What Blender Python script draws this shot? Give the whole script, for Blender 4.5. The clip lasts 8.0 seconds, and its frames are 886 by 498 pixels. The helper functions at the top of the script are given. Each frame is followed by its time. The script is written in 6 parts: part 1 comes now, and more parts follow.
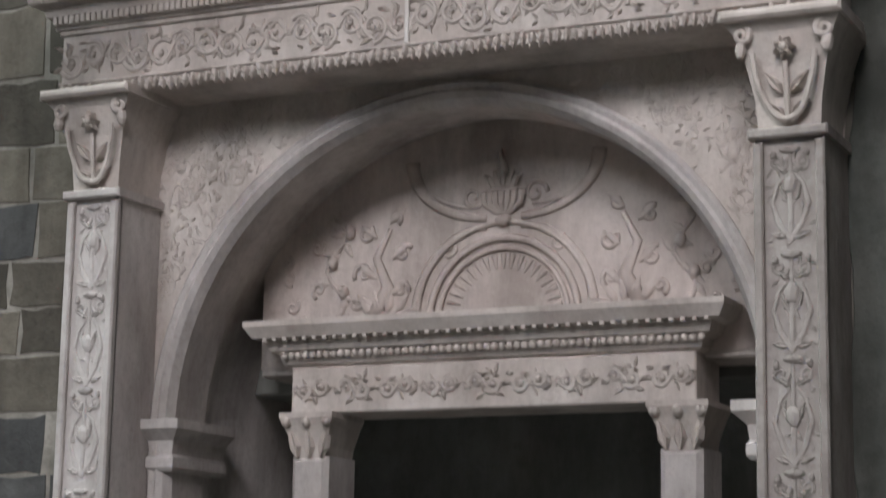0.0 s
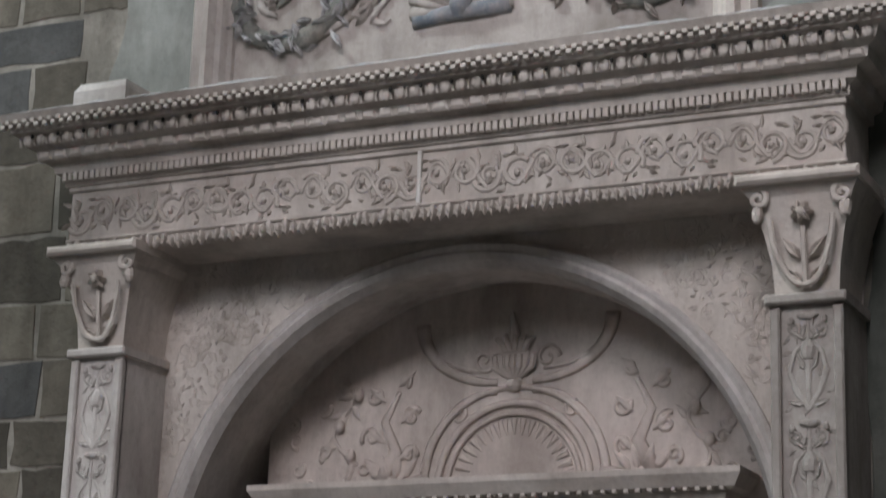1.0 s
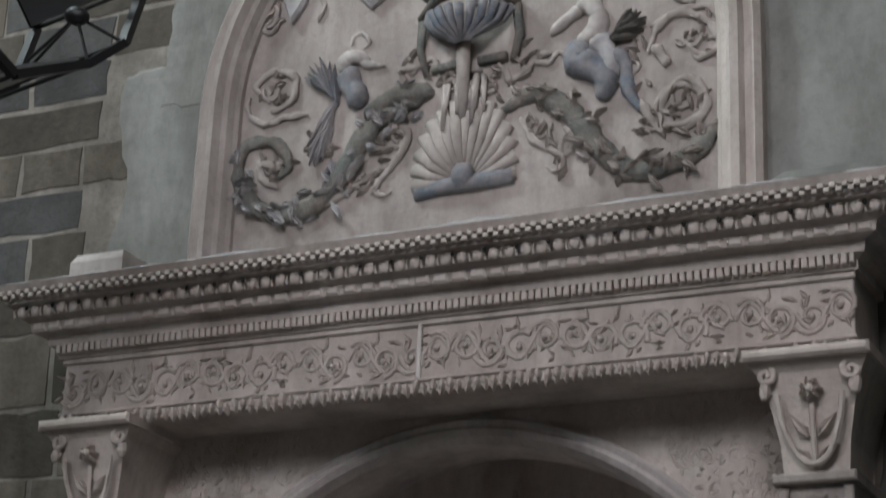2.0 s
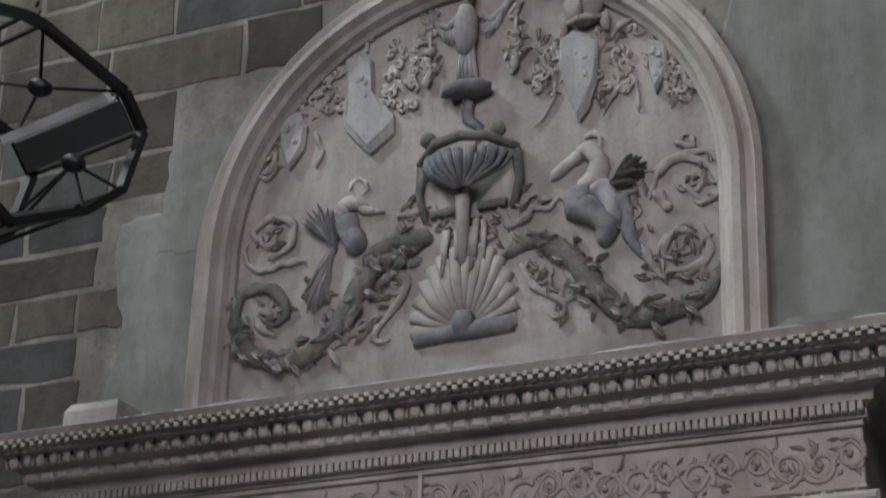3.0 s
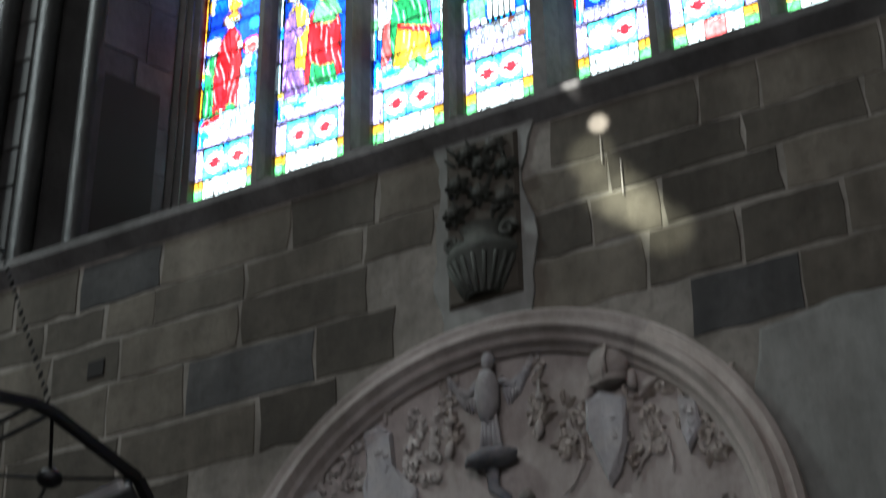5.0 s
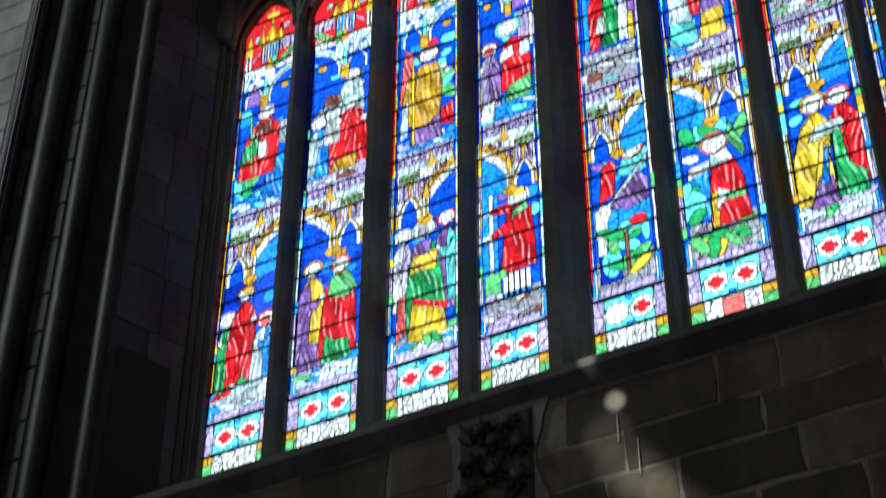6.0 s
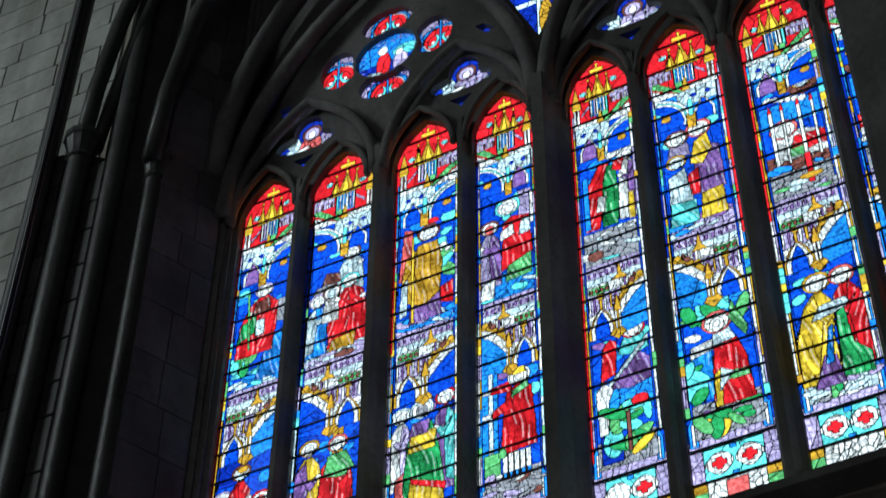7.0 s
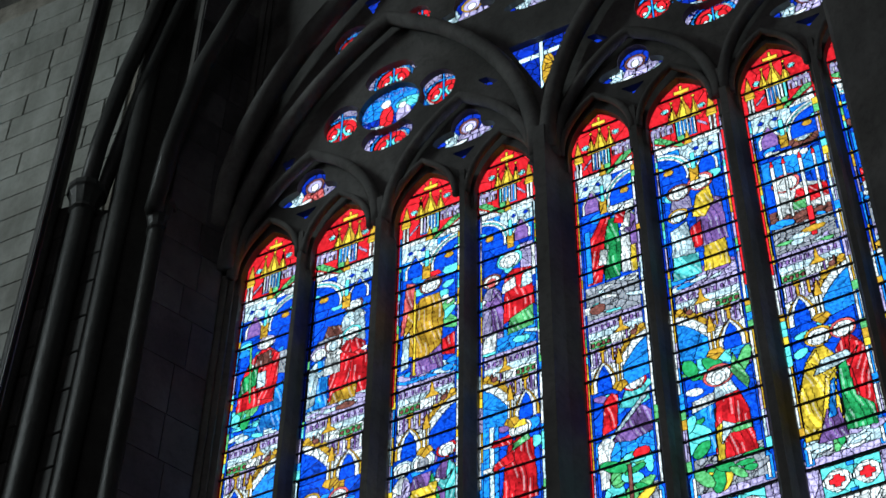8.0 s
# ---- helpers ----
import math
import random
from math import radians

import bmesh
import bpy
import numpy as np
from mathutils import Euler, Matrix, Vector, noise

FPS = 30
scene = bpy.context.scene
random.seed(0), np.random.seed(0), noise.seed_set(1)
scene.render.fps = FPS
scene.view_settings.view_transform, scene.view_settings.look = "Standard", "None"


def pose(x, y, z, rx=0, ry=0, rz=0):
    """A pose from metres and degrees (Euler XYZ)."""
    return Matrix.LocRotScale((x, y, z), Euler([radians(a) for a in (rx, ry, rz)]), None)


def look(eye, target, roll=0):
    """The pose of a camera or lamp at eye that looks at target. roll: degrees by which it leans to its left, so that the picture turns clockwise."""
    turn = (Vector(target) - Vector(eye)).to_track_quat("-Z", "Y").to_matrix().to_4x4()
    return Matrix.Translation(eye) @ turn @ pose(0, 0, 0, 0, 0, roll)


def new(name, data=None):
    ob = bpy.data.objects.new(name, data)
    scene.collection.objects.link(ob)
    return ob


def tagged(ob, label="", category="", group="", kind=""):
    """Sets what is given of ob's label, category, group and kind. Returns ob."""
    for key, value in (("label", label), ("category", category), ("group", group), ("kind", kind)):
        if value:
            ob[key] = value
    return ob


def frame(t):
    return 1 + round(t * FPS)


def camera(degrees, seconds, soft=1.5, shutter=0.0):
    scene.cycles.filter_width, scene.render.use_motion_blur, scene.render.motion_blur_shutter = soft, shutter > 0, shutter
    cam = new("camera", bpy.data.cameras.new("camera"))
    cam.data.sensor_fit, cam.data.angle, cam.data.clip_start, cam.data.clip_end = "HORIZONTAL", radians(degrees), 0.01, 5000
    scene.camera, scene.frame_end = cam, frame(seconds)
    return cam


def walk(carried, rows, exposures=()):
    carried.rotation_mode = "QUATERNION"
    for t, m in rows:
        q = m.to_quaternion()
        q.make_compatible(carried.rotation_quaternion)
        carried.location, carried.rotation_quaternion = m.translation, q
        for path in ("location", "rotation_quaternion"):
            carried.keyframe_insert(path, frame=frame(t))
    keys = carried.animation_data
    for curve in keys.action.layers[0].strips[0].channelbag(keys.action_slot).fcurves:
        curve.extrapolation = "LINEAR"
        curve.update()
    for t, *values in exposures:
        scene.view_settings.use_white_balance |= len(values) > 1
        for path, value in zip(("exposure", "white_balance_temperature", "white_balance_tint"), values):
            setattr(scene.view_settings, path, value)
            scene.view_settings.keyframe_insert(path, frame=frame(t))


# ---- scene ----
cam = camera(24.8, 8.0, shutter=0.5)
PATH = [
    (0, (4.133, -8.638, 1.617), (3.294, -6.86, 1.986), 1.0),
    (0.5, (4.128, -8.512, 1.632), (3.281, -6.757, 2.083), 1.7),
    (1, (4.066, -8.471, 1.635), (3.228, -6.734, 2.165), 1.9),
    (1.5, (4.054, -8.385, 1.683), (3.219, -6.673, 2.291), 2.0),
    (1.7, (4.04, -8.339, 1.688), (3.207, -6.638, 2.332), 2.1),
    (2.8, (3.946, -8.208, 1.752), (3.14, -6.562, 2.553), 2.5),
    (3, (3.928, -8.195, 1.767), (3.126, -6.559, 2.592), 2.1),
    (3.5, (3.898, -8.13, 1.823), (3.109, -6.521, 2.712), 1.1),
    (4, (3.865, -8.067, 1.899), (3.087, -6.486, 2.846), 0.5),
    (4.2, (3.785, -8.017, 1.908), (3.02, -6.449, 2.885), -0.2),
    (5.3, (3.624, -7.908, 2.011), (2.92, -6.485, 3.227), -0.5),
    (5.5, (3.618, -7.857, 2.04), (2.926, -6.472, 3.306), -0.3),
    (6, (3.596, -7.765, 2.104), (2.934, -6.452, 3.46), 0.2),
    (6.5, (3.525, -7.703, 2.121), (2.904, -6.457, 3.556), 0.4),
    (7, (3.514, -7.611, 2.153), (2.913, -6.419, 3.642), 0.6),
    (7.5, (3.506, -7.594, 2.135), (2.915, -6.427, 3.648), 0.9),
    (8, (3.527, -7.568, 2.145), (2.939, -6.417, 3.671), 1.0),
]
walk(cam, [(t, look(eye, target, roll)) for t, eye, target, roll in PATH],
     exposures=[(0.0, 0.6), (0.5, 0.42), (1.5, 0.05), (3.0, -0.5), (4.2, -0.75), (5.3, -2.05), (6.0, -3.2), (7.0, -3.6), (8.0, -3.6)])
# ---- world and light ----
world = bpy.data.worlds.new("sky")
scene.world = world
world.use_nodes = True
wn = world.node_tree.nodes
sky = wn.new("ShaderNodeTexSky")
sky.sky_type, sky.sun_disc = "NISHITA", False
sky.sun_elevation, sky.sun_rotation = radians(48), radians(150)
wn["Background"].inputs["Strength"].default_value = 0.15
world.node_tree.links.new(sky.outputs[0], wn["Background"].inputs["Color"])


def area(name, at, target, sx, sz, power, color):
    d = bpy.data.lights.new(name, "AREA")
    d.shape, d.size, d.size_y, d.energy, d.color = "RECTANGLE", sx, sz, power, color
    ob = new(name, d)
    ob.matrix_world = look(at, target)
    return ob


area("daylight_nave_window", (-3.2, -14.5, 11.0), (-0.2, 0.4, 4.8), 4.0, 4.0, 620, (0.88, 0.92, 1.0))
area("daylight_aisle_window", (3.4, -14.0, 13.0), (-0.4, 0.4, 4.2), 4.0, 4.0, 1000, (0.98, 0.935, 1.0))
area("daylight_side_window", (-8.0, -4.5, 17.5), (-5.3, 0.4, 17.0), 1.5, 4.0, 2600, (0.85, 0.98, 1.0))


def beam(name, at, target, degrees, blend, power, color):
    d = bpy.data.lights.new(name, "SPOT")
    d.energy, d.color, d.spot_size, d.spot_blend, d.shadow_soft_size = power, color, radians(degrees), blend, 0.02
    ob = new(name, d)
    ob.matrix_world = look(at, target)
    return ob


# added spots, unseen in mid-air, for the bright patches on wall and sill
SPOT_FROM = (-1.3, -6.0, 12.5)
beam("wall_patch_spot", SPOT_FROM, (0.52, 0.45, 9.01), 1.0, 0.6, 60000, (1.0, 0.98, 0.95))
beam("sill_patch_spot", SPOT_FROM, (0.41, 0.40, 9.27), 0.7, 0.8, 30000, (1.0, 0.98, 0.95))
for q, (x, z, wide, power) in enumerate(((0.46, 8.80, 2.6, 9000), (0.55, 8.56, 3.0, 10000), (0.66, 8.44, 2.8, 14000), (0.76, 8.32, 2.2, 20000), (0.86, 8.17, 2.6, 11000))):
    beam("soft_patch_spot", SPOT_FROM, (x, 0.45, z), wide, 1.0, power * 0.8, (0.96, 1.0, 0.84))


# ---- materials ----
def stone(name, a, b, c, scale=3.0, fine=28.0, bump=0.25, rough=0.85, vary=0.0, stain=None):
    """A stone with broad patches (a to b), fine grain (towards c) and relief."""
    m = bpy.data.materials.new(name)
    m.use_nodes = True
    n, l = m.node_tree.nodes, m.node_tree.links
    p = n["Principled BSDF"]
    p.inputs["Roughness"].default_value = rough
    p.inputs["Specular IOR Level"].default_value = 0.25
    tc = n.new("ShaderNodeTexCoord")
    big, small = n.new("ShaderNodeTexNoise"), n.new("ShaderNodeTexNoise")
    big.inputs["Scale"].default_value, big.inputs["Detail"].default_value = scale, 5
    small.inputs["Scale"].default_value, small.inputs["Detail"].default_value = fine, 6
    small.inputs["Roughness"].default_value = 0.7
    mp = n.new("ShaderNodeMapping")
    info = n.new("ShaderNodeObjectInfo")
    shift = n.new("ShaderNodeVectorMath")
    shift.operation = "SCALE"
    shift.inputs[0].default_value = (13.0, 7.0, 17.0)
    l.new(info.outputs["Random"], shift.inputs["Scale"])
    l.new(tc.outputs["Object"], mp.inputs["Vector"])
    l.new(shift.outputs[0], mp.inputs["Location"])
    l.new(mp.outputs[0], big.inputs["Vector"])
    l.new(mp.outputs[0], small.inputs["Vector"])
    r1, r2 = n.new("ShaderNodeValToRGB"), n.new("ShaderNodeValToRGB")
    r1.color_ramp.elements[0].position, r1.color_ramp.elements[1].position = 0.35, 0.68
    r1.color_ramp.elements[0].color, r1.color_ramp.elements[1].color = (*a, 1), (*b, 1)
    r2.color_ramp.elements[0].position, r2.color_ramp.elements[1].position = 0.48, 0.88
    l.new(big.outputs[0], r1.inputs[0])
    l.new(small.outputs[0], r2.inputs[0])
    mix = n.new("ShaderNodeMix")
    mix.data_type = "RGBA"
    l.new(r2.outputs[0], mix.inputs["Factor"])
    l.new(r1.outputs[0], mix.inputs["A"])
    mix.inputs["B"].default_value = (*c, 1)
    # broad grime, drawn out downwards
    mp2, grime, r3, dirty = n.new("ShaderNodeMapping"), n.new("ShaderNodeTexNoise"), n.new("ShaderNodeValToRGB"), n.new("ShaderNodeMix")
    mp2.inputs["Scale"].default_value = (1.6, 1.6, 0.5)
    grime.inputs["Scale"].default_value, grime.inputs["Detail"].default_value = 1.7, 7
    grime.inputs["Roughness"].default_value = 0.65
    r3.color_ramp.elements[0].position, r3.color_ramp.elements[1].position = 0.36, 0.62
    r3.color_ramp.elements[0].color, r3.color_ramp.elements[1].color = (0.66, 0.64, 0.62, 1), (1.06, 1.05, 1.04, 1)
    dirty.data_type, dirty.blend_type = "RGBA", "MULTIPLY"
    dirty.inputs["Factor"].default_value = 1.0
    l.new(tc.outputs["Object"], mp2.inputs["Vector"])
    l.new(mp2.outputs[0], grime.inputs["Vector"])
    l.new(grime.outputs[0], r3.inputs[0])
    l.new(mix.outputs["Result"], dirty.inputs["A"])
    l.new(r3.outputs[0], dirty.inputs["B"])
    out = dirty.outputs["Result"]
    if vary:
        hsv = n.new("ShaderNodeHueSaturation")
        mr = n.new("ShaderNodeMapRange")
        mr.inputs["To Min"].default_value, mr.inputs["To Max"].default_value = 1 - vary, 1 + vary
        l.new(info.outputs["Random"], mr.inputs["Value"])
        l.new(mr.outputs[0], hsv.inputs["Value"])
        l.new(out, hsv.inputs["Color"])
        out = hsv.outputs[0]
    l.new(out, p.inputs["Base Color"])
    bp = n.new("ShaderNodeBump")
    bp.inputs["Strength"].default_value, bp.inputs["Distance"].default_value = bump, 0.02
    l.new(small.outputs[0], bp.inputs["Height"])
    l.new(bp.outputs[0], p.inputs["Normal"])
    return m


CARVED = stone("carved_limestone", (0.52, 0.465, 0.42), (0.61, 0.565, 0.52), (0.42, 0.37, 0.33), 2.2, 24, 0.4)
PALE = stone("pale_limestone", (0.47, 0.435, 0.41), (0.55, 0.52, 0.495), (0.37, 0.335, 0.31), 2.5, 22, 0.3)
TYMPANUM = stone("rosy_limestone", (0.52, 0.455, 0.415), (0.60, 0.535, 0.49), (0.44, 0.38, 0.34), 2.0, 20, 0.4)
FRESH = stone("fresh_mortar", (0.68, 0.66, 0.62), (0.74, 0.72, 0.69), (0.60, 0.58, 0.55), 4, 24, 0.3)
# darker copy of the pilaster stone: the right side's shade is in its colour
DIM_PALE = stone("dimmed_limestone", (0.34, 0.305, 0.28), (0.43, 0.40, 0.37), (0.26, 0.235, 0.215), 2.8, 20, 0.5)
SLATY = stone("slate_grey_ashlar", (0.062, 0.063, 0.062), (0.098, 0.098, 0.094), (0.05, 0.05, 0.049), 2.5, 14, 0.6, vary=0.25)
WARM = stone("warm_limestone", (0.395, 0.355, 0.328), (0.465, 0.425, 0.40), (0.31, 0.275, 0.25), 2.2, 20, 0.4)
ASHLAR = stone("ashlar", (0.092, 0.082, 0.065), (0.138, 0.123, 0.098), (0.070, 0.062, 0.050), 2.5, 14, 0.6, vary=0.42)
MORTAR = stone("mortar", (0.30, 0.28, 0.245), (0.17, 0.158, 0.135), (0.14, 0.13, 0.11), 4, 20, 0.5)
DAMP = stone("damp_stone", (0.085, 0.095, 0.083), (0.15, 0.157, 0.14), (0.06, 0.068, 0.058), 2.5, 12, 0.5)
PLASTER = stone("plaster", (0.225, 0.235, 0.218), (0.29, 0.295, 0.275), (0.175, 0.178, 0.165), 1.2, 9, 0.35)
DARK = stone("dark_stone", (0.115, 0.115, 0.112), (0.195, 0.192, 0.186), (0.08, 0.08, 0.078), 1.5, 16, 0.4)
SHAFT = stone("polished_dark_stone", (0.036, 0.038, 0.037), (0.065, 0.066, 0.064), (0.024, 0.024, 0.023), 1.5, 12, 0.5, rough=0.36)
# near-black stone of the west pier, darker than the tracery's DARK
NEAR_BLACK = stone("near_black_stone", (0.035, 0.035, 0.033), (0.075, 0.073, 0.070), (0.024, 0.024, 0.023), 1.5, 14, 0.5, rough=0.6, vary=0.3)
REVEAL = stone("reveal_stone", (0.085, 0.083, 0.092), (0.13, 0.125, 0.135), (0.06, 0.058, 0.062), 2.0, 14, 0.5, vary=0.25)
BLUE = stone("faded_blue_paint", (0.15, 0.18, 0.22), (0.30, 0.29, 0.30), (0.40, 0.36, 0.33), 9, 34, 0.4)
GREEN = stone("faded_green_paint", (0.15, 0.17, 0.16), (0.30, 0.27, 0.24), (0.40, 0.35, 0.31), 7, 48, 0.9)
GREY = stone("weathered_grey_paint", (0.42, 0.42, 0.44), (0.50, 0.48, 0.47), (0.30, 0.29, 0.29), 9, 40, 0.4)


def plain(name, color, rough=0.5, metal=0.0):
    m = bpy.data.materials.new(name)
    m.use_nodes = True
    p = m.node_tree.nodes["Principled BSDF"]
    p.inputs["Base Color"].default_value = (*color, 1)
    p.inputs["Roughness"].default_value, p.inputs["Metallic"].default_value = rough, metal
    return m


IRON = plain("black_iron", (0.012, 0.012, 0.013), 0.45, 0.3)
LEAD = plain("lead_came", (0.02, 0.02, 0.022), 0.6)
STEEL = plain("brushed_steel", (0.35, 0.36, 0.37), 0.28, 0.9)
WHITE = plain("white_enamel", (0.8, 0.8, 0.8), 0.3)
# black that paints the shade inside holes and openings
VOID = plain("hole_black", (0.02, 0.018, 0.016), 0.95)


def glass_material():
    m = bpy.data.materials.new("stained_glass")
    m.use_nodes = True
    n, l = m.node_tree.nodes, m.node_tree.links
    n.remove(n["Principled BSDF"])
    at = n.new("ShaderNodeAttribute")
    at.attribute_name = "tint"
    tc, nz = n.new("ShaderNodeTexCoord"), n.new("ShaderNodeTexNoise")
    nz.inputs["Scale"].default_value, nz.inputs["Detail"].default_value = 42, 5
    l.new(tc.outputs["Object"], nz.inputs["Vector"])
    mr = n.new("ShaderNodeMapRange")
    mr.inputs["From Min"].default_value, mr.inputs["From Max"].default_value = 0.3, 0.7
    mr.inputs["To Min"].default_value, mr.inputs["To Max"].default_value = 0.50, 1.45
    l.new(nz.outputs[0], mr.inputs["Value"])
    vm = n.new("ShaderNodeVectorMath")
    vm.operation = "SCALE"
    l.new(at.outputs["Color"], vm.inputs[0])
    l.new(mr.outputs[0], vm.inputs["Scale"])
    tr, gl, mx = n.new("ShaderNodeBsdfTransparent"), n.new("ShaderNodeBsdfGlossy"), n.new("ShaderNodeMixShader")
    gl.inputs["Roughness"].default_value = 0.25
    l.new(vm.outputs[0], tr.inputs["Color"])
    mx.inputs[0].default_value = 0.03
    l.new(tr.outputs[0], mx.inputs[1])
    l.new(gl.outputs[0], mx.inputs[2])
    l.new(mx.outputs[0], n["Material Output"].inputs["Surface"])
    return m


GLASS = glass_material()


def glow(name, color, power):
    m = bpy.data.materials.new(name)
    m.use_nodes = True
    n, l = m.node_tree.nodes, m.node_tree.links
    e = n.new("ShaderNodeEmission")
    e.inputs["Color"].default_value, e.inputs["Strength"].default_value = (*color, 1), power
    l.new(e.outputs[0], n["Material Output"].inputs["Surface"])
    return m


SKYGLOW = glow("bright_overcast_sky", (0.93, 0.98, 1.0), 22.0)


# ---- mesh helpers ----
def mesh_of(name, bm):
    me = bpy.data.meshes.new(name)
    bmesh.ops.recalc_face_normals(bm, faces=bm.faces)
    bm.to_mesh(me)
    bm.free()
    return me


def part(name, bm, material, parent=None, label="", smooth=False):
    me = mesh_of(name, bm) if isinstance(bm, bmesh.types.BMesh) else bm
    if not me.materials:
        me.materials.append(material)
    if smooth:
        me.polygons.foreach_set("use_smooth", [True] * len(me.polygons))
    ob = new(name, me)
    ob.parent = parent
    if label:
        ob["label"] = label
    return ob


def thing(name, at, label, category, group=""):
    ob = new(name)
    ob.location = at
    return tagged(ob, label, category, group)


def quads(bm, rings, close=False):
    """Skin a list of equal rings of points."""
    vs = [[bm.verts.new(p) for p in r] for r in rings]
    k = len(rings[0])
    for a, b in zip(vs, vs[1:]):
        for i in range(k if close else k - 1):
            j = (i + 1) % k
            bm.faces.new((a[i], a[j], b[j], b[i]))
    return vs


def block(bm, x0, x1, y0, y1, z0, z1, c=0.008):
    """A block whose front (at y0, the low side) has chamfered edges."""
    r = [[(x0, y1, z0), (x1, y1, z0), (x1, y1, z1), (x0, y1, z1)],
         [(x0, y0 + c, z0), (x1, y0 + c, z0), (x1, y0 + c, z1), (x0, y0 + c, z1)],
         [(x0 + c, y0, z0 + c), (x1 - c, y0, z0 + c), (x1 - c, y0, z1 - c), (x0 + c, y0, z1 - c)]]
    vs = quads(bm, r, True)
    bm.faces.new(vs[0])
    bm.faces.new(vs[-1])


def cornice(bm, xa, xb, yf, yb, profile):
    """A moulding on the front and both ends of a slab: profile rows of (projection, z)."""
    rings = [[(xa - p, yb, z), (xa - p, yf - p, z), (xb + p, yf - p, z), (xb + p, yb, z)] for p, z in profile]
    vs = quads(bm, rings)
    bm.faces.new(vs[0])
    bm.faces.new(vs[-1])


def arch_points(cx, cz, r, zb, n=40):
    pts = [(cx - r, zb)] if zb < cz else []
    pts += [(cx - r * math.cos(math.pi * i / n), cz + r * math.sin(math.pi * i / n)) for i in range(n + 1)]
    return pts + ([(cx + r, zb)] if zb < cz else [])


def arch_sweep(bm, cx, cz, zb, profile, n=40):
    """Sweep rows of (radius, y) round an arch with upright legs."""
    lines = [[(x, y, z) for x, z in arch_points(cx, cz, r, zb, n)] for r, y in profile]
    quads(bm, lines)


def arch_plate(bm, x0, x1, zb, zt, cx, cz, r, y, n=40):
    """A plate at y with an arched opening through it."""
    pts = arch_points(cx, cz, r, zb, n)
    quads(bm, [[(x0, y, zb), (x0, y, zt)], [(pts[0][0], y, zb), (pts[0][0], y, zt)]])
    quads(bm, [[(x, y, z), (x, y, zt)] for x, z in pts[(1 if zb < cz else 0):(-1 if zb < cz else None)]])
    quads(bm, [[(pts[-1][0], y, zb), (pts[-1][0], y, zt)], [(x1, y, zb), (x1, y, zt)]])


def tube(bm, pts, r0, r1=None, k=6, flat=0.7):
    """A tapering rounded stem along points that lie near a plane y = const."""
    r1 = r0 if r1 is None else r1
    rings = []
    for i, p in enumerate(pts):
        a, b = Vector(pts[max(i - 1, 0)]), Vector(pts[min(i + 1, len(pts) - 1)])
        d = (b - a).normalized()
        side = d.cross(Vector((0, 1, 0)))
        side = side.normalized() if side.length > 1e-6 else Vector((1, 0, 0))
        up = d.cross(side)
        r = r0 + (r1 - r0) * i / max(len(pts) - 1, 1)
        rings.append([Vector(p) + side * r * math.cos(2 * math.pi * j / k) + up * r * flat * math.sin(2 * math.pi * j / k) for j in range(k)])
    vs = quads(bm, rings, True)
    bm.faces.new(vs[0])
    bm.faces.new(vs[-1])


def blob(bm, c, rx, ry, rz, turn=0.0, u=8, v=5):
    """A rounded lump, turned about y."""
    rings = []
    for i in range(v + 1):
        t = math.pi * (0.02 + 0.96 * i / v)
        ring = []
        for j in range(u):
            a = 2 * math.pi * j / u
            x, z = rx * math.sin(t) * math.cos(a), rz * math.cos(t)
            ring.append((c[0] + x * math.cos(turn) + z * math.sin(turn), c[1] + ry * math.sin(t) * math.sin(a), c[2] - x * math.sin(turn) + z * math.cos(turn)))
        rings.append(ring)
    vs = quads(bm, rings, True)
    bm.faces.new(vs[0])
    bm.faces.new(vs[-1])


def leaf(bm, c, length, width, turn, depth=0.02):
    """A pointed leaf with a raised rib lying on a face that looks towards -y; turn from +x, in the wall's plane."""
    d, s = Vector((math.cos(turn), 0, math.sin(turn))), Vector((-math.sin(turn), 0, math.cos(turn)))
    c = Vector(c)
    rows = []
    for t, w in ((0, 0.15), (0.3, 0.9), (0.55, 0.75), (0.8, 0.4), (1, 0.02)):
        m = c + d * length * t
        h = 0.6 * depth * (0.5 + math.sin(math.pi * t))
        rows.append([m - s * width * w / 2 + Vector((0, 0.01, 0)), m - s * width * w / 4 - Vector((0, h * 0.8, 0)), m - Vector((0, h * 0.45, 0)),
                     m + s * width * w / 4 - Vector((0, h * 0.8, 0)), m + s * width * w / 2 + Vector((0, 0.01, 0))])
    quads(bm, rows)


def spiral(cx, cz, r, turns, start, y, way=1, n=22, inner=0.18):
    return [(cx + r * (1 - (1 - inner) * i / n) * math.cos(start + way * 2 * math.pi * turns * i / n), y,
             cz + r * (1 - (1 - inner) * i / n) * math.sin(start + way * 2 * math.pi * turns * i / n)) for i in range(n + 1)]



# ---- the closed church round the camera ----
WALL_Y = 0.45


def slab(name, x0, x1, y0, y1, z0, z1, material, label, category):
    bm = bmesh.new()
    block(bm, x0, x1, y0, y1, z0, z1, 0.01)
    return tagged(part(name, bm, material), label, category, kind="structure")


slab("floor", -14, 12, -16, 3, -0.3, 0.0, DARK, "worn grey stone church floor", "floor")
slab("ceiling", -14, 12, -16, 3, 21.0, 21.3, DARK, "dark stone vault high over the aisle", "ceiling")
slab("wall_west", -14.3, -14, -16, 3, 0, 21, DARK, "dark stone church wall", "wall")
slab("wall_east", 12, 12.3, -16, 3, 0, 21, DARK, "dark stone church wall", "wall")
slab("wall_south", -14, 12, -16.3, -16, 0, 21, PLASTER, "pale plastered church wall behind", "wall")

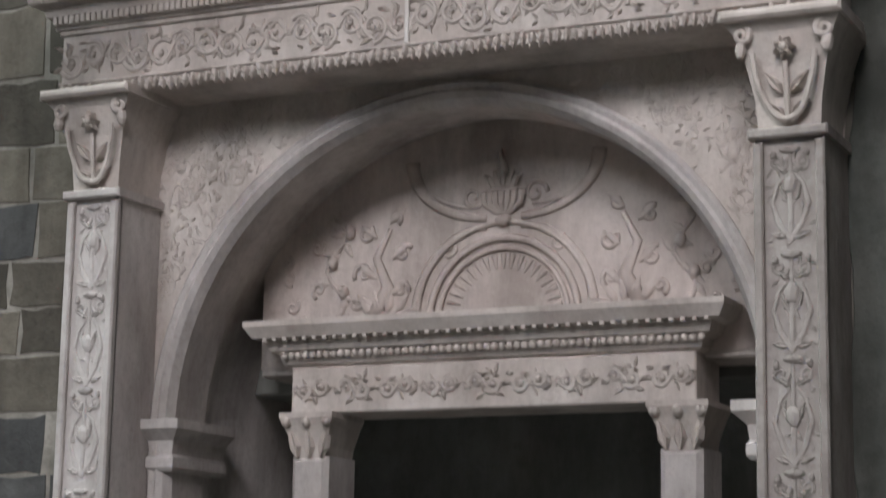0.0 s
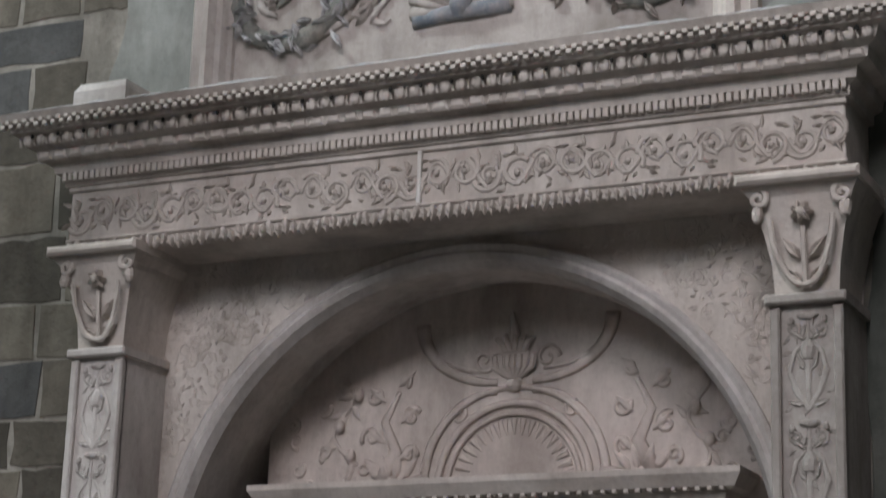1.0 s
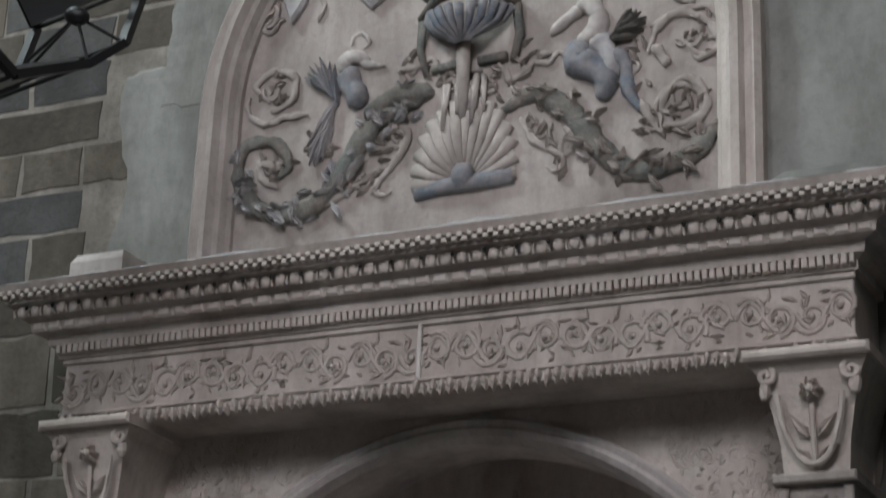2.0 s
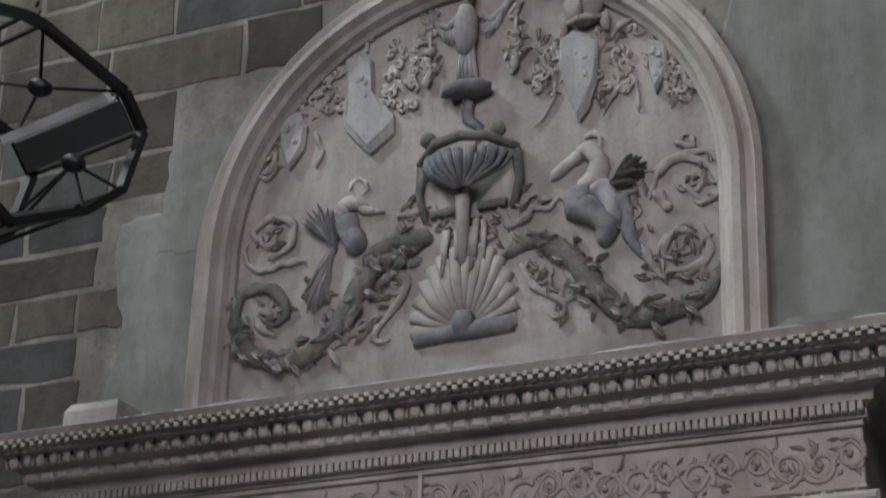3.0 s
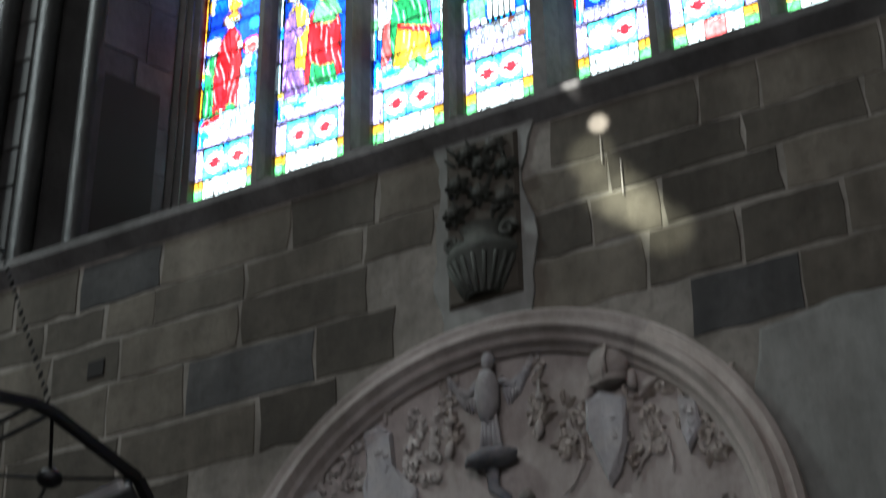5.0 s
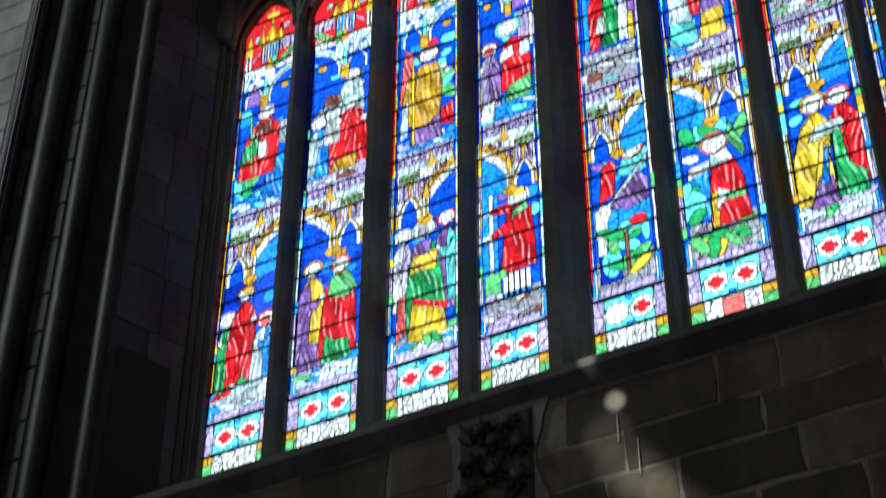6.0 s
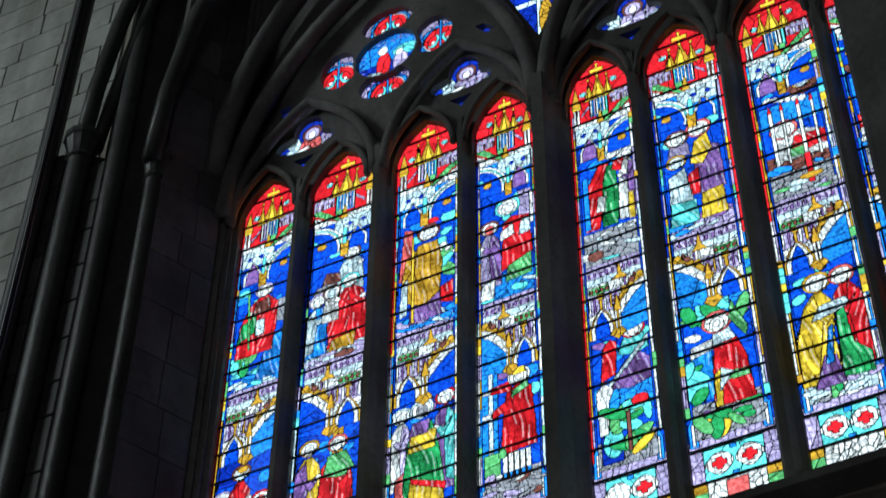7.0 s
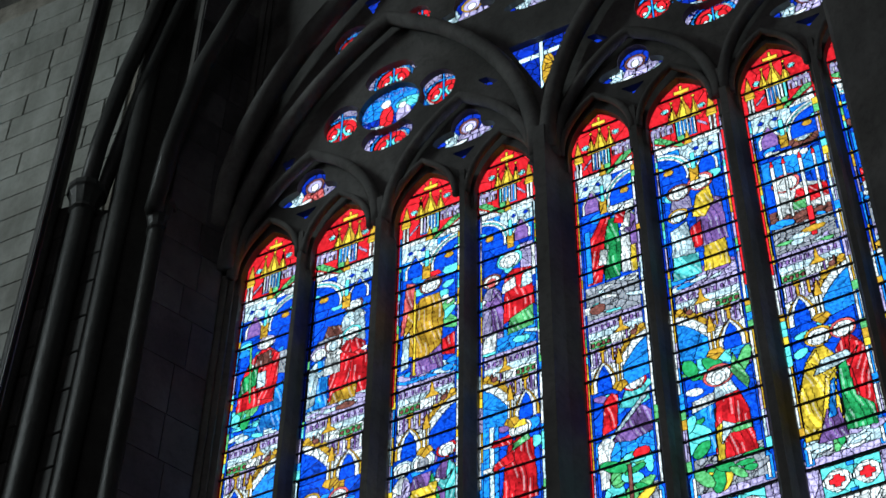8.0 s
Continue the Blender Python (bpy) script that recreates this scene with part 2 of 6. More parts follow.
# the wall that carries doorway, lunette and window: opening for the portal below, for the window above
WX0, WX1, WZ0, WZ1 = -3.0, 3.0, 9.28, 18.6
bm = bmesh.new()
arch_plate(bm, -6.5, 4.5, 0.0, 5.05, -0.10, 2.63, 1.75, WALL_Y + 0.002)
for x0, x1, z0, z1 in ((-14, -6.5, 0, WZ0), (4.5, 12, 0, 21), (-6.5, 4.5, 5.05, WZ0), (WX1, 4.5, WZ0, 21), (WX0, WX1, WZ1, 21)):
    quads(bm, [[(x0, WALL_Y + 0.002, z0), (x0, WALL_Y + 0.002, z1)], [(x1, WALL_Y + 0.002, z0), (x1, WALL_Y + 0.002, z1)]])
    quads(bm, [[(x0, WALL_Y + 0.6, z0), (x0, WALL_Y + 0.6, z1)], [(x1, WALL_Y + 0.6, z0), (x1, WALL_Y + 0.6, z1)]]) if z1 != 5.05 else None
# deeper wall of the bay beside the window, above the string course
quads(bm, [[(-14, 0.46, WZ0), (WX0 - 0.03, 0.46, WZ0)], [(-14, 1.35, WZ0 + 0.05), (WX0 - 0.03, 1.35, WZ0 + 0.05)], [(-14, 1.36, 21), (WX0 - 0.03, 1.36, 21)]])
wall_north = tagged(part("wall_north", bm, MORTAR), "thick church wall of coursed stone with pale mortar", "wall", kind="structure")

# ---- the portal ----
PX = -0.14
portal = thing("portal", (PX, 0, 0), "carved limestone renaissance portal with pilasters, arch and entablature", "portal")


def under(name, bm, material, parent, label="", smooth=False):
    """A part whose mesh is in world places."""
    ob = part(name, bm, material, parent, label, smooth)
    ob.matrix_parent_inverse = Matrix.Translation(parent.matrix_basis.translation).inverted() if parent.parent is None else parent.matrix_parent_inverse.copy()
    if parent.parent is not None:
        ob.matrix_parent_inverse = Matrix.Identity(4)
    return ob


P1 = 0.42
bm = bmesh.new()
block(bm, -2.24, 1.96, 0.0, 0.47, 4.39, 4.75, 0.006)
frieze = under("frieze", bm, CARVED, portal)
bm = bmesh.new()
cornice(bm, -2.24, 1.96, 0.0, 0.47, [(0, 4.75), (0.03, 4.755), (0.03, 4.80), (0.07, 4.82), (0.08, 4.87), (0.14, 4.885), (0.15, 4.93), (0.19, 4.95), (0.21, 5.0), (0.25, 5.01), (0.25, 5.05), (0.29, 5.06), (0.31, 5.10), (0.10, 5.13)])
top_cornice = under("cornice", bm, CARVED, portal)
# spandrel wall and archivolt
bm = bmesh.new()
arch_plate(bm, -2.2, 1.92, 0.0, 4.40, -0.10, 2.63, 1.70, P1)
under("spandrel", bm, CARVED, portal)
bm = bmesh.new()
arch_sweep(bm, -0.10, 2.63, 0.0, [(1.735, P1 + 0.01), (1.735, P1 - 0.03), (1.715, P1 - 0.05), (1.69, P1 - 0.04), (1.67, P1 - 0.05), (1.64, P1 - 0.03), (1.625, P1 - 0.005), (1.61, P1 + 0.02), (1.61, 0.74), (1.66, 0.745), (1.66, 2.0)])
under("archivolt", bm, PALE, portal, smooth=False)
# pilasters
for x0, x1 in ((-2.16, -1.84), (1.60, 1.93)):
    bm = bmesh.new()
    block(bm, x0, x1, 0.03, 0.47, 0.0, 3.85, 0.01)
    under("pilaster", bm, PALE if x0 < 0 else DIM_PALE, portal)
    for a, b, y, z0, z1 in ((x0, x0 + 0.045, 0.0, 0.3, 3.80), (x1 - 0.045, x1, 0.0, 0.3, 3.80), (x0 - 0.02, x1 + 0.02, -0.02, 3.815, 3.86)):
        bm = bmesh.new()
        block(bm, a, b, y, 0.05 if z0 < 1 else 0.47, z0, z1, 0.009)
        under("fillet", bm, PALE if x0 < 0 else DIM_PALE, portal)
    bm = bmesh.new()
    cornice(bm, x0 + 0.02, x1 - 0.02, 0.03, 0.47, [(0, 3.86), (0.01, 4.0), (0.04, 4.15), (0.09, 4.30), (0.12, 4.34), (0.12, 4.39)])
    under("capital", bm, CARVED, portal)

# inner doorcase with its entablature, columns and tympanum
bm = bmesh.new()
cornice(bm, -1.24, 1.06, 0.85, 1.2, [(0, 2.98), (0.03, 3.0), (0.05, 3.05), (0.09, 3.07), (0.11, 3.12), (0.16, 3.13), (0.2, 3.19), (0.2, 3.22)])
inner_cornice = under("inner_cornice", bm, CARVED, portal)
bm = bmesh.new()
block(bm, -1.22, 1.06, 0.82, 1.2, 2.73, 2.98, 0.008)
under("lintel", bm, CARVED, portal)
bm = bmesh.new()
pts = [(x, z) for x, z in arch_points(-0.10, 2.63, 1.68, 2.63, 80) if -1.50 < x < 1.52 and z > 3.05]
pts = [(-1.50, pts[0][1] - 0.05)] + pts + [(1.52, 3.06)]
quads(bm, [[(x, 1.14, z) for x, z in pts], [(x, 0.965, z) for x, z in pts], [(x * 0.996, 0.96, z - 0.006) for x, z in pts]])
quads(bm, [[(x * 0.996, 0.96, 3.0), (x * 0.996, 0.96, z - 0.006)] for x, z in pts])
quads(bm, [[(-1.50, 0.965, 3.0), (-1.50, 0.965, pts[0][1])], [(-1.50, 1.14, 3.0), (-1.50, 1.14, pts[0][1])]])
under("tympanum", bm, TYMPANUM, portal)
for x in (-1.08, 0.99):
    bm = bmesh.new()
    block(bm, x - 0.11, x + 0.11, 0.78, 1.1, 0.0, 2.50, 0.03)
    under("column", bm, PALE, portal)
    bm = bmesh.new()
    cornice(bm, x - 0.09, x + 0.09, 0.80, 1.1, [(0, 2.48), (0.01, 2.55), (0.05, 2.66), (0.07, 2.70), (0.07, 2.73)])
    under("column_capital", bm, CARVED, portal)
# dark room behind the doorcase
for name, box in (("wall_chapel_back", (-1.9, 1.7, 2.6, 2.8, 0, 2.9)), ("wall_chapel_west", (-1.95, -1.80, 1.0, 2.6, 0, 2.9)), ("wall_chapel_east", (1.60, 1.75, 1.0, 2.6, 0, 2.9)), ("ceiling_chapel", (-1.9, 1.7, 1.31, 2.8, 2.9, 4.3))):
    slab(name, *box, PLASTER, "dark stone room behind the doorway", "wall")

# ---- lunette ----
LX, LZ = -0.165, 6.24
lunette = thing("lunette", (LX, WALL_Y, 5.13), "carved and faintly painted lunette panel in a moulded round-arched frame", "lunette")
FRAME = [(1.62, WALL_Y + 0.02), (1.62, 0.36), (1.59, 0.33), (1.54, 0.34), (1.52, 0.30), (1.48, 0.29), (1.45, 0.33), (1.42, 0.34), (1.40, 0.38), (1.38, 0.40), (1.37, 0.47)]
# the right part of the frame has a paler stone than the rest
for a, b, m, t in ((0, 40, WARM, "warm brown moulded stone frame"), (40, 59, CARVED, "paler moulded stone frame")):
    bm = bmesh.new()
    quads(bm, [[(x, y, z) for x, z in arch_points(LX, LZ, r, 5.12, 56)[a:b + 1]] for r, y in FRAME])
    under("frame", bm, m, lunette, t)

bm = bmesh.new()
pts = arch_points(LX, LZ, 1.40, LZ, 40)
quads(bm, [[(x, 0.428, 5.12), (x, 0.428, z)] for x, z in pts])
under("panel", bm, WARM, lunette)

# ---- window ----
window = tagged(new("window_1"), "tall dark stone window of eight lancets with stained glass and tracery", "window", kind="structure")
GY = 1.1
LIGHTS = [-2.655, -2.02, -1.285, -0.61, 0.168, 0.795, 1.52, 2.18]
# mullions: left and right foot, depth of the nose
MULLIONS = [(-2.135, -2.02, 0.15), (-1.44, -1.285, 0.19), (-0.735, -0.61, 0.15), (-0.12, 0.168, 0.28), (0.66, 0.795, 0.15), (1.355, 1.52, 0.19), (2.06, 2.18, 0.15)]


def prism(bm, ring, z0, z1):
    vs = quads(bm, [[(x, y, z0) for x, y in ring], [(x, y, z1) for x, y in ring]], True)
    bm.faces.new(vs[0])
    bm.faces.new(vs[1])


for a, b, d in MULLIONS:
    bm = bmesh.new()
    c, w = (a + b) / 2, b - a
    prism(bm, [(a, GY + 0.02), (a, GY - 0.03), (c - w * 0.30, GY - d * 0.5), (c - w * 0.16, GY - d), (c + w * 0.16, GY - d), (c + w * 0.30, GY - d * 0.5), (b, GY - 0.03), (b, GY + 0.02)], 9.55, 14.3)
    part("mullion", bm, DARK, window)

# glass: painted lights laid out from coloured shapes, with lead between them
TINTS = {
    "deep": (0.004, 0.03, 0.42), "blue": (0.004, 0.075, 0.72), "azure": (0.015, 0.27, 0.92), "red": (0.72, 0.018, 0.028), "rose": (0.72, 0.13, 0.13),
    "white": (0.84, 0.95, 0.98), "ice": (0.60, 0.86, 0.98), "gold": (0.50, 0.29, 0.03), "yellow": (0.80, 0.58, 0.05), "turquoise": (0.12, 0.75, 0.78),
    "green": (0.02, 0.32, 0.10), "leaf": (0.10, 0.45, 0.16), "violet": (0.20, 0.11, 0.36), "lilac": (0.46, 0.42, 0.74), "brown": (0.16, 0.06, 0.05), "grey": (0.30, 0.34, 0.40),
}


class Sheet:
    """A light of glass laid out on a fine lattice; u to the right and v up, in metres from its low left corner."""

    def __init__(self, width, height, cell=0.0082):
        self.nu, self.nv = max(4, round(width / cell)), max(4, round(height / cell))
        self.u, self.v = np.meshgrid((np.arange(self.nu) + 0.5) * width / self.nu, (np.arange(self.nv) + 0.5) * height / self.nv)
        self.width, self.height = width, height
        self.tint = np.zeros((self.nv, self.nu, 3))
        self.shape = np.zeros((self.nv, self.nu), int)
        self.next = 1

    def fill(self, mask, tint, bits=0.0, rng=None):
        """Lay a tint; bits: the usual size of the single panes that it is cut into."""
        self.tint[mask] = TINTS[tint]
        self.shape[mask] = self.next
        self.next += 1
        if bits and mask.any():
            rng = rng or random
            count = max(2, int(mask.sum() * (self.width / self.nu) ** 2 / bits**2))
            us, vs = self.u[mask], self.v[mask]
            pick = [rng.randrange(len(us)) for _ in range(count)]
            far = (us[:, None] - us[pick]) ** 2 + ((vs[:, None] - vs[pick]) * 0.8) ** 2
            near = far.argmin(1)
            self.shape[mask] = self.next + near
            shade = np.array([rng.uniform(0.7, 1.15) for _ in range(count)])
            self.tint[mask] = np.array(TINTS[tint]) * shade[near][:, None]
            self.next += count

    def rect(self, u0, u1, v0, v1, tint, bits=0.0):
        self.fill((self.u > u0) & (self.u < u1) & (self.v > v0) & (self.v < v1), tint, bits)

    def oval(self, cu, cv, ru, rv, tint, turn=0.0, bits=0.0):
        a, b = self.u - cu, self.v - cv
        x, y = a * math.cos(turn) + b * math.sin(turn), b * math.cos(turn) - a * math.sin(turn)
        self.fill((x / ru) ** 2 + (y / rv) ** 2 < 1, tint, bits)

    def poly(self, points, tint, bits=0.0):
        inside = np.zeros(self.u.shape, bool)
        for (x0, y0), (x1, y1) in zip(points, points[1:] + points[:1]):
            if y0 != y1:
                inside ^= ((y0 > self.v) != (y1 > self.v)) & (self.u < (x1 - x0) * (self.v - y0) / (y1 - y0) + x0)
        self.fill(inside, tint, bits)

    def strip(self, v0, v1, x, z, y, parent):
        """The panes between two heights, as one panel of glass and lead."""
        r0, r1 = round(v0 / self.height * self.nv), round(v1 / self.height * self.nv)
        s = self.shape
        lead = np.zeros(s.shape, bool)
        lead[:, :-1] |= s[:, :-1] != s[:, 1:]
        lead[:-1] |= s[:-1] != s[1:]
        lead, tint = lead[r0:r1], self.tint[r0:r1]
        nv, nu = lead.shape
        ii, jj = np.meshgrid(np.arange(nv + 1), np.arange(nu + 1), indexing="ij")
        co = np.stack([x + jj * self.width / self.nu, np.full(ii.shape, float(y)), z + (ii + r0) * self.height / self.nv], -1).reshape(-1, 3)
        q = (ii[:-1, :-1] * (nu + 1) + jj[:-1, :-1]).ravel()
        faces = np.stack([q, q + 1, q + nu + 2, q + nu + 1], 1)
        me = bpy.data.meshes.new("pane")
        me.vertices.add(len(co))
        me.vertices.foreach_set("co", co.ravel())
        me.loops.add(faces.size)
        me.loops.foreach_set("vertex_index", faces.ravel())
        me.polygons.add(len(faces))
        me.polygons.foreach_set("loop_start", np.arange(len(faces)) * 4)
        me.materials.append(GLASS)
        me.materials.append(LEAD)
        me.polygons.foreach_set("material_index", lead.ravel().astype(np.int32))
        me.update(calc_edges=True)
        at = me.attributes.new("tint", "FLOAT_COLOR", "FACE")
        at.data.foreach_set("color", np.concatenate([tint.reshape(-1, 3), np.ones((len(faces), 1))], 1).ravel())
        return part("pane", me, GLASS, parent)


class Brush:
    """Lays shapes on a light of glass: u as a share of its width (turned about for the second light of a pair), v in metres."""

    def __init__(self, sh, flip, rng):
        self.sh, self.flip, self.rng, self.w = sh, flip, rng, sh.width

    def x(self, u):
        return self.w * (1 - u if self.flip else u)

    def rect(self, u0, u1, v0, v1, tint, bits=0.0):
        a, b = sorted((self.x(u0), self.x(u1)))
        self.sh.rect(a, b, v0, v1, tint, bits)

    def oval(self, u, v, ru, rv, tint, turn=0.0, bits=0.0):
        self.sh.oval(self.x(u), v, ru * self.w, rv, tint, -turn if self.flip else turn, bits)

    def poly(self, points, tint, bits=0.0):
        self.sh.poly([(self.x(u), v) for u, v in points], tint, bits)

    def inside(self, points):
        sh = self.sh
        keep = np.zeros(sh.u.shape, bool)
        pts = [(self.x(u), v) for u, v in points]
        for (x0, y0), (x1, y1) in zip(pts, pts[1:] + pts[:1]):
            if y0 != y1:
                keep ^= ((y0 > sh.v) != (y1 > sh.v)) & (sh.u < (x1 - x0) * (sh.v - y0) / (y1 - y0) + x0)
        return keep

    def ink(self, mask, shade):
        """Brown paint on the glass, which darkens its tint."""
        self.sh.tint[mask] *= shade

    def cloth(self, points, tint, slope=0.0, fold=0.042):
        """A draped piece with painted folds."""
        sh, rng = self.sh, self.rng
        keep = self.inside(points)
        if not keep.any():
            return
        sh.fill(keep, tint)
        ph = rng.uniform(0, 6)
        line = (sh.u + slope * sh.v + 0.012 * np.sin(sh.v * 14 + ph)) / fold
        step = np.floor(line).astype(int)
        shade = np.array([rng.uniform(0.5, 1.2) for _ in range(64)])
        sh.tint[keep] *= shade[step[keep] % 64][:, None]
        self.ink(keep & ((line - step) < 0.17) & (np.sin(sh.v * 9 + step * 2.1) > -0.5), 0.25)
        soft = 0.85 + 0.25 * np.sin(sh.v * 21 + sh.u * 17 + ph)
        sh.tint[keep] *= soft[keep][:, None]
        pale = ((line - step > 0.42) & (line - step < 0.68) & (np.sin(sh.v * 13 + step * 1.7 + ph) > 0.1)) * 0.8
        sh.tint[keep] += pale[keep][:, None] * np.array((0.20, 0.24, 0.26))

    def foliage(self, u, v, ru, rv, count, tints, size=0.05):
        rng = self.rng
        for _ in range(count):
            self.oval(u + rng.uniform(-ru, ru), v + rng.uniform(-rv, rv), size * rng.uniform(0.35, 0.6) / self.w, size * rng.uniform(0.8, 1.4), rng.choice(tints), rng.uniform(-1.3, 1.3))

    def rocks(self, v0, v1, tints, u0=0.1, u1=0.9):
        """A stony or watery ground of long flat pieces."""
        rng = self.rng
        self.rect(u0, u1, v0, v1, tints[0], 0.07)
        for _ in range(14):
            self.oval(rng.uniform(u0, u1), rng.uniform(v0, v1), rng.uniform(0.07, 0.16), rng.uniform(0.012, 0.035), rng.choice(tints), rng.uniform(-0.4, 0.4))

    def top(self, u, v, r, ring, pale="white", hair=None):
        """A pale round in a coloured ring."""
        self.oval(u, v + 0.012, r * 1.5 / self.w, r * 1.45, ring)
        self.oval(u, v + 0.006, r * 1.2 / self.w, r * 1.18, "white")
        self.oval(u, v - r * 0.1, r * 0.72 / self.w, r * 0.92, pale)
        sh = self.sh
        e = ((sh.u - self.x(u)) / (r * 0.62)) ** 2 + ((sh.v - v + r * 0.1) / (r * 0.85)) ** 2
        self.ink((e < 0.45) & (e > 0.2), 0.55)
        if hair:
            self.oval(u + 0.02, v + r * 0.75, r * 0.8 / self.w, r * 0.6, hair)

    def draped(self, u, v0, v1, w, robe, mantle, ring, pale="white", lean=0.0, side=1, hair=None):
        """A robe with a mantle over one side, sleeves and a pale round above."""
        h = v1 - v0
        t = u + lean
        self.cloth([(u - w * 0.55, v0), (u - w * 0.5, v0 + h * 0.45), (t - w * 0.40, v0 + h * 0.72), (t - w * 0.12, v0 + h * 0.82), (t + w * 0.14, v0 + h * 0.82),
                    (t + w * 0.42, v0 + h * 0.70), (u + w * 0.5, v0 + h * 0.4), (u + w * 0.56, v0)], robe, 0.1 * side)
        if mantle:
            self.cloth([(u + side * w * 0.05, v0 + h * 0.10), (t - side * w * 0.05, v0 + h * 0.55), (t + side * w * 0.08, v0 + h * 0.80), (t + side * w * 0.46, v0 + h * 0.68), (u + side * w * 0.60, v0 + h * 0.30), (u + side * w * 0.52, v0 + h * 0.04)], mantle, -0.25 * side)
        self.cloth([(t + side * w * 0.30, v0 + h * 0.70), (t - side * w * 0.10, v0 + h * 0.50), (t - side * w * 0.35, v0 + h * 0.58), (t - side * w * 0.35, v0 + h * 0.64), (t - side * w * 0.05, v0 + h * 0.60)], mantle or robe, 0.6)
        self.oval(t - side * w * 0.38, v0 + h * 0.62, 0.045, 0.022, "white")
        self.top(t, v0 + h * 0.90, 0.052, ring, pale, hair)


def foot(b, k):
    """Pale masonry, then two red crosses in pale rounds, under a lilac band."""
    b.rect(0, 1, 0, 0.165, "white", 0.05)
    for u0, u1 in ((0, 0.17), (0.83, 1)):
        b.rect(u0, u1, 0, 0.10, "leaf", 0.06)
        b.rect(u0, u1, 0.10, 0.165, "gold", 0.09)
    b.rect(0, 1, 0.165, 0.43, "lilac", 0.10)
    b.rect(0.16, 0.84, 0.18, 0.42, "turquoise", 0.13)
    for n, c in enumerate((0.33, 0.67)):
        blank = k == 4 and n == 0
        for du, dv in ((0.045, 0), (-0.045, 0), (0, 0.045), (0, -0.045)):
            b.oval(c + du / b.w, 0.30 + dv, 0.046 / b.w, 0.046, "white")
        b.sh.fill((np.abs(b.sh.u - b.x(c)) < 0.075) & (np.abs(b.sh.v - 0.30) < 0.075) & (np.abs(b.sh.u - b.x(c)) + np.abs(b.sh.v - 0.30) < 0.115), "white")
        if not blank:
            cu, cv = np.abs(b.sh.u - b.x(c)), np.abs(b.sh.v - 0.30)
            b.sh.fill((np.minimum(cu, cv) < 0.020) & (np.maximum(cu, cv) < 0.050) | (np.hypot(cu, cv) < 0.034), "red")
    for v in (0.195, 0.405):
        b.rect(0.46, 0.54, v - 0.018, v + 0.018, "azure")
    b.rect(0, 1, 0.43, 0.46, "white", 0.10)
    b.rect(0, 1, 0.455, 0.52, "lilac", 0.10)
    if k == 5:
        b.rect(0.38, 0.62, 0.02, 0.15, "rose")
    for u in (0.08, 0.92):
        b.poly([(u - 0.05, 0.47), (u - 0.05, 0.66), (u, 0.72), (u + 0.05, 0.66), (u + 0.05, 0.47)], "azure")
        b.rect(u - 0.015, u + 0.015, 0.48, 0.66, "white")


def canopy(b):
    """Half of a wide crocketed arch over two lights, with a gable, arcades and a lilac frieze."""
    rng = b.rng
    b.rect(0.1, 0.9, 1.70, 2.37, "white", 0.05)
    # lilac frieze and ledge
    b.rect(0.1, 0.9, 2.24, 2.37, "lilac", 0.06)
    for q in range(9):
        b.rect(0.12 + 0.087 * q, 0.15 + 0.087 * q, 2.255, 2.29, "violet")
    b.rect(0.1, 0.9, 2.17, 2.24, "ice", 0.06)
    b.rect(0.12, 0.42, 2.08, 2.15, "leaf", 0.04)
    for q in range(4):
        b.oval(0.16 + 0.075 * q, 2.115, 0.025, 0.022, "brown")
    # arcades
    b.rect(0.1, 0.62, 1.90, 2.08, "lilac", 0.06)
    for q in range(7):
        u = 0.11 + 0.075 * q
        b.rect(u, u + 0.028, 1.92, 2.07, ("white", "violet", "brown", "white", "gold", "violet", "white")[q])
    for q in range(5):
        u = 0.58 + 0.065 * q
        b.rect(u, u + 0.026, 2.06, 2.19, ("white", "violet", "white", "brown", "white")[q])
    b.poly([(0.47, 2.17), (0.55, 2.22), (0.58, 2.36), (0.62, 2.22), (0.70, 2.17)], "gold")
    # the wide arch: crockets, pale moulding, blue beyond
    arc = [(0.52 + 0.48 * q / 8, 1.70 + 0.36 * math.sin(math.pi / 2 * (0.22 + 0.78 * q / 8))) for q in range(9)]
    b.poly([(u - 0.07, v + 0.10) for u, v in arc] + [(1, 1.95), (0.5, 1.70)], "gold", 0.05)
    for q in (1, 3, 5, 7):
        b.oval(arc[q][0] - 0.07, arc[q][1] + 0.10, 0.05, 0.026, "brown" if q % 4 == 1 else "gold", 0.5)
    b.poly([(u - 0.03, v + 0.055) for u, v in arc] + [(1, 1.90), (0.47, 1.66)], "white", 0.09)
    b.poly([(u + 0.03, v - 0.005) for u, v in arc] + [(1, 1.70), (0.55, 1.64)], rng.choice(("blue", "azure")), 0.16)
    # small gable
    for g, t in ((0.19, "gold"), (0.16, "white"), (0.105, "blue")):
        b.poly([(0.28 - g, 1.66), (0.28 - g, 1.72 + 0.2 * g), (0.28 - g * 0.55, 1.81 + 0.3 * g), (0.28, 1.85 + 0.5 * g), (0.28 + g * 0.55, 1.81 + 0.3 * g), (0.28 + g, 1.72 + 0.2 * g), (0.28 + g, 1.66)], t)
    b.rect(0.26, 0.30, 1.94, 2.04, "gold")
    b.oval(0.28, 2.05, 0.06, 0.028, "gold")
    # pinnacle between
    b.rect(0.47, 0.56, 1.66, 1.88, "white")
    b.rect(0.505, 0.525, 1.66, 1.88, "gold")
    b.poly([(0.46, 1.87), (0.515, 2.04), (0.57, 1.87)], "gold")
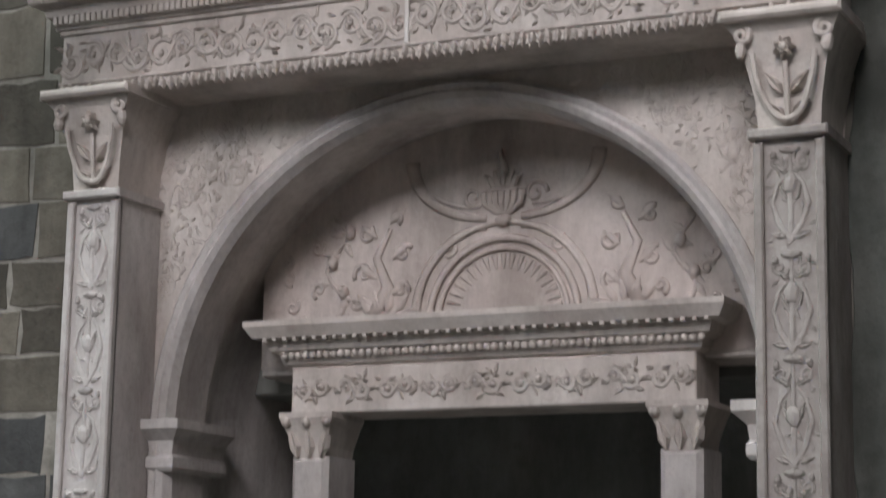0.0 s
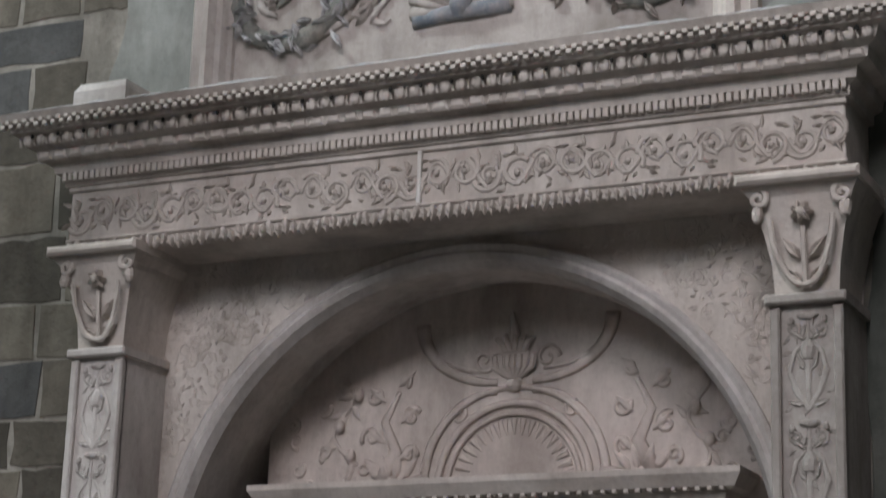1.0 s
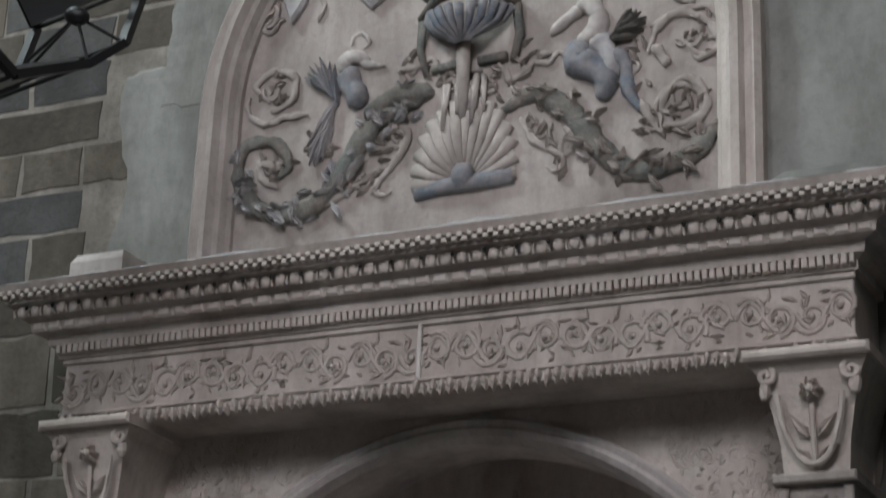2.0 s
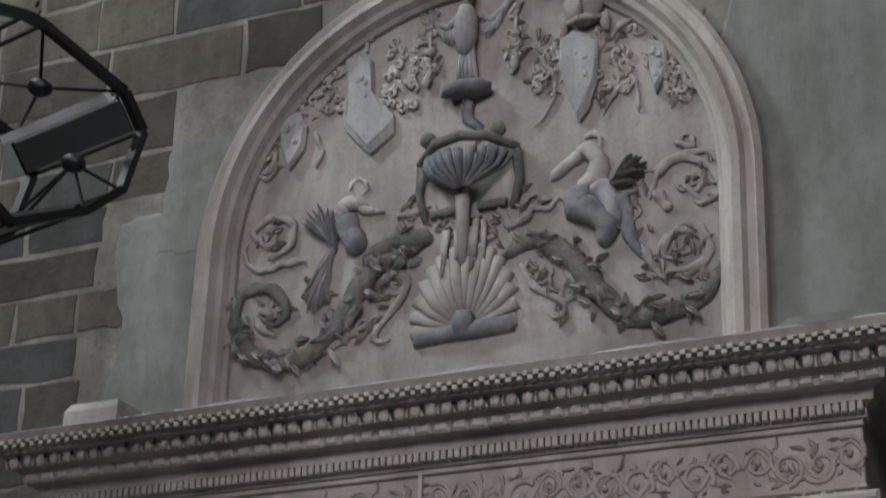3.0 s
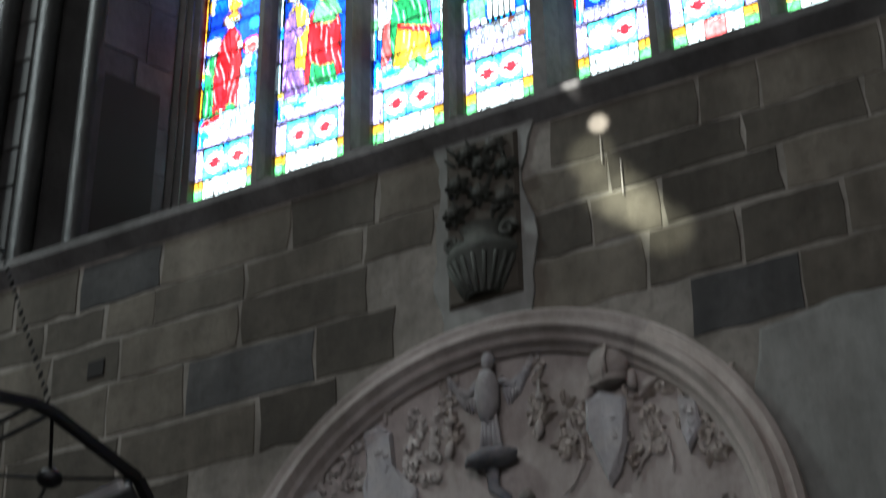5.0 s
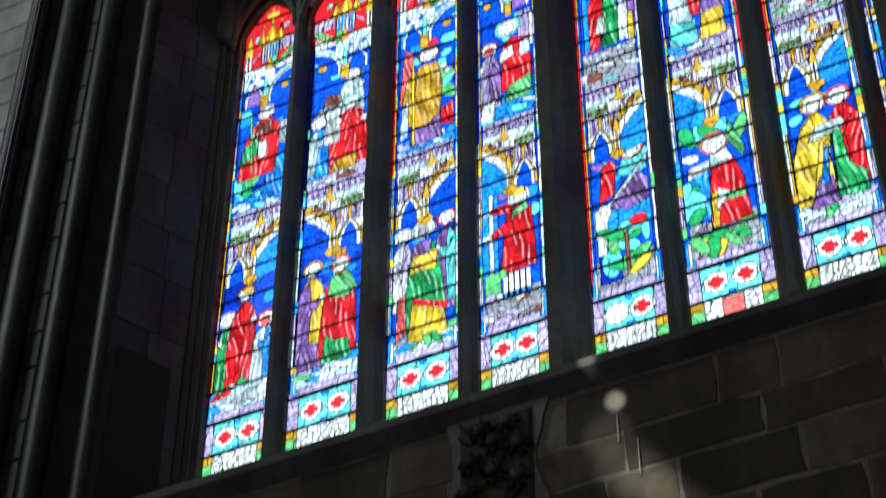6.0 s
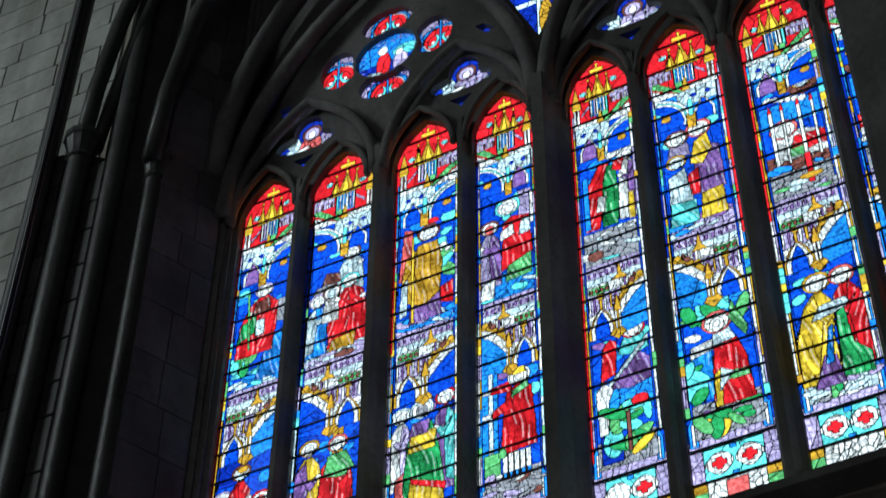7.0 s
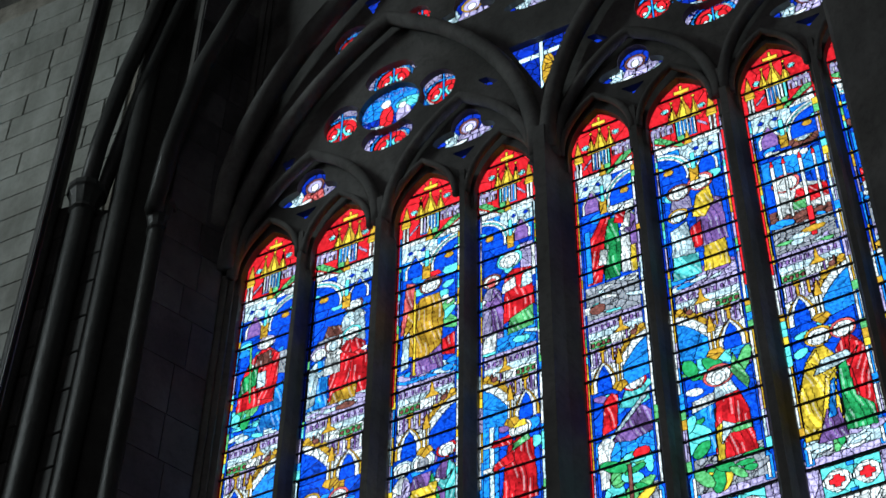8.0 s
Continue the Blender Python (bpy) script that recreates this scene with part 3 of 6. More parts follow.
    b.poly([(0.38, 1.66), (0.50, 1.60), (0.62, 1.66), (0.57, 1.71), (0.43, 1.71)], "gold", 0.05)


def crown(b, k):
    """Pale arches over the upper scene, then golden spires and towers on red."""
    rng = b.rng
    b.rect(0.1, 0.9, 3.50, 3.90, rng.choice(("blue", "azure")), 0.13)
    b.rect(0.08, 0.62, 3.70, 3.88, "ice", 0.08)
    for u in (0.2, 0.40):
        b.poly([(u - 0.05, 3.79), (u, 3.765), (u + 0.05, 3.79), (u, 3.82)], "deep")
    for g, t in ((0.15, "white"), (0.11, rng.choice(("blue", "violet")))):
        b.poly([(0.28 - g, 3.50), (0.28 - g, 3.60), (0.28, 3.68 + g * 0.5), (0.28 + g, 3.60), (0.28 + g, 3.50)], t)
    sh = b.sh
    d = np.hypot((sh.u - b.x(0.98)) / (0.50 * b.w), (sh.v - 3.55) / 0.30)
    for lo, hi, t in ((0.0, 1.03, "white"), (0.0, 0.95, "turquoise"), (0.0, 0.90, "white"), (0.0, 0.83, "blue")):
        sh.fill((d >= lo) & (d < hi) & (sh.v > 3.50) & (sh.v < 3.88), t)
    b.oval(0.80, 3.62, 0.07, 0.03, "gold")
    b.oval(0.92, 3.68, 0.07, 0.025, "turquoise", 0.5)
    b.rect(0.40, 0.52, 3.44, 3.60, "gold", 0.05)
    b.rect(0.43, 0.49, 3.58, 3.76, "turquoise")
    b.rect(0, 1, 3.88, 4.62, "red", 0.2)
    b.rect(0.05, 0.45, 3.88, 3.93, "white", 0.05)
    # slope, battlement and turret
    b.poly([(0.50, 3.87), (0.58, 3.87), (0.97, 4.02), (0.97, 4.08), (0.90, 4.08)], "leaf", 0.04)
    b.poly([(0.58, 3.86), (0.97, 3.86), (0.97, 4.0)], "white", 0.05)
    b.rect(0.66, 0.97, 4.06, 4.18, "lilac", 0.07)
    for q in range(4):
        b.rect(0.68 + 0.075 * q, 0.705 + 0.075 * q, 4.07, 4.13, "white" if q % 2 else "brown")
        b.rect(0.66 + 0.08 * q, 0.705 + 0.08 * q, 4.18, 4.205, "white")
    b.rect(0.07, 0.17, 3.90, 4.14, "white", 0.10)
    b.rect(0.11, 0.13, 3.93, 4.10, "brown")
    b.poly([(0.04, 4.13), (0.12, 4.38), (0.20, 4.13)], "gold")
    b.rect(0.05, 0.19, 4.11, 4.14, "yellow")
    # central group
    b.rect(0.34, 0.64, 3.97, 4.22, "azure", 0.13)
    for q in range(6):
        b.rect(0.35 + 0.05 * q, 0.378 + 0.05 * q, 3.98, 4.22, ("white", "lilac", "white", "ice", "white", "turquoise")[q])
    b.poly([(0.43, 3.88), (0.49, 4.05), (0.55, 3.88)], "gold")
    b.rect(0.53, 0.62, 3.92, 4.0, "leaf")
    for u, t in ((0.49, 4.46), (0.34, 4.42), (0.65, 4.42)):
        g = 0.085 if u != 0.49 else 0.14
        b.poly([(u - g, 4.17), (u - g * 0.25, t - 0.09), (u, t), (u + g * 0.25, t - 0.09), (u + g, 4.17)], "gold")
        b.poly([(u - g * 0.3, 4.18), (u, t - 0.05), (u + g * 0.6, 4.18)], "yellow")
        b.oval(u, t, 0.022, 0.014, "yellow")
    b.rect(0.47, 0.51, 4.42, 4.59, "yellow")
    b.rect(0.38, 0.60, 4.50, 4.535, "yellow")
    for u, v in ((0.24, 4.27), (0.75, 4.34)):
        b.oval(u, v, 0.030 / b.w, 0.030, "ice")
        b.oval(u, v, 0.018 / b.w, 0.018, "turquoise")
    b.poly([(0.19, 4.0), (0.33, 4.09), (0.33, 4.12), (0.19, 4.03)], "lilac")


def lower_scene(b, k):
    rng = b.rng
    b.rect(0.1, 0.9, 0.52, 1.72, "blue", 0.16)
    for _ in range(7):
        b.oval(rng.uniform(0.15, 0.85), rng.uniform(1.4, 1.7), rng.uniform(0.06, 0.13), rng.uniform(0.03, 0.06), rng.choice(("azure", "deep", "turquoise", "violet")), rng.uniform(-0.6, 0.6))
    u_ = (lambda u: 1 - u) if b.flip else (lambda u: u)  # plain shares from the low left corner
    if k == 0:
        b.rocks(0.52, 0.80, ("ice", "white", "grey", "azure"))
        b.rect(0.12, 0.45, 1.45, 1.72, "deep", 0.10)
        b.draped(0.20, 0.72, 1.40, 0.26, "green", "leaf", "lilac")
        b.draped(0.46, 0.74, 1.62, 0.40, "red", "red", "brown", "ice", side=-1, hair="gold")
        b.draped(0.80, 0.66, 1.30, 0.34, "ice", "azure", "red", "rose")
        b.foliage(0.4, 0.72, 0.25, 0.08, 5, ("green", "red", "leaf"))
    elif k == 1:
        b.rocks(0.52, 0.74, ("ice", "azure", "leaf", "white"))
        b.rect(u_(0.55), u_(0.70), 1.35, 1.70, "gold", 0.06)
        b.draped(u_(0.24), 0.66, 1.64, 0.40, "yellow", "violet", "gold", side=1)
        b.cloth([(u_(0.10), 0.64), (u_(0.14), 0.90), (u_(0.36), 0.86), (u_(0.44), 0.64)], "violet", 0.2)
        b.draped(u_(0.62), 0.70, 1.60, 0.46, "red", None, "rose", side=1)
        b.cloth([(u_(0.45), 1.24), (u_(0.50), 1.42), (u_(0.74), 1.44), (u_(0.86), 1.26), (u_(0.70), 1.20)], "leaf", 0.5)
        b.cloth([(u_(0.42), 0.66), (u_(0.46), 0.90), (u_(0.58), 0.84), (u_(0.76), 0.84), (u_(0.82), 0.66)], "green", 0.15)
        b.top(u_(0.62), 1.51, 0.052, "rose", "white")
    elif k == 2:
        b.rocks(0.52, 0.68, ("ice", "azure", "leaf", "grey"))
        b.draped(0.20, 0.90, 1.62, 0.30, "white", "lilac", "ice")
        b.draped(0.80, 0.80, 1.70, 0.34, "violet", "turquoise", "red")
        b.cloth([(0.12, 0.62), (0.14, 1.0), (0.26, 1.05), (0.30, 0.70)], "rose", 0.2)
        b.cloth([(0.28, 0.64), (0.24, 0.95), (0.30, 1.30), (0.42, 1.42), (0.62, 1.44), (0.72, 1.20), (0.80, 0.85), (0.78, 0.66)], "green", 0.25)
        b.cloth([(0.28, 0.60), (0.34, 0.94), (0.52, 0.92), (0.76, 0.86), (0.82, 0.62), (0.55, 0.58)], "yellow", -0.2)
        b.cloth([(0.34, 0.97), (0.36, 0.92), (0.80, 0.80), (0.82, 0.86)], "red", 0.0)
        b.cloth([(0.34, 1.36), (0.30, 1.20), (0.66, 1.20), (0.68, 1.36)], "yellow", 0.4)
        b.cloth([(0.30, 1.34), (0.36, 1.46), (0.60, 1.46), (0.56, 1.34)], "violet", 0.3)
        b.top(0.48, 1.56, 0.060, "ice", "grey")
        b.foliage(0.5, 0.57, 0.2, 0.04, 4, ("leaf", "green"))
    elif k == 3:
        b.rect(u_(0.05), u_(0.30), 0.85, 1.95, "azure", 0.14)
        b.rect(u_(0.17), u_(0.24), 0.80, 1.92, "ice", 0.16)
        b.rect(u_(0.10), u_(0.34), 0.74, 0.95, "leaf", 0.10)
        b.rocks(0.52, 0.76, ("grey", "brown", "lilac", "white"))
        for q in range(5):
            b.rect(u_(0.36 + 0.085 * q), u_(0.425 + 0.085 * q), 0.72, 0.92, "white")
            b.rect(u_(0.37 + 0.085 * q), u_(0.42 + 0.085 * q), 0.72, 0.76, "azure")
        b.cloth([(u_(0.34), 0.92), (u_(0.38), 1.25), (u_(0.44), 1.46), (u_(0.62), 1.52), (u_(0.80), 1.46), (u_(0.84), 1.2), (u_(0.86), 0.94)], "red", 0.12)
        b.cloth([(u_(0.50), 1.46), (u_(0.20), 1.48), (u_(0.20), 1.54), (u_(0.52), 1.56)], "red", 0.5)
        b.cloth([(u_(0.52), 1.30), (u_(0.22), 1.26), (u_(0.22), 1.32), (u_(0.54), 1.42)], "red", 0.5)
        for v in (1.51, 1.29):
            b.oval(u_(0.13), v, 0.08, 0.022, "white")
        b.cloth([(u_(0.50), 1.40), (u_(0.52), 1.46), (u_(0.74), 1.52), (u_(0.76), 1.46)], "leaf", 0.3)
        b.oval(u_(0.36), 0.93, 0.06, 0.04, "leaf")
        b.top(u_(0.62), 1.57, 0.055, "white", "white")
        b.poly([(u_(0.52), 1.60), (u_(0.56), 1.72), (u_(0.66), 1.74), (u_(0.72), 1.60)], "yellow")
    elif k == 4:
        b.rect(0.1, 0.9, 0.52, 0.75, "grey", 0.06)
        b.rect(0.15, 0.45, 0.56, 0.86, "deep", 0.08)
        b.oval(0.32, 0.72, 0.14, 0.12, "turquoise", 0, 0.07)
        b.rect(0.1, 0.9, 0.96, 1.22, "azure", 0.08)
        b.cloth([(0.14, 0.80), (0.12, 1.18), (0.22, 1.24), (0.40, 1.20), (0.30, 1.08), (0.26, 0.80)], "white", 0.1)
        b.foliage(0.55, 0.95, 0.26, 0.13, 11, ("leaf", "green", "turquoise", "leaf"), 0.08)
        b.foliage(0.62, 0.70, 0.22, 0.06, 7, ("yellow", "leaf", "green"), 0.09)
        b.rect(0.52, 0.57, 0.62, 0.95, "brown")
        b.oval(0.72, 1.02, 0.12, 0.05, "red")
        b.cloth([(0.20, 1.26), (0.26, 1.56), (0.36, 1.62), (0.46, 1.58), (0.42, 1.30)], "red", 0.2)
        b.cloth([(0.34, 1.18), (0.50, 1.36), (0.72, 1.46), (0.90, 1.36), (0.90, 1.18), (0.60, 1.14)], "violet", 0.4)
        b.cloth([(0.46, 1.46), (0.56, 1.60), (0.84, 1.60), (0.90, 1.46), (0.70, 1.42)], "turquoise", 0.3)
        b.cloth([(0.30, 1.22), (0.34, 1.20), (0.90, 1.52), (0.90, 1.58)], "ice", 0.9)
        b.top(0.70, 1.65, 0.058, "red", "white")
    elif k == 5:
        b.rect(u_(0.1), u_(0.9), 0.52, 0.76, "grey", 0.07)
        b.rocks(0.60, 0.80, ("grey", "ice", "violet", "green"), 0.1, 0.9)
        b.foliage(u_(0.5), 1.58, 0.34, 0.06, 9, ("leaf", "green", "turquoise"), 0.09)
        b.cloth([(u_(0.14), 0.82), (u_(0.16), 1.24), (u_(0.40), 1.26), (u_(0.42), 0.82)], "azure", 0.1)
        b.foliage(u_(0.16), 0.98, 0.06, 0.14, 6, ("green", "turquoise"), 0.08)
        b.cloth([(u_(0.36), 0.74), (u_(0.40), 1.10), (u_(0.44), 1.26), (u_(0.70), 1.30), (u_(0.80), 1.10), (u_(0.84), 0.74)], "red", 0.1)
        b.cloth([(u_(0.44), 0.94), (u_(0.44), 1.01), (u_(0.80), 1.0), (u_(0.80), 0.93)], "leaf", 0.4)
        b.cloth([(u_(0.38), 0.74), (u_(0.40), 1.02), (u_(0.50), 1.06), (u_(0.46), 0.74)], "yellow", 0.1)
        b.poly([(u_(0.44), 0.86), (u_(0.48), 1.06), (u_(0.62), 1.0)], "ice")
        b.cloth([(u_(0.14), 1.20), (u_(0.16), 1.30), (u_(0.50), 1.34), (u_(0.48), 1.24)], "white", 0.5)
        b.cloth([(u_(0.42), 1.26), (u_(0.44), 1.40), (u_(0.62), 1.42), (u_(0.70), 1.28)], "ice", 0.4)
        b.oval(u_(0.20), 1.38, 0.11, 0.035, "white", 0.3)
        b.top(u_(0.50), 1.45, 0.068, "rose", "white")
        b.cloth([(u_(0.64), 1.46), (u_(0.70), 1.62), (u_(0.86), 1.34), (u_(0.82), 1.26)], "leaf", 0.5)
        b.oval(u_(0.26), 0.69, 0.09, 0.05, "violet")
        b.oval(u_(0.26), 0.69, 0.035, 0.022, "yellow")
        b.foliage(u_(0.45), 0.62, 0.3, 0.06, 8, ("leaf", "green", "yellow"), 0.08)
    else:
        b.rocks(0.52, 0.66, ("ice", "grey", "white", "lilac"))
        b.foliage(0.5, 0.60, 0.12, 0.03, 4, ("green", "leaf"))
        b.rect(0.60, 0.66, 0.9, 1.3, "azure")
        b.draped(0.30, 0.66, 1.58, 0.44, "yellow", "yellow", "gold", lean=0.10, side=-1)
        b.cloth([(0.20, 0.62), (0.36, 0.88), (0.50, 0.86), (0.56, 0.62)], "violet", 0.2)
        b.cloth([(0.36, 0.80), (0.46, 1.10), (0.52, 1.12), (0.46, 0.80)], "azure", 0.1)
        b.draped(0.76, 0.70, 1.60, 0.40, "red", "red", "red", lean=-0.02, side=1)
        b.cloth([(0.54, 0.66), (0.58, 1.20), (0.68, 1.26), (0.72, 0.92), (0.90, 0.80), (0.90, 0.64)], "green", 0.15)
        b.cloth([(0.28, 1.18), (0.40, 1.30), (0.72, 1.32), (0.76, 1.24), (0.50, 1.20)], "ice", 0.7)
        b.top(0.42, 1.50, 0.062, "gold", "white")
        b.top(0.72, 1.50, 0.058, "rose", "white")


def upper_scene(b, k):
    rng = b.rng
    b.rect(0.1, 0.9, 2.37, 3.52, "blue", 0.17)
    for _ in range(6):
        b.oval(rng.uniform(0.15, 0.85), rng.uniform(3.2, 3.5), rng.uniform(0.06, 0.14), rng.uniform(0.03, 0.06), rng.choice(("azure", "deep", "turquoise")), rng.uniform(-0.6, 0.6))
    u_ = (lambda u: 1 - u) if b.flip else (lambda u: u)
    if k == 0:
        b.rocks(2.37, 2.56, ("azure", "ice", "blue", "turquoise"))
        b.foliage(0.3, 2.64, 0.16, 0.06, 8, ("green", "leaf", "turquoise"), 0.07)
        b.cloth([(0.50, 2.42), (0.66, 2.78), (0.90, 2.90), (0.90, 2.42)], "azure", 0.3)
        b.cloth([(0.66, 3.02), (0.70, 3.22), (0.90, 3.22), (0.90, 2.96)], "grey", 0.5)
        b.draped(0.44, 2.70, 3.44, 0.56, "red", "red", "lilac", "white", lean=0.08)
        b.cloth([(0.14, 2.86), (0.20, 3.06), (0.44, 3.14), (0.42, 2.94)], "green", 0.3)
        b.cloth([(0.36, 3.14), (0.40, 3.26), (0.62, 3.28), (0.66, 3.12)], "brown", 0.3)
        b.rect(0.44, 0.58, 2.90, 3.06, "ice", 0.06)
        b.poly([(0.34, 2.76), (0.24, 3.40), (0.28, 3.40), (0.37, 2.76)], "leaf")
    elif k == 1:
        b.rocks(2.37, 2.52, ("ice", "azure", "brown", "lilac"))
        b.cloth([(u_(0.10), 3.06), (u_(0.16), 3.16), (u_(0.56), 3.20), (u_(0.50), 3.02)], "grey", 0.7)
        b.draped(u_(0.66), 3.02, 3.48, 0.36, "ice", None, "brown", "white")
        b.cloth([(u_(0.24), 3.18), (u_(0.30), 3.30), (u_(0.50), 3.26), (u_(0.52), 3.16)], "brown", 0.3)
        b.draped(u_(0.20), 2.44, 3.08, 0.30, "azure", "ice", "lilac")
        b.draped(u_(0.66), 2.48, 3.20, 0.50, "red", "red", "turquoise", side=1)
        b.draped(u_(0.40), 2.76, 3.10, 0.22, "white", None, "brown", "ice")
        b.cloth([(u_(0.40), 2.44), (u_(0.44), 2.56), (u_(0.78), 2.58), (u_(0.76), 2.44)], "gold", 0.3)
    elif k == 2:
        b.rocks(2.37, 2.48, ("azure", "lilac", "ice"))
        b.cloth([(0.10, 2.90), (0.16, 3.46), (0.30, 3.42), (0.26, 2.90)], "rose", 0.1)
        b.cloth([(0.70, 2.56), (0.72, 2.72), (0.90, 2.76), (0.90, 2.52)], "red", 0.2)
        b.foliage(0.78, 2.98, 0.06, 0.14, 7, ("leaf", "turquoise", "white"), 0.08)
        b.cloth([(0.26, 2.42), (0.30, 2.78), (0.68, 2.80), (0.74, 2.44)], "violet", 0.1)
        b.cloth([(0.20, 2.66), (0.24, 3.04), (0.38, 3.24), (0.66, 3.24), (0.74, 2.98), (0.70, 2.68), (0.46, 2.58)], "gold", 0.15)
        b.cloth([(0.14, 2.86), (0.20, 3.12), (0.36, 3.20), (0.34, 3.02)], "gold", 0.5)
        b.cloth([(0.12, 2.52), (0.14, 2.86), (0.24, 2.92), (0.24, 2.54)], "ice", 0.2)
        b.poly([(0.30, 2.44), (0.28, 3.34), (0.31, 3.34), (0.34, 2.44)], "yellow")
        b.oval(0.82, 3.10, 0.06, 0.02, "white", 0.6)
        b.top(0.53, 3.34, 0.062, "brown", "white")
        b.poly([(0.38, 3.44), (0.54, 3.58), (0.70, 3.44)], "red")
    elif k == 3:
        b.rocks(2.37, 2.62, ("azure", "ice", "turquoise", "white"))
        b.rect(u_(0.70), u_(0.90), 3.16, 3.44, "lilac", 0.07)
        b.rect(u_(0.88), u_(0.98), 3.06, 3.40, "white", 0.08)
        b.draped(u_(0.22), 2.52, 3.20, 0.34, "lilac", "violet", "brown", "rose", side=-1)
        b.cloth([(u_(0.40), 2.64), (u_(0.44), 3.14), (u_(0.56), 3.20), (u_(0.86), 3.16), (u_(0.90), 2.76)], "red", 0.15)
        b.cloth([(u_(0.46), 2.52), (u_(0.50), 2.68), (u_(0.88), 2.76), (u_(0.88), 2.54)], "leaf", 0.3)
        b.cloth([(u_(0.38), 2.96), (u_(0.40), 3.06), (u_(0.60), 3.12), (u_(0.62), 3.0)], "white", 0.6)
        b.cloth([(u_(0.68), 2.96), (u_(0.72), 3.10), (u_(0.88), 3.14), (u_(0.88), 2.98)], "ice", 0.4)
        b.cloth([(u_(0.06), 2.40), (u_(0.10), 2.56), (u_(0.30), 2.58), (u_(0.28), 2.40)], "white", 0.3)
        b.top(u_(0.52), 3.30, 0.068, "turquoise", "white")
    elif k == 4:
        b.rocks(2.37, 2.70, ("grey", "ice", "turquoise", "white"))
        b.oval(0.26, 2.46, 0.12, 0.05, "brown")
        b.draped(0.84, 2.74, 3.50, 0.32, "white", "violet", "ice")
        b.cloth([(0.80, 2.72), (0.82, 3.0), (0.90, 3.0), (0.90, 2.72)], "yellow", 0.2)
        b.cloth([(0.14, 2.72), (0.22, 3.20), (0.42, 3.42), (0.56, 3.38), (0.44, 3.0), (0.36, 2.72)], "red", -0.3)
        b.cloth([(0.40, 2.72), (0.44, 3.16), (0.52, 3.36), (0.66, 3.36), (0.68, 3.0), (0.64, 2.72)], "green", 0.1)
        b.cloth([(0.32, 2.90), (0.36, 3.06), (0.48, 3.04), (0.44, 2.88)], "white", 0.4)
        b.cloth([(0.60, 3.30), (0.64, 3.40), (0.80, 3.40), (0.74, 3.26)], "red", 0.4)
        b.top(0.62, 3.48, 0.050, "ice", "white", hair="yellow")
        b.rect(0.14, 0.22, 2.74, 3.30, "azure", 0.10)
    elif k == 5:
        b.rocks(2.37, 2.50, ("lilac", "ice", "azure", "violet"))
        b.cloth([(u_(0.46), 2.72), (u_(0.50), 3.10), (u_(0.66), 3.24), (u_(0.84), 3.16), (u_(0.86), 2.72)], "violet", 0.2)
        b.cloth([(u_(0.44), 3.06), (u_(0.52), 3.28), (u_(0.70), 3.34), (u_(0.74), 3.16), (u_(0.60), 3.02)], "yellow", 0.4)
        b.cloth([(u_(0.50), 2.46), (u_(0.54), 2.72), (u_(0.82), 2.74), (u_(0.84), 2.46)], "yellow", 0.15)
        b.cloth([(u_(0.36), 2.72), (u_(0.40), 2.96), (u_(0.54), 3.0), (u_(0.54), 2.74)], "red", 0.2)
        b.cloth([(u_(0.12), 2.62), (u_(0.14), 2.98), (u_(0.36), 3.04), (u_(0.44), 2.64)], "ice", 0.15)
        b.cloth([(u_(0.10), 2.46), (u_(0.14), 2.70), (u_(0.46), 2.68), (u_(0.48), 2.46)], "turquoise", 0.4)
        b.cloth([(u_(0.16), 3.20), (u_(0.20), 3.30), (u_(0.44), 3.30), (u_(0.46), 3.16)], "lilac", 0.3)
        b.top(u_(0.60), 3.40, 0.064, "rose", "white")
        b.top(u_(0.30), 3.36, 0.060, "brown", "white")
        b.top(u_(0.26), 3.11, 0.052, "gold", "ice")
    else:
        b.rocks(2.37, 2.62, ("grey", "ice", "leaf", "lilac"))
        b.rocks(2.62, 2.80, ("brown", "white", "azure", "brown"))
        b.rect(0.1, 0.9, 3.10, 3.34, "azure", 0.16)
        b.cloth([(0.20, 2.74), (0.26, 3.0), (0.60, 3.02), (0.90, 2.94), (0.90, 2.72)], "white", 0.6)
        b.cloth([(0.40, 2.78), (0.50, 2.96), (0.90, 2.94), (0.90, 2.80)], "red", 0.8)
        b.cloth([(0.36, 2.76), (0.40, 2.84), (0.66, 2.84), (0.62, 2.74)], "leaf", 0.4)
        b.top(0.38, 3.05, 0.068, "rose", "white")
        b.oval(0.72, 3.50, 0.22, 0.13, "brown", 0, 0.07)
        b.top(0.72, 3.50, 0.05, "gold", "ice", hair="gold")
        for q in range(6):
            b.oval(0.24 + 0.09 * q, 3.42 - 0.018 * q, 0.06, 0.03, "white")
        for u in (0.24, 0.40, 0.62, 0.80):
            b.rect(u - 0.02, u + 0.02, 2.70, 3.28, "white")
            b.poly([(u - 0.03, 3.27), (u, 3.36), (u + 0.03, 3.27)], "red")
        b.rect(0.58, 0.66, 2.45, 2.75, "red", 0.06)
        b.oval(0.62, 2.52, 0.16, 0.03, "gold")


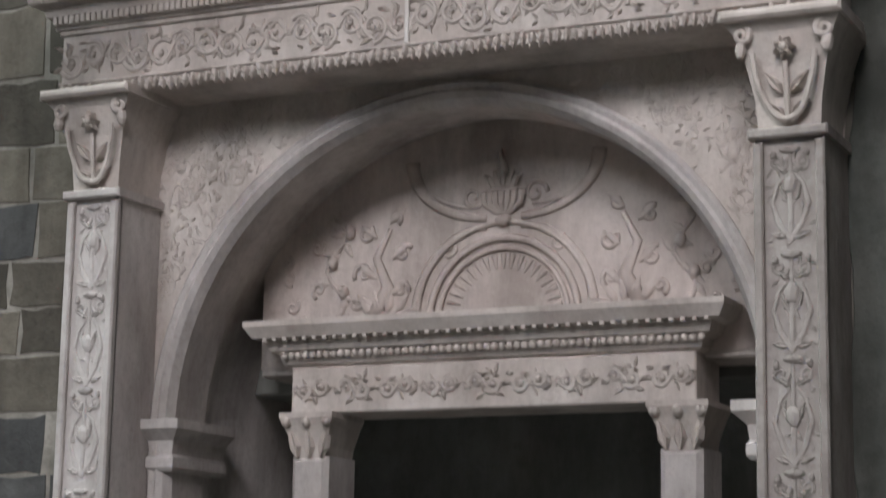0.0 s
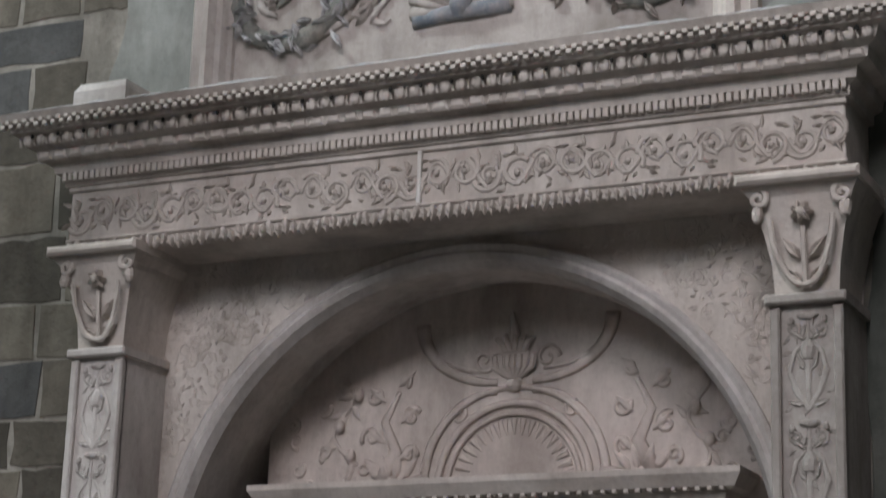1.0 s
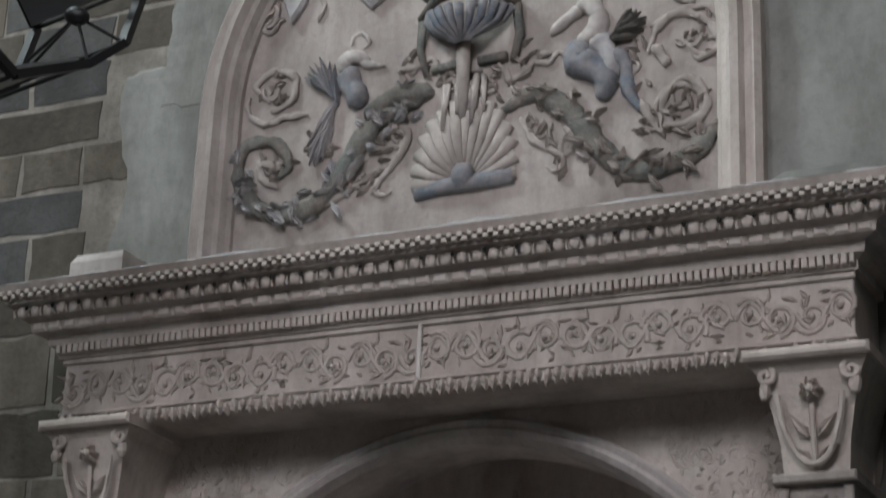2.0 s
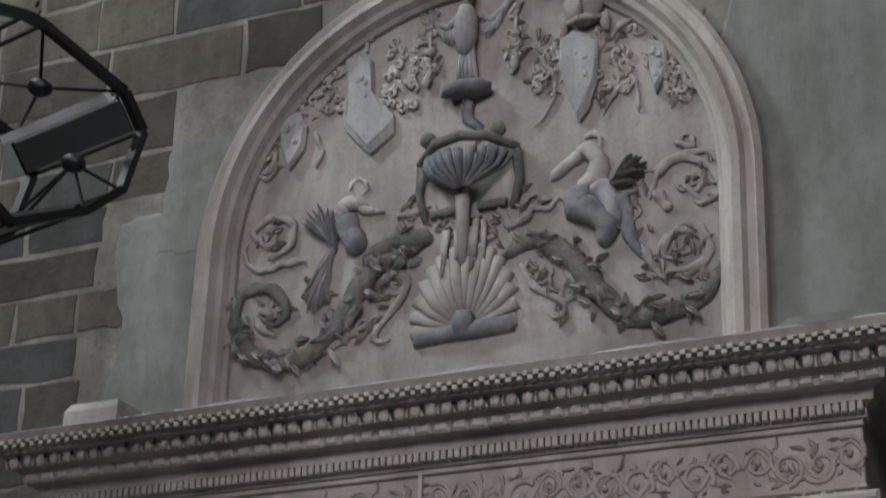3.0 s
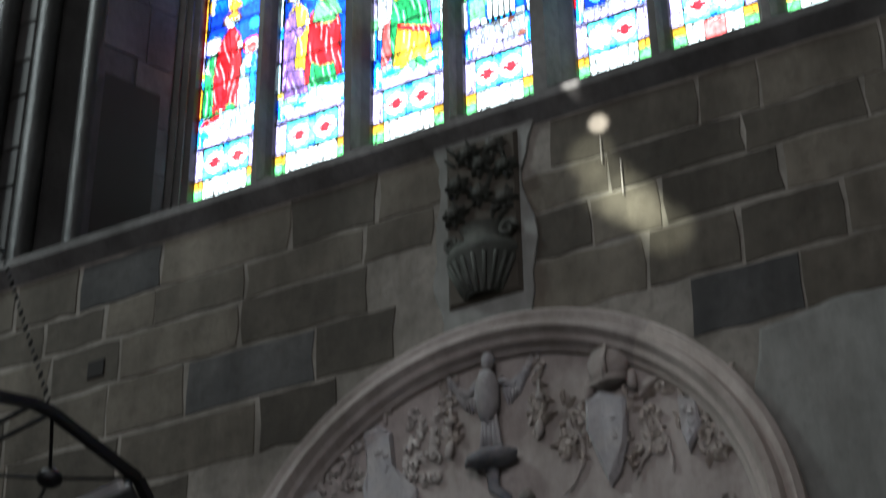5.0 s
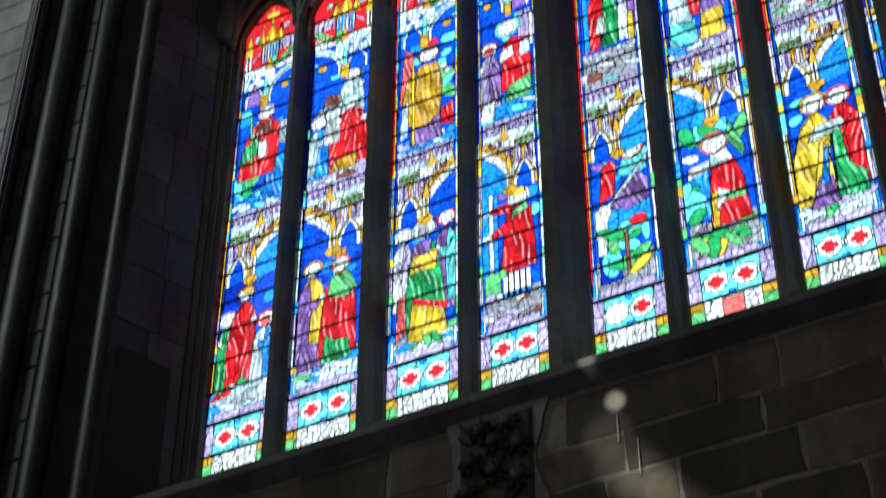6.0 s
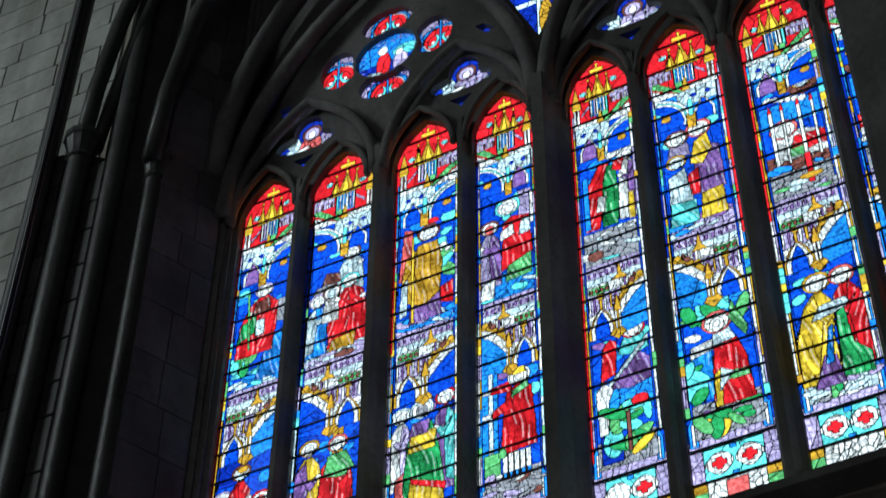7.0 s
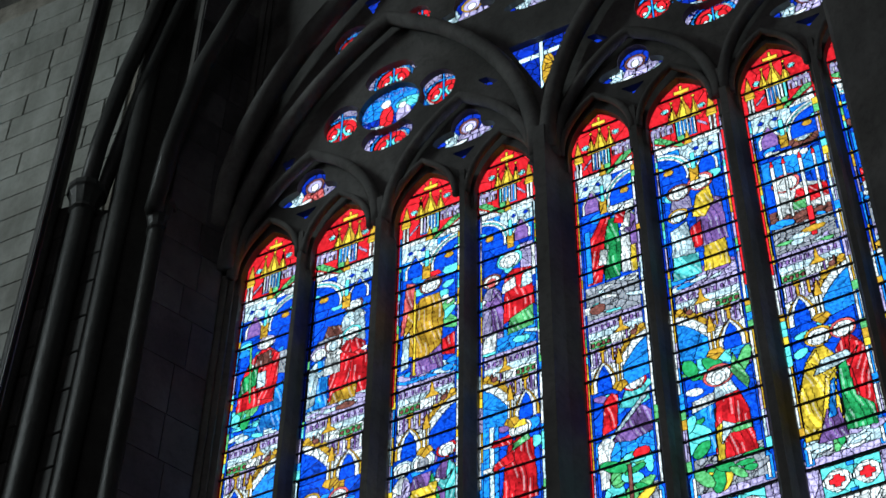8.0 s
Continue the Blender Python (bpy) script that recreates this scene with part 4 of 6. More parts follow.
def lancet_light(k, width):
    rng = random.Random(40 + k)
    sh = Sheet(width, 4.62, 0.0068)
    b = Brush(sh, k % 2 == 1, rng)
    sh.rect(0, width, 0, 4.62, "blue", 0.1)
    foot(b, k)
    lower_scene(b, k)
    canopy(b)
    upper_scene(b, k)
    crown(b, k)
    # side borders: shafts of pale glass between small coloured pieces
    e = 0.075 * width
    for side in (0, 1):
        u0, u1 = (0, e) if side == 0 else (width - e, width)
        v = 0.72
        while v < 3.86:
            d = rng.choice((0.07, 0.09, 0.24, 0.27))
            t = rng.choice(("white", "ice", "lilac", "white")) if d > 0.2 else rng.choice(("gold", "turquoise", "yellow", "azure", "leaf"))
            sh.rect(u0, u1, v, min(v + d, 3.88), t)
            if d > 0.2:
                sh.rect(u0 + e * 0.55, u0 + e * 0.85, v, v + d, rng.choice(("lilac", "azure", "gold")))
            v += d
        if side == 0 or k % 2:
            q = 0 if side == 0 else width - 0.02
            sh.rect(q, q + 0.02, 0.6 if k in (0, 4) else 2.2, 3.9, "red" if k % 2 == 0 or side else "deep", 0.2)
    # thin painted shading all over
    grain = 0.95 + 0.18 * np.sin(sh.u * 61 + 3 * np.sin(sh.v * 23)) * np.sin(sh.v * 47 + 2 * np.sin(sh.u * 31))
    sh.tint *= grain[..., None]
    # brown line work on the pale glass, leaf scrolls on the blue
    line = (np.sin(sh.u * 150 + 2.0 * np.sin(sh.v * 19)) > 0.86) | (np.sin(sh.v * 120 + 2.2 * np.sin(sh.u * 33)) > 0.90)
    sh.tint[line & (sh.tint.min(2) > 0.22)] *= 0.28
    scroll = np.abs(np.sin(sh.u * 52 + 1.6 * np.sin(sh.v * 41)) + np.sin(sh.v * 44 + 1.6 * np.sin(sh.u * 37))) < 0.16
    sh.tint[scroll & (sh.tint[..., 2] > 0.4) & (sh.tint[..., 0] < 0.1)] *= 0.42
    return sh


for k, x in enumerate(LIGHTS):
    right = MULLIONS[k][0] if k < 7 else 2.70
    lancet = new("lancet_light")
    lancet.parent = window
    sh = lancet_light(k, right - x)
    cuts = [0.0] + [0.165 + 0.268 * i for i in range(17)]
    for c0, c1 in zip(cuts, cuts[1:] + [4.62]):
        if c1 > c0:
            sh.strip(c0, c1, x, 9.93, GY, lancet)
    for c in cuts[1:]:
        bm = bmesh.new()
        block(bm, x - 0.01, right + 0.01, GY - 0.018, GY - 0.004, 9.93 + c - 0.008, 9.93 + c + 0.008, 0.003)
        part("saddle_bar", bm, IRON, lancet)


# tracery: a stone sheet pierced by shaped openings
def circle(cx, cz, r):
    return lambda x, z: np.hypot(x - cx, z - cz) - r


def ellipse(cx, cz, a, b, turn=0.0):
    def far(x, z):
        u, v = (x - cx) * math.cos(turn) + (z - cz) * math.sin(turn), (z - cz) * math.cos(turn) - (x - cx) * math.sin(turn)
        return (np.hypot(u / a, v / b) - 1) * min(a, b)
    return far


def corner(points):
    """A convex opening from its corners, counter-clockwise."""
    def far(x, z):
        out = np.full(np.shape(x), -9.0)
        for (x0, z0), (x1, z1) in zip(points, points[1:] + points[:1]):
            n = math.hypot(x1 - x0, z1 - z0)
            out = np.maximum(out, ((x - x0) * (z1 - z0) - (z - z0) * (x1 - x0)) / n)
        return out
    return far


def either(*parts):
    return lambda x, z: np.minimum.reduce([p(x, z) for p in parts])


def lancet_head(x0, x1, spring, apex):
    w, h, c = (x1 - x0) / 2, apex - spring, (x0 + x1) / 2
    r = (h * h + w * w) / (2 * w)
    def far(x, z):
        arc = np.maximum(np.hypot(x - (c + r - w), z - spring), np.hypot(x - (c - r + w), z - spring)) - r
        return np.where(z < spring, np.abs(x - c) - w, arc)
    return far


OPENINGS = []  # the opening, its box, its kind
for k, x in enumerate(LIGHTS):
    right = MULLIONS[k][0] if k < 7 else 2.70
    OPENINGS.append((lancet_head(x, right, 14.06, 14.54), None, "light"))
for s in (-1, 1):
    for c in (-2.10, -0.70):
        c = c if s < 0 else -c + 0.03
        OPENINGS.append((either(ellipse(c + 0.02, 15.0, 0.13, 0.17), ellipse(c, 14.86, 0.27, 0.11, -0.05)), (c - 0.3, c + 0.3, 14.74, 15.2), "angel"))
        OPENINGS.append((corner([(c - 0.10, 14.66), (c, 14.55), (c + 0.10, 14.66)]), (c - 0.12, c + 0.12, 14.5, 14.7), "blue"))
    c = -1.395 if s < 0 else 1.42
    OPENINGS.append((circle(c, 15.66, 0.285), (c - 0.3, c + 0.3, 15.35, 15.97), "round"))
    for a, b in ((0.0, 0.50), (-0.52, 0.0), (0.52, 0.0), (0.0, -0.47)):
        f = ellipse(c + a * 0.84, 15.66 + b * 0.86, 0.235 if a == 0 else 0.175, 0.175 if a == 0 else 0.235)
        g = circle(c, 15.66, 0.305)
        OPENINGS.append((lambda x, z, f=f, g=g: np.maximum(f(x, z), -g(x, z)), (c + a * 0.92 - 0.25, c + a * 0.92 + 0.25, 15.66 + b * 0.92 - 0.25, 15.66 + b * 0.92 + 0.25), "lobe"))
    OPENINGS.append((corner([(s * 0.48 - 0.10, 15.52), (s * 0.48, 15.38), (s * 0.48 + 0.09, 15.40), (s * 0.48 - 0.02, 15.52)]), (s * 0.48 - 0.15, s * 0.48 + 0.15, 15.3, 15.6), "blue"))
    OPENINGS.append((corner([(s * 2.32 - 0.06, 15.42), (s * 2.32, 15.22), (s * 2.32 + 0.06, 15.44)]), (s * 2.32 - 0.1, s * 2.32 + 0.1, 15.2, 15.5), "blue"))
    OPENINGS.append((corner([(s * 2.22 - 0.05, 16.3), (s * 2.22, 16.0), (s * 2.22 + 0.06, 16.35)]), (s * 2.22 - 0.1, s * 2.22 + 0.1, 15.95, 16.4), "blue"))
    OPENINGS.append((ellipse(s * 1.80, 16.88, 0.16, 0.19, s * 0.5), (s * 1.80 - 0.25, s * 1.80 + 0.25, 16.6, 17.15), "lobe"))
    OPENINGS.append((corner([(s * 1.60 - 0.1, 17.4), (s * 1.60, 17.15), (s * 1.60 + 0.1, 17.45)]), (s * 1.60 - 0.15, s * 1.60 + 0.15, 17.1, 17.5), "blue"))
    OPENINGS.append((ellipse(s * 1.14, 16.85, 0.10, 0.15, -s * 0.4), (s * 1.14 - 0.2, s * 1.14 + 0.2, 16.6, 17.1), "lobe"))
    OPENINGS.append((either(ellipse(s * 0.68, 16.72, 0.13, 0.17), ellipse(s * 0.70, 16.58, 0.29, 0.09)), (s * 0.68 - 0.35, s * 0.68 + 0.35, 16.45, 16.95), "angel"))
OPENINGS.append((corner([(-0.30, 15.80), (-0.02, 15.06), (0.28, 15.80)]), (-0.32, 0.3, 15.0, 15.85), "wedge"))
OPENINGS.append((either(ellipse(0.0, 16.55, 0.16, 0.2), ellipse(0.0, 16.38, 0.33, 0.10)), (-0.4, 0.4, 16.2, 16.8), "angel"))

cell = 0.016
xs, zs = np.arange(-2.95, 2.9501, cell), np.arange(13.9, 18.6, cell)
X, Z = np.meshgrid(xs, zs)
far = np.minimum.reduce([f(X, Z) for f, _, _ in OPENINGS])
solid = 0.25 * (far[:-1, :-1] + far[1:, :-1] + far[:-1, 1:] + far[1:, 1:]) > 0
gz, gx = np.gradient(far, cell)
size = np.maximum(np.hypot(gx, gz), 0.3)
near = np.abs(far) < cell * 0.9
X, Z = np.where(near, X - far * gx / size**2, X), np.where(near, Z - far * gz / size**2, Z)
bm = bmesh.new()
nx = len(xs)
used = np.zeros(X.shape, bool)
for a in (0, 1):
    for b in (0, 1):
        used[a:a + solid.shape[0], b:b + solid.shape[1]] |= solid
ids = np.full(X.shape, -1)
ids[used] = np.arange(used.sum())
front = np.stack([X[used], np.full(used.sum(), 1.03), Z[used]], 1)
back = front + (0, 0.06, 0)
i, j = np.nonzero(solid)
q = np.stack([ids[i, j], ids[i, j + 1], ids[i + 1, j + 1], ids[i + 1, j]], 1)
n = len(front)
faces = q.tolist()
for di, dj, a, b in ((0, 1, (0, 1), (1, 1)), (0, -1, (1, 0), (0, 0)), (1, 0, (1, 1), (1, 0)), (-1, 0, (0, 0), (0, 1))):
    for r, c in zip(i, j):
        r2, c2 = r + di, c + dj
        if 0 <= r2 < solid.shape[0] and 0 <= c2 < solid.shape[1] and not solid[r2, c2]:
            p0, p1 = ids[r + a[0], c + a[1]], ids[r + b[0], c + b[1]]
            faces.append([p0, p0 + n, p1 + n, p1])
bm.free()
me = bpy.data.meshes.new("tracery")
me.from_pydata(np.concatenate([front, back]).tolist(), [], faces)
me.update()
tracery = part("tracery", me, DARK, window)

for f, box, kind in OPENINGS:
    if not box:
        continue
    rng = random.Random(int(box[0] * 100) + 900)
    x0, x1, z0, z1 = box
    sh = Sheet(x1 - x0, z1 - z0, 0.009)
    w, h = x1 - x0, z1 - z0
    sh.rect(0, w, 0, h, "deep" if kind != "lobe" else "red", 0.08)
    if kind == "angel":
        sh.oval(w * 0.30, h * 0.34, w * 0.20, h * 0.10, "ice", 0.4, 0.05)
        sh.oval(w * 0.72, h * 0.34, w * 0.20, h * 0.10, "ice", -0.3, 0.05)
        sh.oval(w * 0.24, h * 0.55, w * 0.10, h * 0.28, "ice", 0.5, 0.04)
        sh.oval(w * 0.80, h * 0.55, w * 0.10, h * 0.28, "lilac", -0.5, 0.04)
        sh.oval(w * 0.52, h * 0.32, w * 0.17, h * 0.28, rng.choice(("rose", "lilac", "leaf", "lilac")), 0, 0.05)
        sh.oval(w * 0.36, h * 0.26, w * 0.16, h * 0.05, "white", 0.3)
        sh.oval(w * 0.53, h * 0.66, w * 0.15, h * 0.20, rng.choice(("gold", "turquoise", "brown")))
        sh.oval(w * 0.53, h * 0.65, w * 0.115, h * 0.155, "lilac")
        sh.oval(w * 0.53, h * 0.62, w * 0.06, h * 0.10, "white")
    elif kind == "round":
        sh.rect(0, w, h * 0.45, h, "azure", 0.1)
        sh.oval(w * 0.75, h * 0.6, w * 0.2, h * 0.12, "turquoise", 0, 0.06)
        sh.oval(w * 0.42, h * 0.4, w * 0.11, h * 0.27, "red", 0, 0.09)
        sh.oval(w * 0.40, h * 0.72, w * 0.08, h * 0.09, "white")
        sh.oval(w * 0.68, h * 0.36, w * 0.12, h * 0.2, "lilac", 0, 0.07)
        sh.oval(w * 0.66, h * 0.57, w * 0.06, h * 0.07, "white")
        sh.oval(w * 0.2, h * 0.2, w * 0.2, h * 0.1, "ice", 0, 0.05)
    elif kind == "lobe":
        cx, cz = w / 2, h / 2
        sh.rect(0, w, 0, h, "lilac", 0.03)
        sh.oval(cx, cz, 0.192, 0.192, "azure", 0, 0.03)
        sh.oval(cx, cz, 0.160, 0.160, "white")
        sh.oval(cx, cz, 0.150, 0.150, "red", 0, 0.08)
        for sx in (-1, 1):
            sh.oval(cx + sx * 0.065, cz - 0.01, 0.050, 0.085, "turquoise", sx * 0.3)
            sh.oval(cx + sx * 0.075, cz, 0.036, 0.066, "red", sx * 0.3)
            sh.oval(cx + sx * 0.07, cz - 0.03, 0.022, 0.020, "white")
        sh.rect(cx - 0.007, cx + 0.007, 0, h, "azure")
    elif kind == "wedge":
        sh.rect(0, w, h * 0.72, h * 0.8, "ice", 0.08)
        sh.rect(w * 0.44, w * 0.49, 0, h, "ice")
        sh.oval(w * 0.56, h * 0.45, w * 0.10, h * 0.28, "gold", 0, 0.06)
        sh.oval(w * 0.52, h * 0.12, w * 0.1, h * 0.08, "white")
    sh.strip(0, h, x0, z0, GY, tracery)

# moulded ribs on the tracery
def rib(points, r, name="rib"):
    bm = bmesh.new()
    tube(bm, points, r, r, 6, 1.0)
    part(name, bm, DARK, tracery, smooth=True)


def pointed(x0, x1, spring, apex, y, n=14):
    w, h, c = (x1 - x0) / 2, apex - spring, (x0 + x1) / 2
    r = (h * h + w * w) / (2 * w)
    a = math.asin(min(1, h / r))
    left = [(c + r - w - r * math.cos(a * i / n), y, spring + r * math.sin(a * i / n)) for i in range(n + 1)]
    return left + [(2 * c - px, y, pz) for px, _, pz in left[-2::-1]]


for x0, x1 in ((-2.68, -1.40), (-1.32, -0.06), (0.10, 1.40), (1.44, 2.72)):
    rib(pointed(x0, x1, 14.05, 15.25, 0.95), 0.05)
for x0, x1 in ((-2.72, -0.02), (0.06, 2.74)):
    rib(pointed(x0, x1, 14.1, 16.75, 0.90), 0.075)
for x in LIGHTS:
    rib(pointed(x - 0.03, x + 0.55, 14.05, 14.62, 0.97, 8), 0.03)
rib(pointed(-2.82, 2.84, 14.6, 18.5, 0.85, 24), 0.10)

bm = bmesh.new()
quads(bm, [[(-8.0, y, z), (2.98, y, z)] for y, z in ((0.46, 9.14), (0.40, 9.2), (0.36, 9.24), (0.36, 9.3), (0.47, 9.34))])
quads(bm, [[(-3.02, y, z), (2.98, y, z)] for y, z in ((0.47, 9.34), (1.06, 9.90), (1.2, 9.92))])
part("sill", bm, DARK, window)
# splayed jambs with shafts
for s, c in ((-1, -0.01), (1, 0.03)):
    bm = bmesh.new()
    ring = [(2.64, 1.12), (2.64, 1.04), (2.68, 1.02), (2.67, 0.99), (2.72, 0.985), (2.71, 0.955), (2.76, 0.945), (3.01, 0.43), (3.05, 0.43), (3.05, 1.12)]
    prism(bm, [(c + s * x, y) for x, y in ring], 9.3, 18.6)
    part("jamb", bm, DARK, window)
bm = bmesh.new()
block(bm, -20, 16, 7.0, 7.1, 0, 40, 0.01)
tagged(part("backdrop", bm, SKYGLOW), "bright white overcast sky", "sky", kind="structure")


# ---- ashlar facing of the wall ----
PLASTERED = [(-2.30, -1.70, 5.05, 6.55), (-2.05, -1.55, 6.4, 7.05), (1.30, 2.6, 5.05, 7.42), (-0.46, 0.08, 7.85, 9.2)]


def is_open(x0, x1, z0, z1):
    """Whether a stone here would lie in the portal, the lunette or a plastered stretch."""
    cx, cz = (x0 + x1) / 2, (z0 + z1) / 2
    if -2.2 < cx < 1.95 and cz < 5.0:
        return True
    if 5.0 < cz < LZ and abs(cx - LX) < 1.5:
        return True
    if cz >= LZ and math.hypot(max(abs(cx - LX) - (x1 - x0) * 0.35, 0), max(cz - LZ - (z1 - z0) * 0.35, 0)) < 1.50:
        return True
    return any(a < cx < b and c < cz < d for a, b, c, d in PLASTERED)


rng = random.Random(11)
z = 2.0
stones = 0
shapes = []
while z < 9.1:
    h = rng.choice((0.27, 0.33, 0.37, 0.40, 0.44))
    if z + h > 9.12:
        h = 9.14 - z
    x = -4.6 + rng.uniform(0, 0.4)
    while x < 2.75:
        w = rng.uniform(0.34, 0.98)
        if not is_open(x, x + w, z, z + h) and stones < 290:
            shapes.append((x, x + w, z, z + h))
        x += w
    z += h
for x0, x1, z0, z1 in shapes:
    g = rng.uniform(0.008, 0.017)
    bm = bmesh.new()
    c, m = rng.uniform(0.002, 0.004), (x1 + x0) / 2
    y = WALL_Y - rng.uniform(0.001, 0.005)
    n = 4
    jit = lambda: rng.uniform(-0.013, 0.013)
    base = [(x0 + g + (x1 - x0 - 2 * g) * i / n, z0 + g) for i in range(n)] + [(x1 - g, z0 + g + (z1 - z0 - 2 * g) * i / 2) for i in range(2)]
    base += [(x1 - g - (x1 - x0 - 2 * g) * i / n, z1 - g) for i in range(n)] + [(x0 + g, z1 - g - (z1 - z0 - 2 * g) * i / 2) for i in range(2)]
    base = [(px + jit(), pz + jit()) for px, pz in base]
    mz = (z0 + z1) / 2
    rows = [[(px, WALL_Y + 0.04, pz) for px, pz in base], [(px, y + c, pz) for px, pz in base],
            [(px + (m - px) / abs(m - px + 1e-9) * c * (abs(px - m) > c), y, pz + (mz - pz) / abs(mz - pz + 1e-9) * c) for px, pz in base]]
    vs = quads(bm, rows, True)
    bm.faces.new(vs[-1])
    part("stone", bm, SLATY if rng.random() < 0.15 else ASHLAR, wall_north)

# plaster that laps over the stones, with a ragged edge
def plaster(x0, x1, z0, z1, y, seed, material=PLASTER):
    r = random.Random(seed)
    n, m = 14, 14
    ring = [(x0 + (x1 - x0) * i / n, z0) for i in range(n)] + [(x1, z0 + (z1 - z0) * i / m) for i in range(m)]
    ring += [(x1 - (x1 - x0) * i / n, z1) for i in range(n)] + [(x0, z1 - (z1 - z0) * i / m) for i in range(m)]
    ring = [(a + 0.10 * noise.noise((a * 2.1, b * 2.1, seed)) + r.uniform(-0.012, 0.012), b + 0.10 * noise.noise((b * 2.1, a * 2.1, seed + 5)) + r.uniform(-0.012, 0.012)) for a, b in ring]
    mx, mz = (x0 + x1) / 2, (z0 + z1) / 2
    bm = bmesh.new()
    vs = quads(bm, [[(a, WALL_Y + 0.03, b) for a, b in ring], [(a, y + 0.006, b) for a, b in ring], [(a + (mx - a) * 0.02, y, b + (mz - b) * 0.02) for a, b in ring]], True)
    bm.faces.new(vs[-1])
    part("plaster_patch", bm, material, wall_north, "smooth grey-green plaster patch")


for k, (a, b, c, d) in enumerate(PLASTERED):
    plaster(a - 0.03, b + 0.03, c - 0.02, d + 0.03, WALL_Y - 0.012 - 0.003 * k, 70 + k)
plaster(1.93, 2.6, 2.0, 5.0, WALL_Y - 0.02, 90, DAMP)
# putlog hole: a black block on the wall, the hole's shade in its colour
bm = bmesh.new()
block(bm, -2.86, -2.74, WALL_Y - 0.012, WALL_Y + 0.02, 8.27, 8.39, 0.004)
part("putlog_hole", bm, VOID, wall_north, "black block in place of a small square hole")

# ---- ornament of the portal ----
def scroll_unit(width, height, seed, way):
    """One unit of vine scroll: a stem, two curls, leaves and a bud, round its own middle, raised towards -y."""
    r = random.Random(seed)
    bm = bmesh.new()
    a, b = width / 2, height / 2
    stem = [(-a + width * i / 10, -0.004, way * b * 0.62 * math.sin(math.pi * (i / 10) * 2)) for i in range(11)]
    tube(bm, stem, 0.012, 0.009)
    for s in (-1, 1):
        tube(bm, spiral(s * a * 0.48, -s * way * b * 0.16, b * 0.66, 1.25, r.uniform(0, 6), -0.004, s * way, 18), 0.014, 0.007)
        blob(bm, (s * a * 0.48, -0.008, -s * way * b * 0.16), 0.018, 0.016, 0.018)
    for _ in range(20):
        leaf(bm, (r.uniform(-a, a), 0.0, r.uniform(-b * 0.75, b * 0.75)), r.uniform(0.035, 0.075), r.uniform(0.022, 0.04), r.uniform(0, 6.28), 0.019)
    return mesh_of("scroll", bm)


def lay(me, name, at, parent, material, turn=0.0, size=1.0, label=""):
    if not me.materials:
        me.materials.append(material)
    ob = new(name, me)
    ob.parent = parent
    ob.matrix_parent_inverse = Matrix.Translation(-portal.location)
    if parent.parent is not None:
        ob.matrix_parent_inverse = Matrix.Identity(4)
    ob.matrix_basis = Matrix.Translation(at) @ Matrix.Rotation(turn, 4, "Y") @ Matrix.Diagonal((size, 1, size, 1))
    return ob


UNITS = [scroll_unit(0.27, 0.25, 300 + k, 1 if k % 2 else -1) for k in range(6)]
for k in range(15):
    x = -2.10 + k * 0.281
    lay(UNITS[(k * 5 + k // 6) % 6], "scroll", (x, 0.0, 4.585), frieze, CARVED)
bm = bmesh.new()
for z0, z1, d in ((4.725, 4.752, 0.018), (4.445, 4.462, 0.016)):
    block(bm, -2.25, 1.97, -d, 0.01, z0, z1, 0.005)
part("fillet", bm, CARVED, frieze)
# hanging leaf edge below the frieze
bm = bmesh.new()
leaf(bm, (0, 0.0, 0.045), 0.075, 0.05, -math.pi / 2, 0.028)
blob(bm, (0, -0.012, 0.02), 0.014, 0.016, 0.022)
EDGE = mesh_of("edge_leaf", bm)
rr = random.Random(5)
for k in range(92):
    lay(EDGE, "edge_leaf", (-2.22 + k * 0.0455, -0.004, 4.40 + rr.uniform(-0.008, 0.006)), frieze, CARVED, rr.uniform(-0.25, 0.25), rr.uniform(0.85, 1.2))

# rows of carved pieces on the great cornice
def row(name, me, n, x0, x1, y, z, parent, material=CARVED, alt=0.0, seed=0):
    r = random.Random(seed)
    for k in range(n):
        lay(me, name, (x0 + (x1 - x0) * (k + 0.5) / n, y, z + (alt if k % 2 else 0)), parent, material, r.uniform(-0.05, 0.05), r.uniform(0.9, 1.06))


bm = bmesh.new()
block(bm, -0.014, 0.014, -0.012, 0.02, -0.011, 0.011, 0.003)
DENTIL = mesh_of("dentil", bm)
row("dentil", DENTIL, 176, -2.52, 2.24, -0.292, 5.032, top_cornice, CARVED, 0.022, 1)
bm = bmesh.new()
blob(bm, (0, -0.004, 0.0), 0.033, 0.024, 0.036, 0, 8, 6)
tube(bm, [(-0.046, -0.006, -0.03), (-0.048, -0.012, 0.0), (-0.043, -0.006, 0.035)], 0.008, 0.006, 5)
EGG = mesh_of("egg", bm)
row("egg", EGG, 56, -2.44, 2.16, -0.20, 4.975, top_cornice, CARVED, 0, 2)
# black lumps on the cornice that paint the shade of drilled holes
bm = bmesh.new()
blob(bm, (0, 0, 0), 0.011, 0.008, 0.015, 0, 7, 4)
row("drill_hole", mesh_of("drill_hole", bm), 28, -2.44, 2.16, -0.232, 4.985, top_cornice, VOID, 0, 9)
bm = bmesh.new()
block(bm, -0.042, 0.042, -0.03, 0.03, -0.026, 0.03, 0.014)
BRACKET = mesh_of("bracket", bm)
row("bracket", BRACKET, 46, -2.38, 2.10, -0.125, 4.905, top_cornice, CARVED, 0, 3)
bm = bmesh.new()
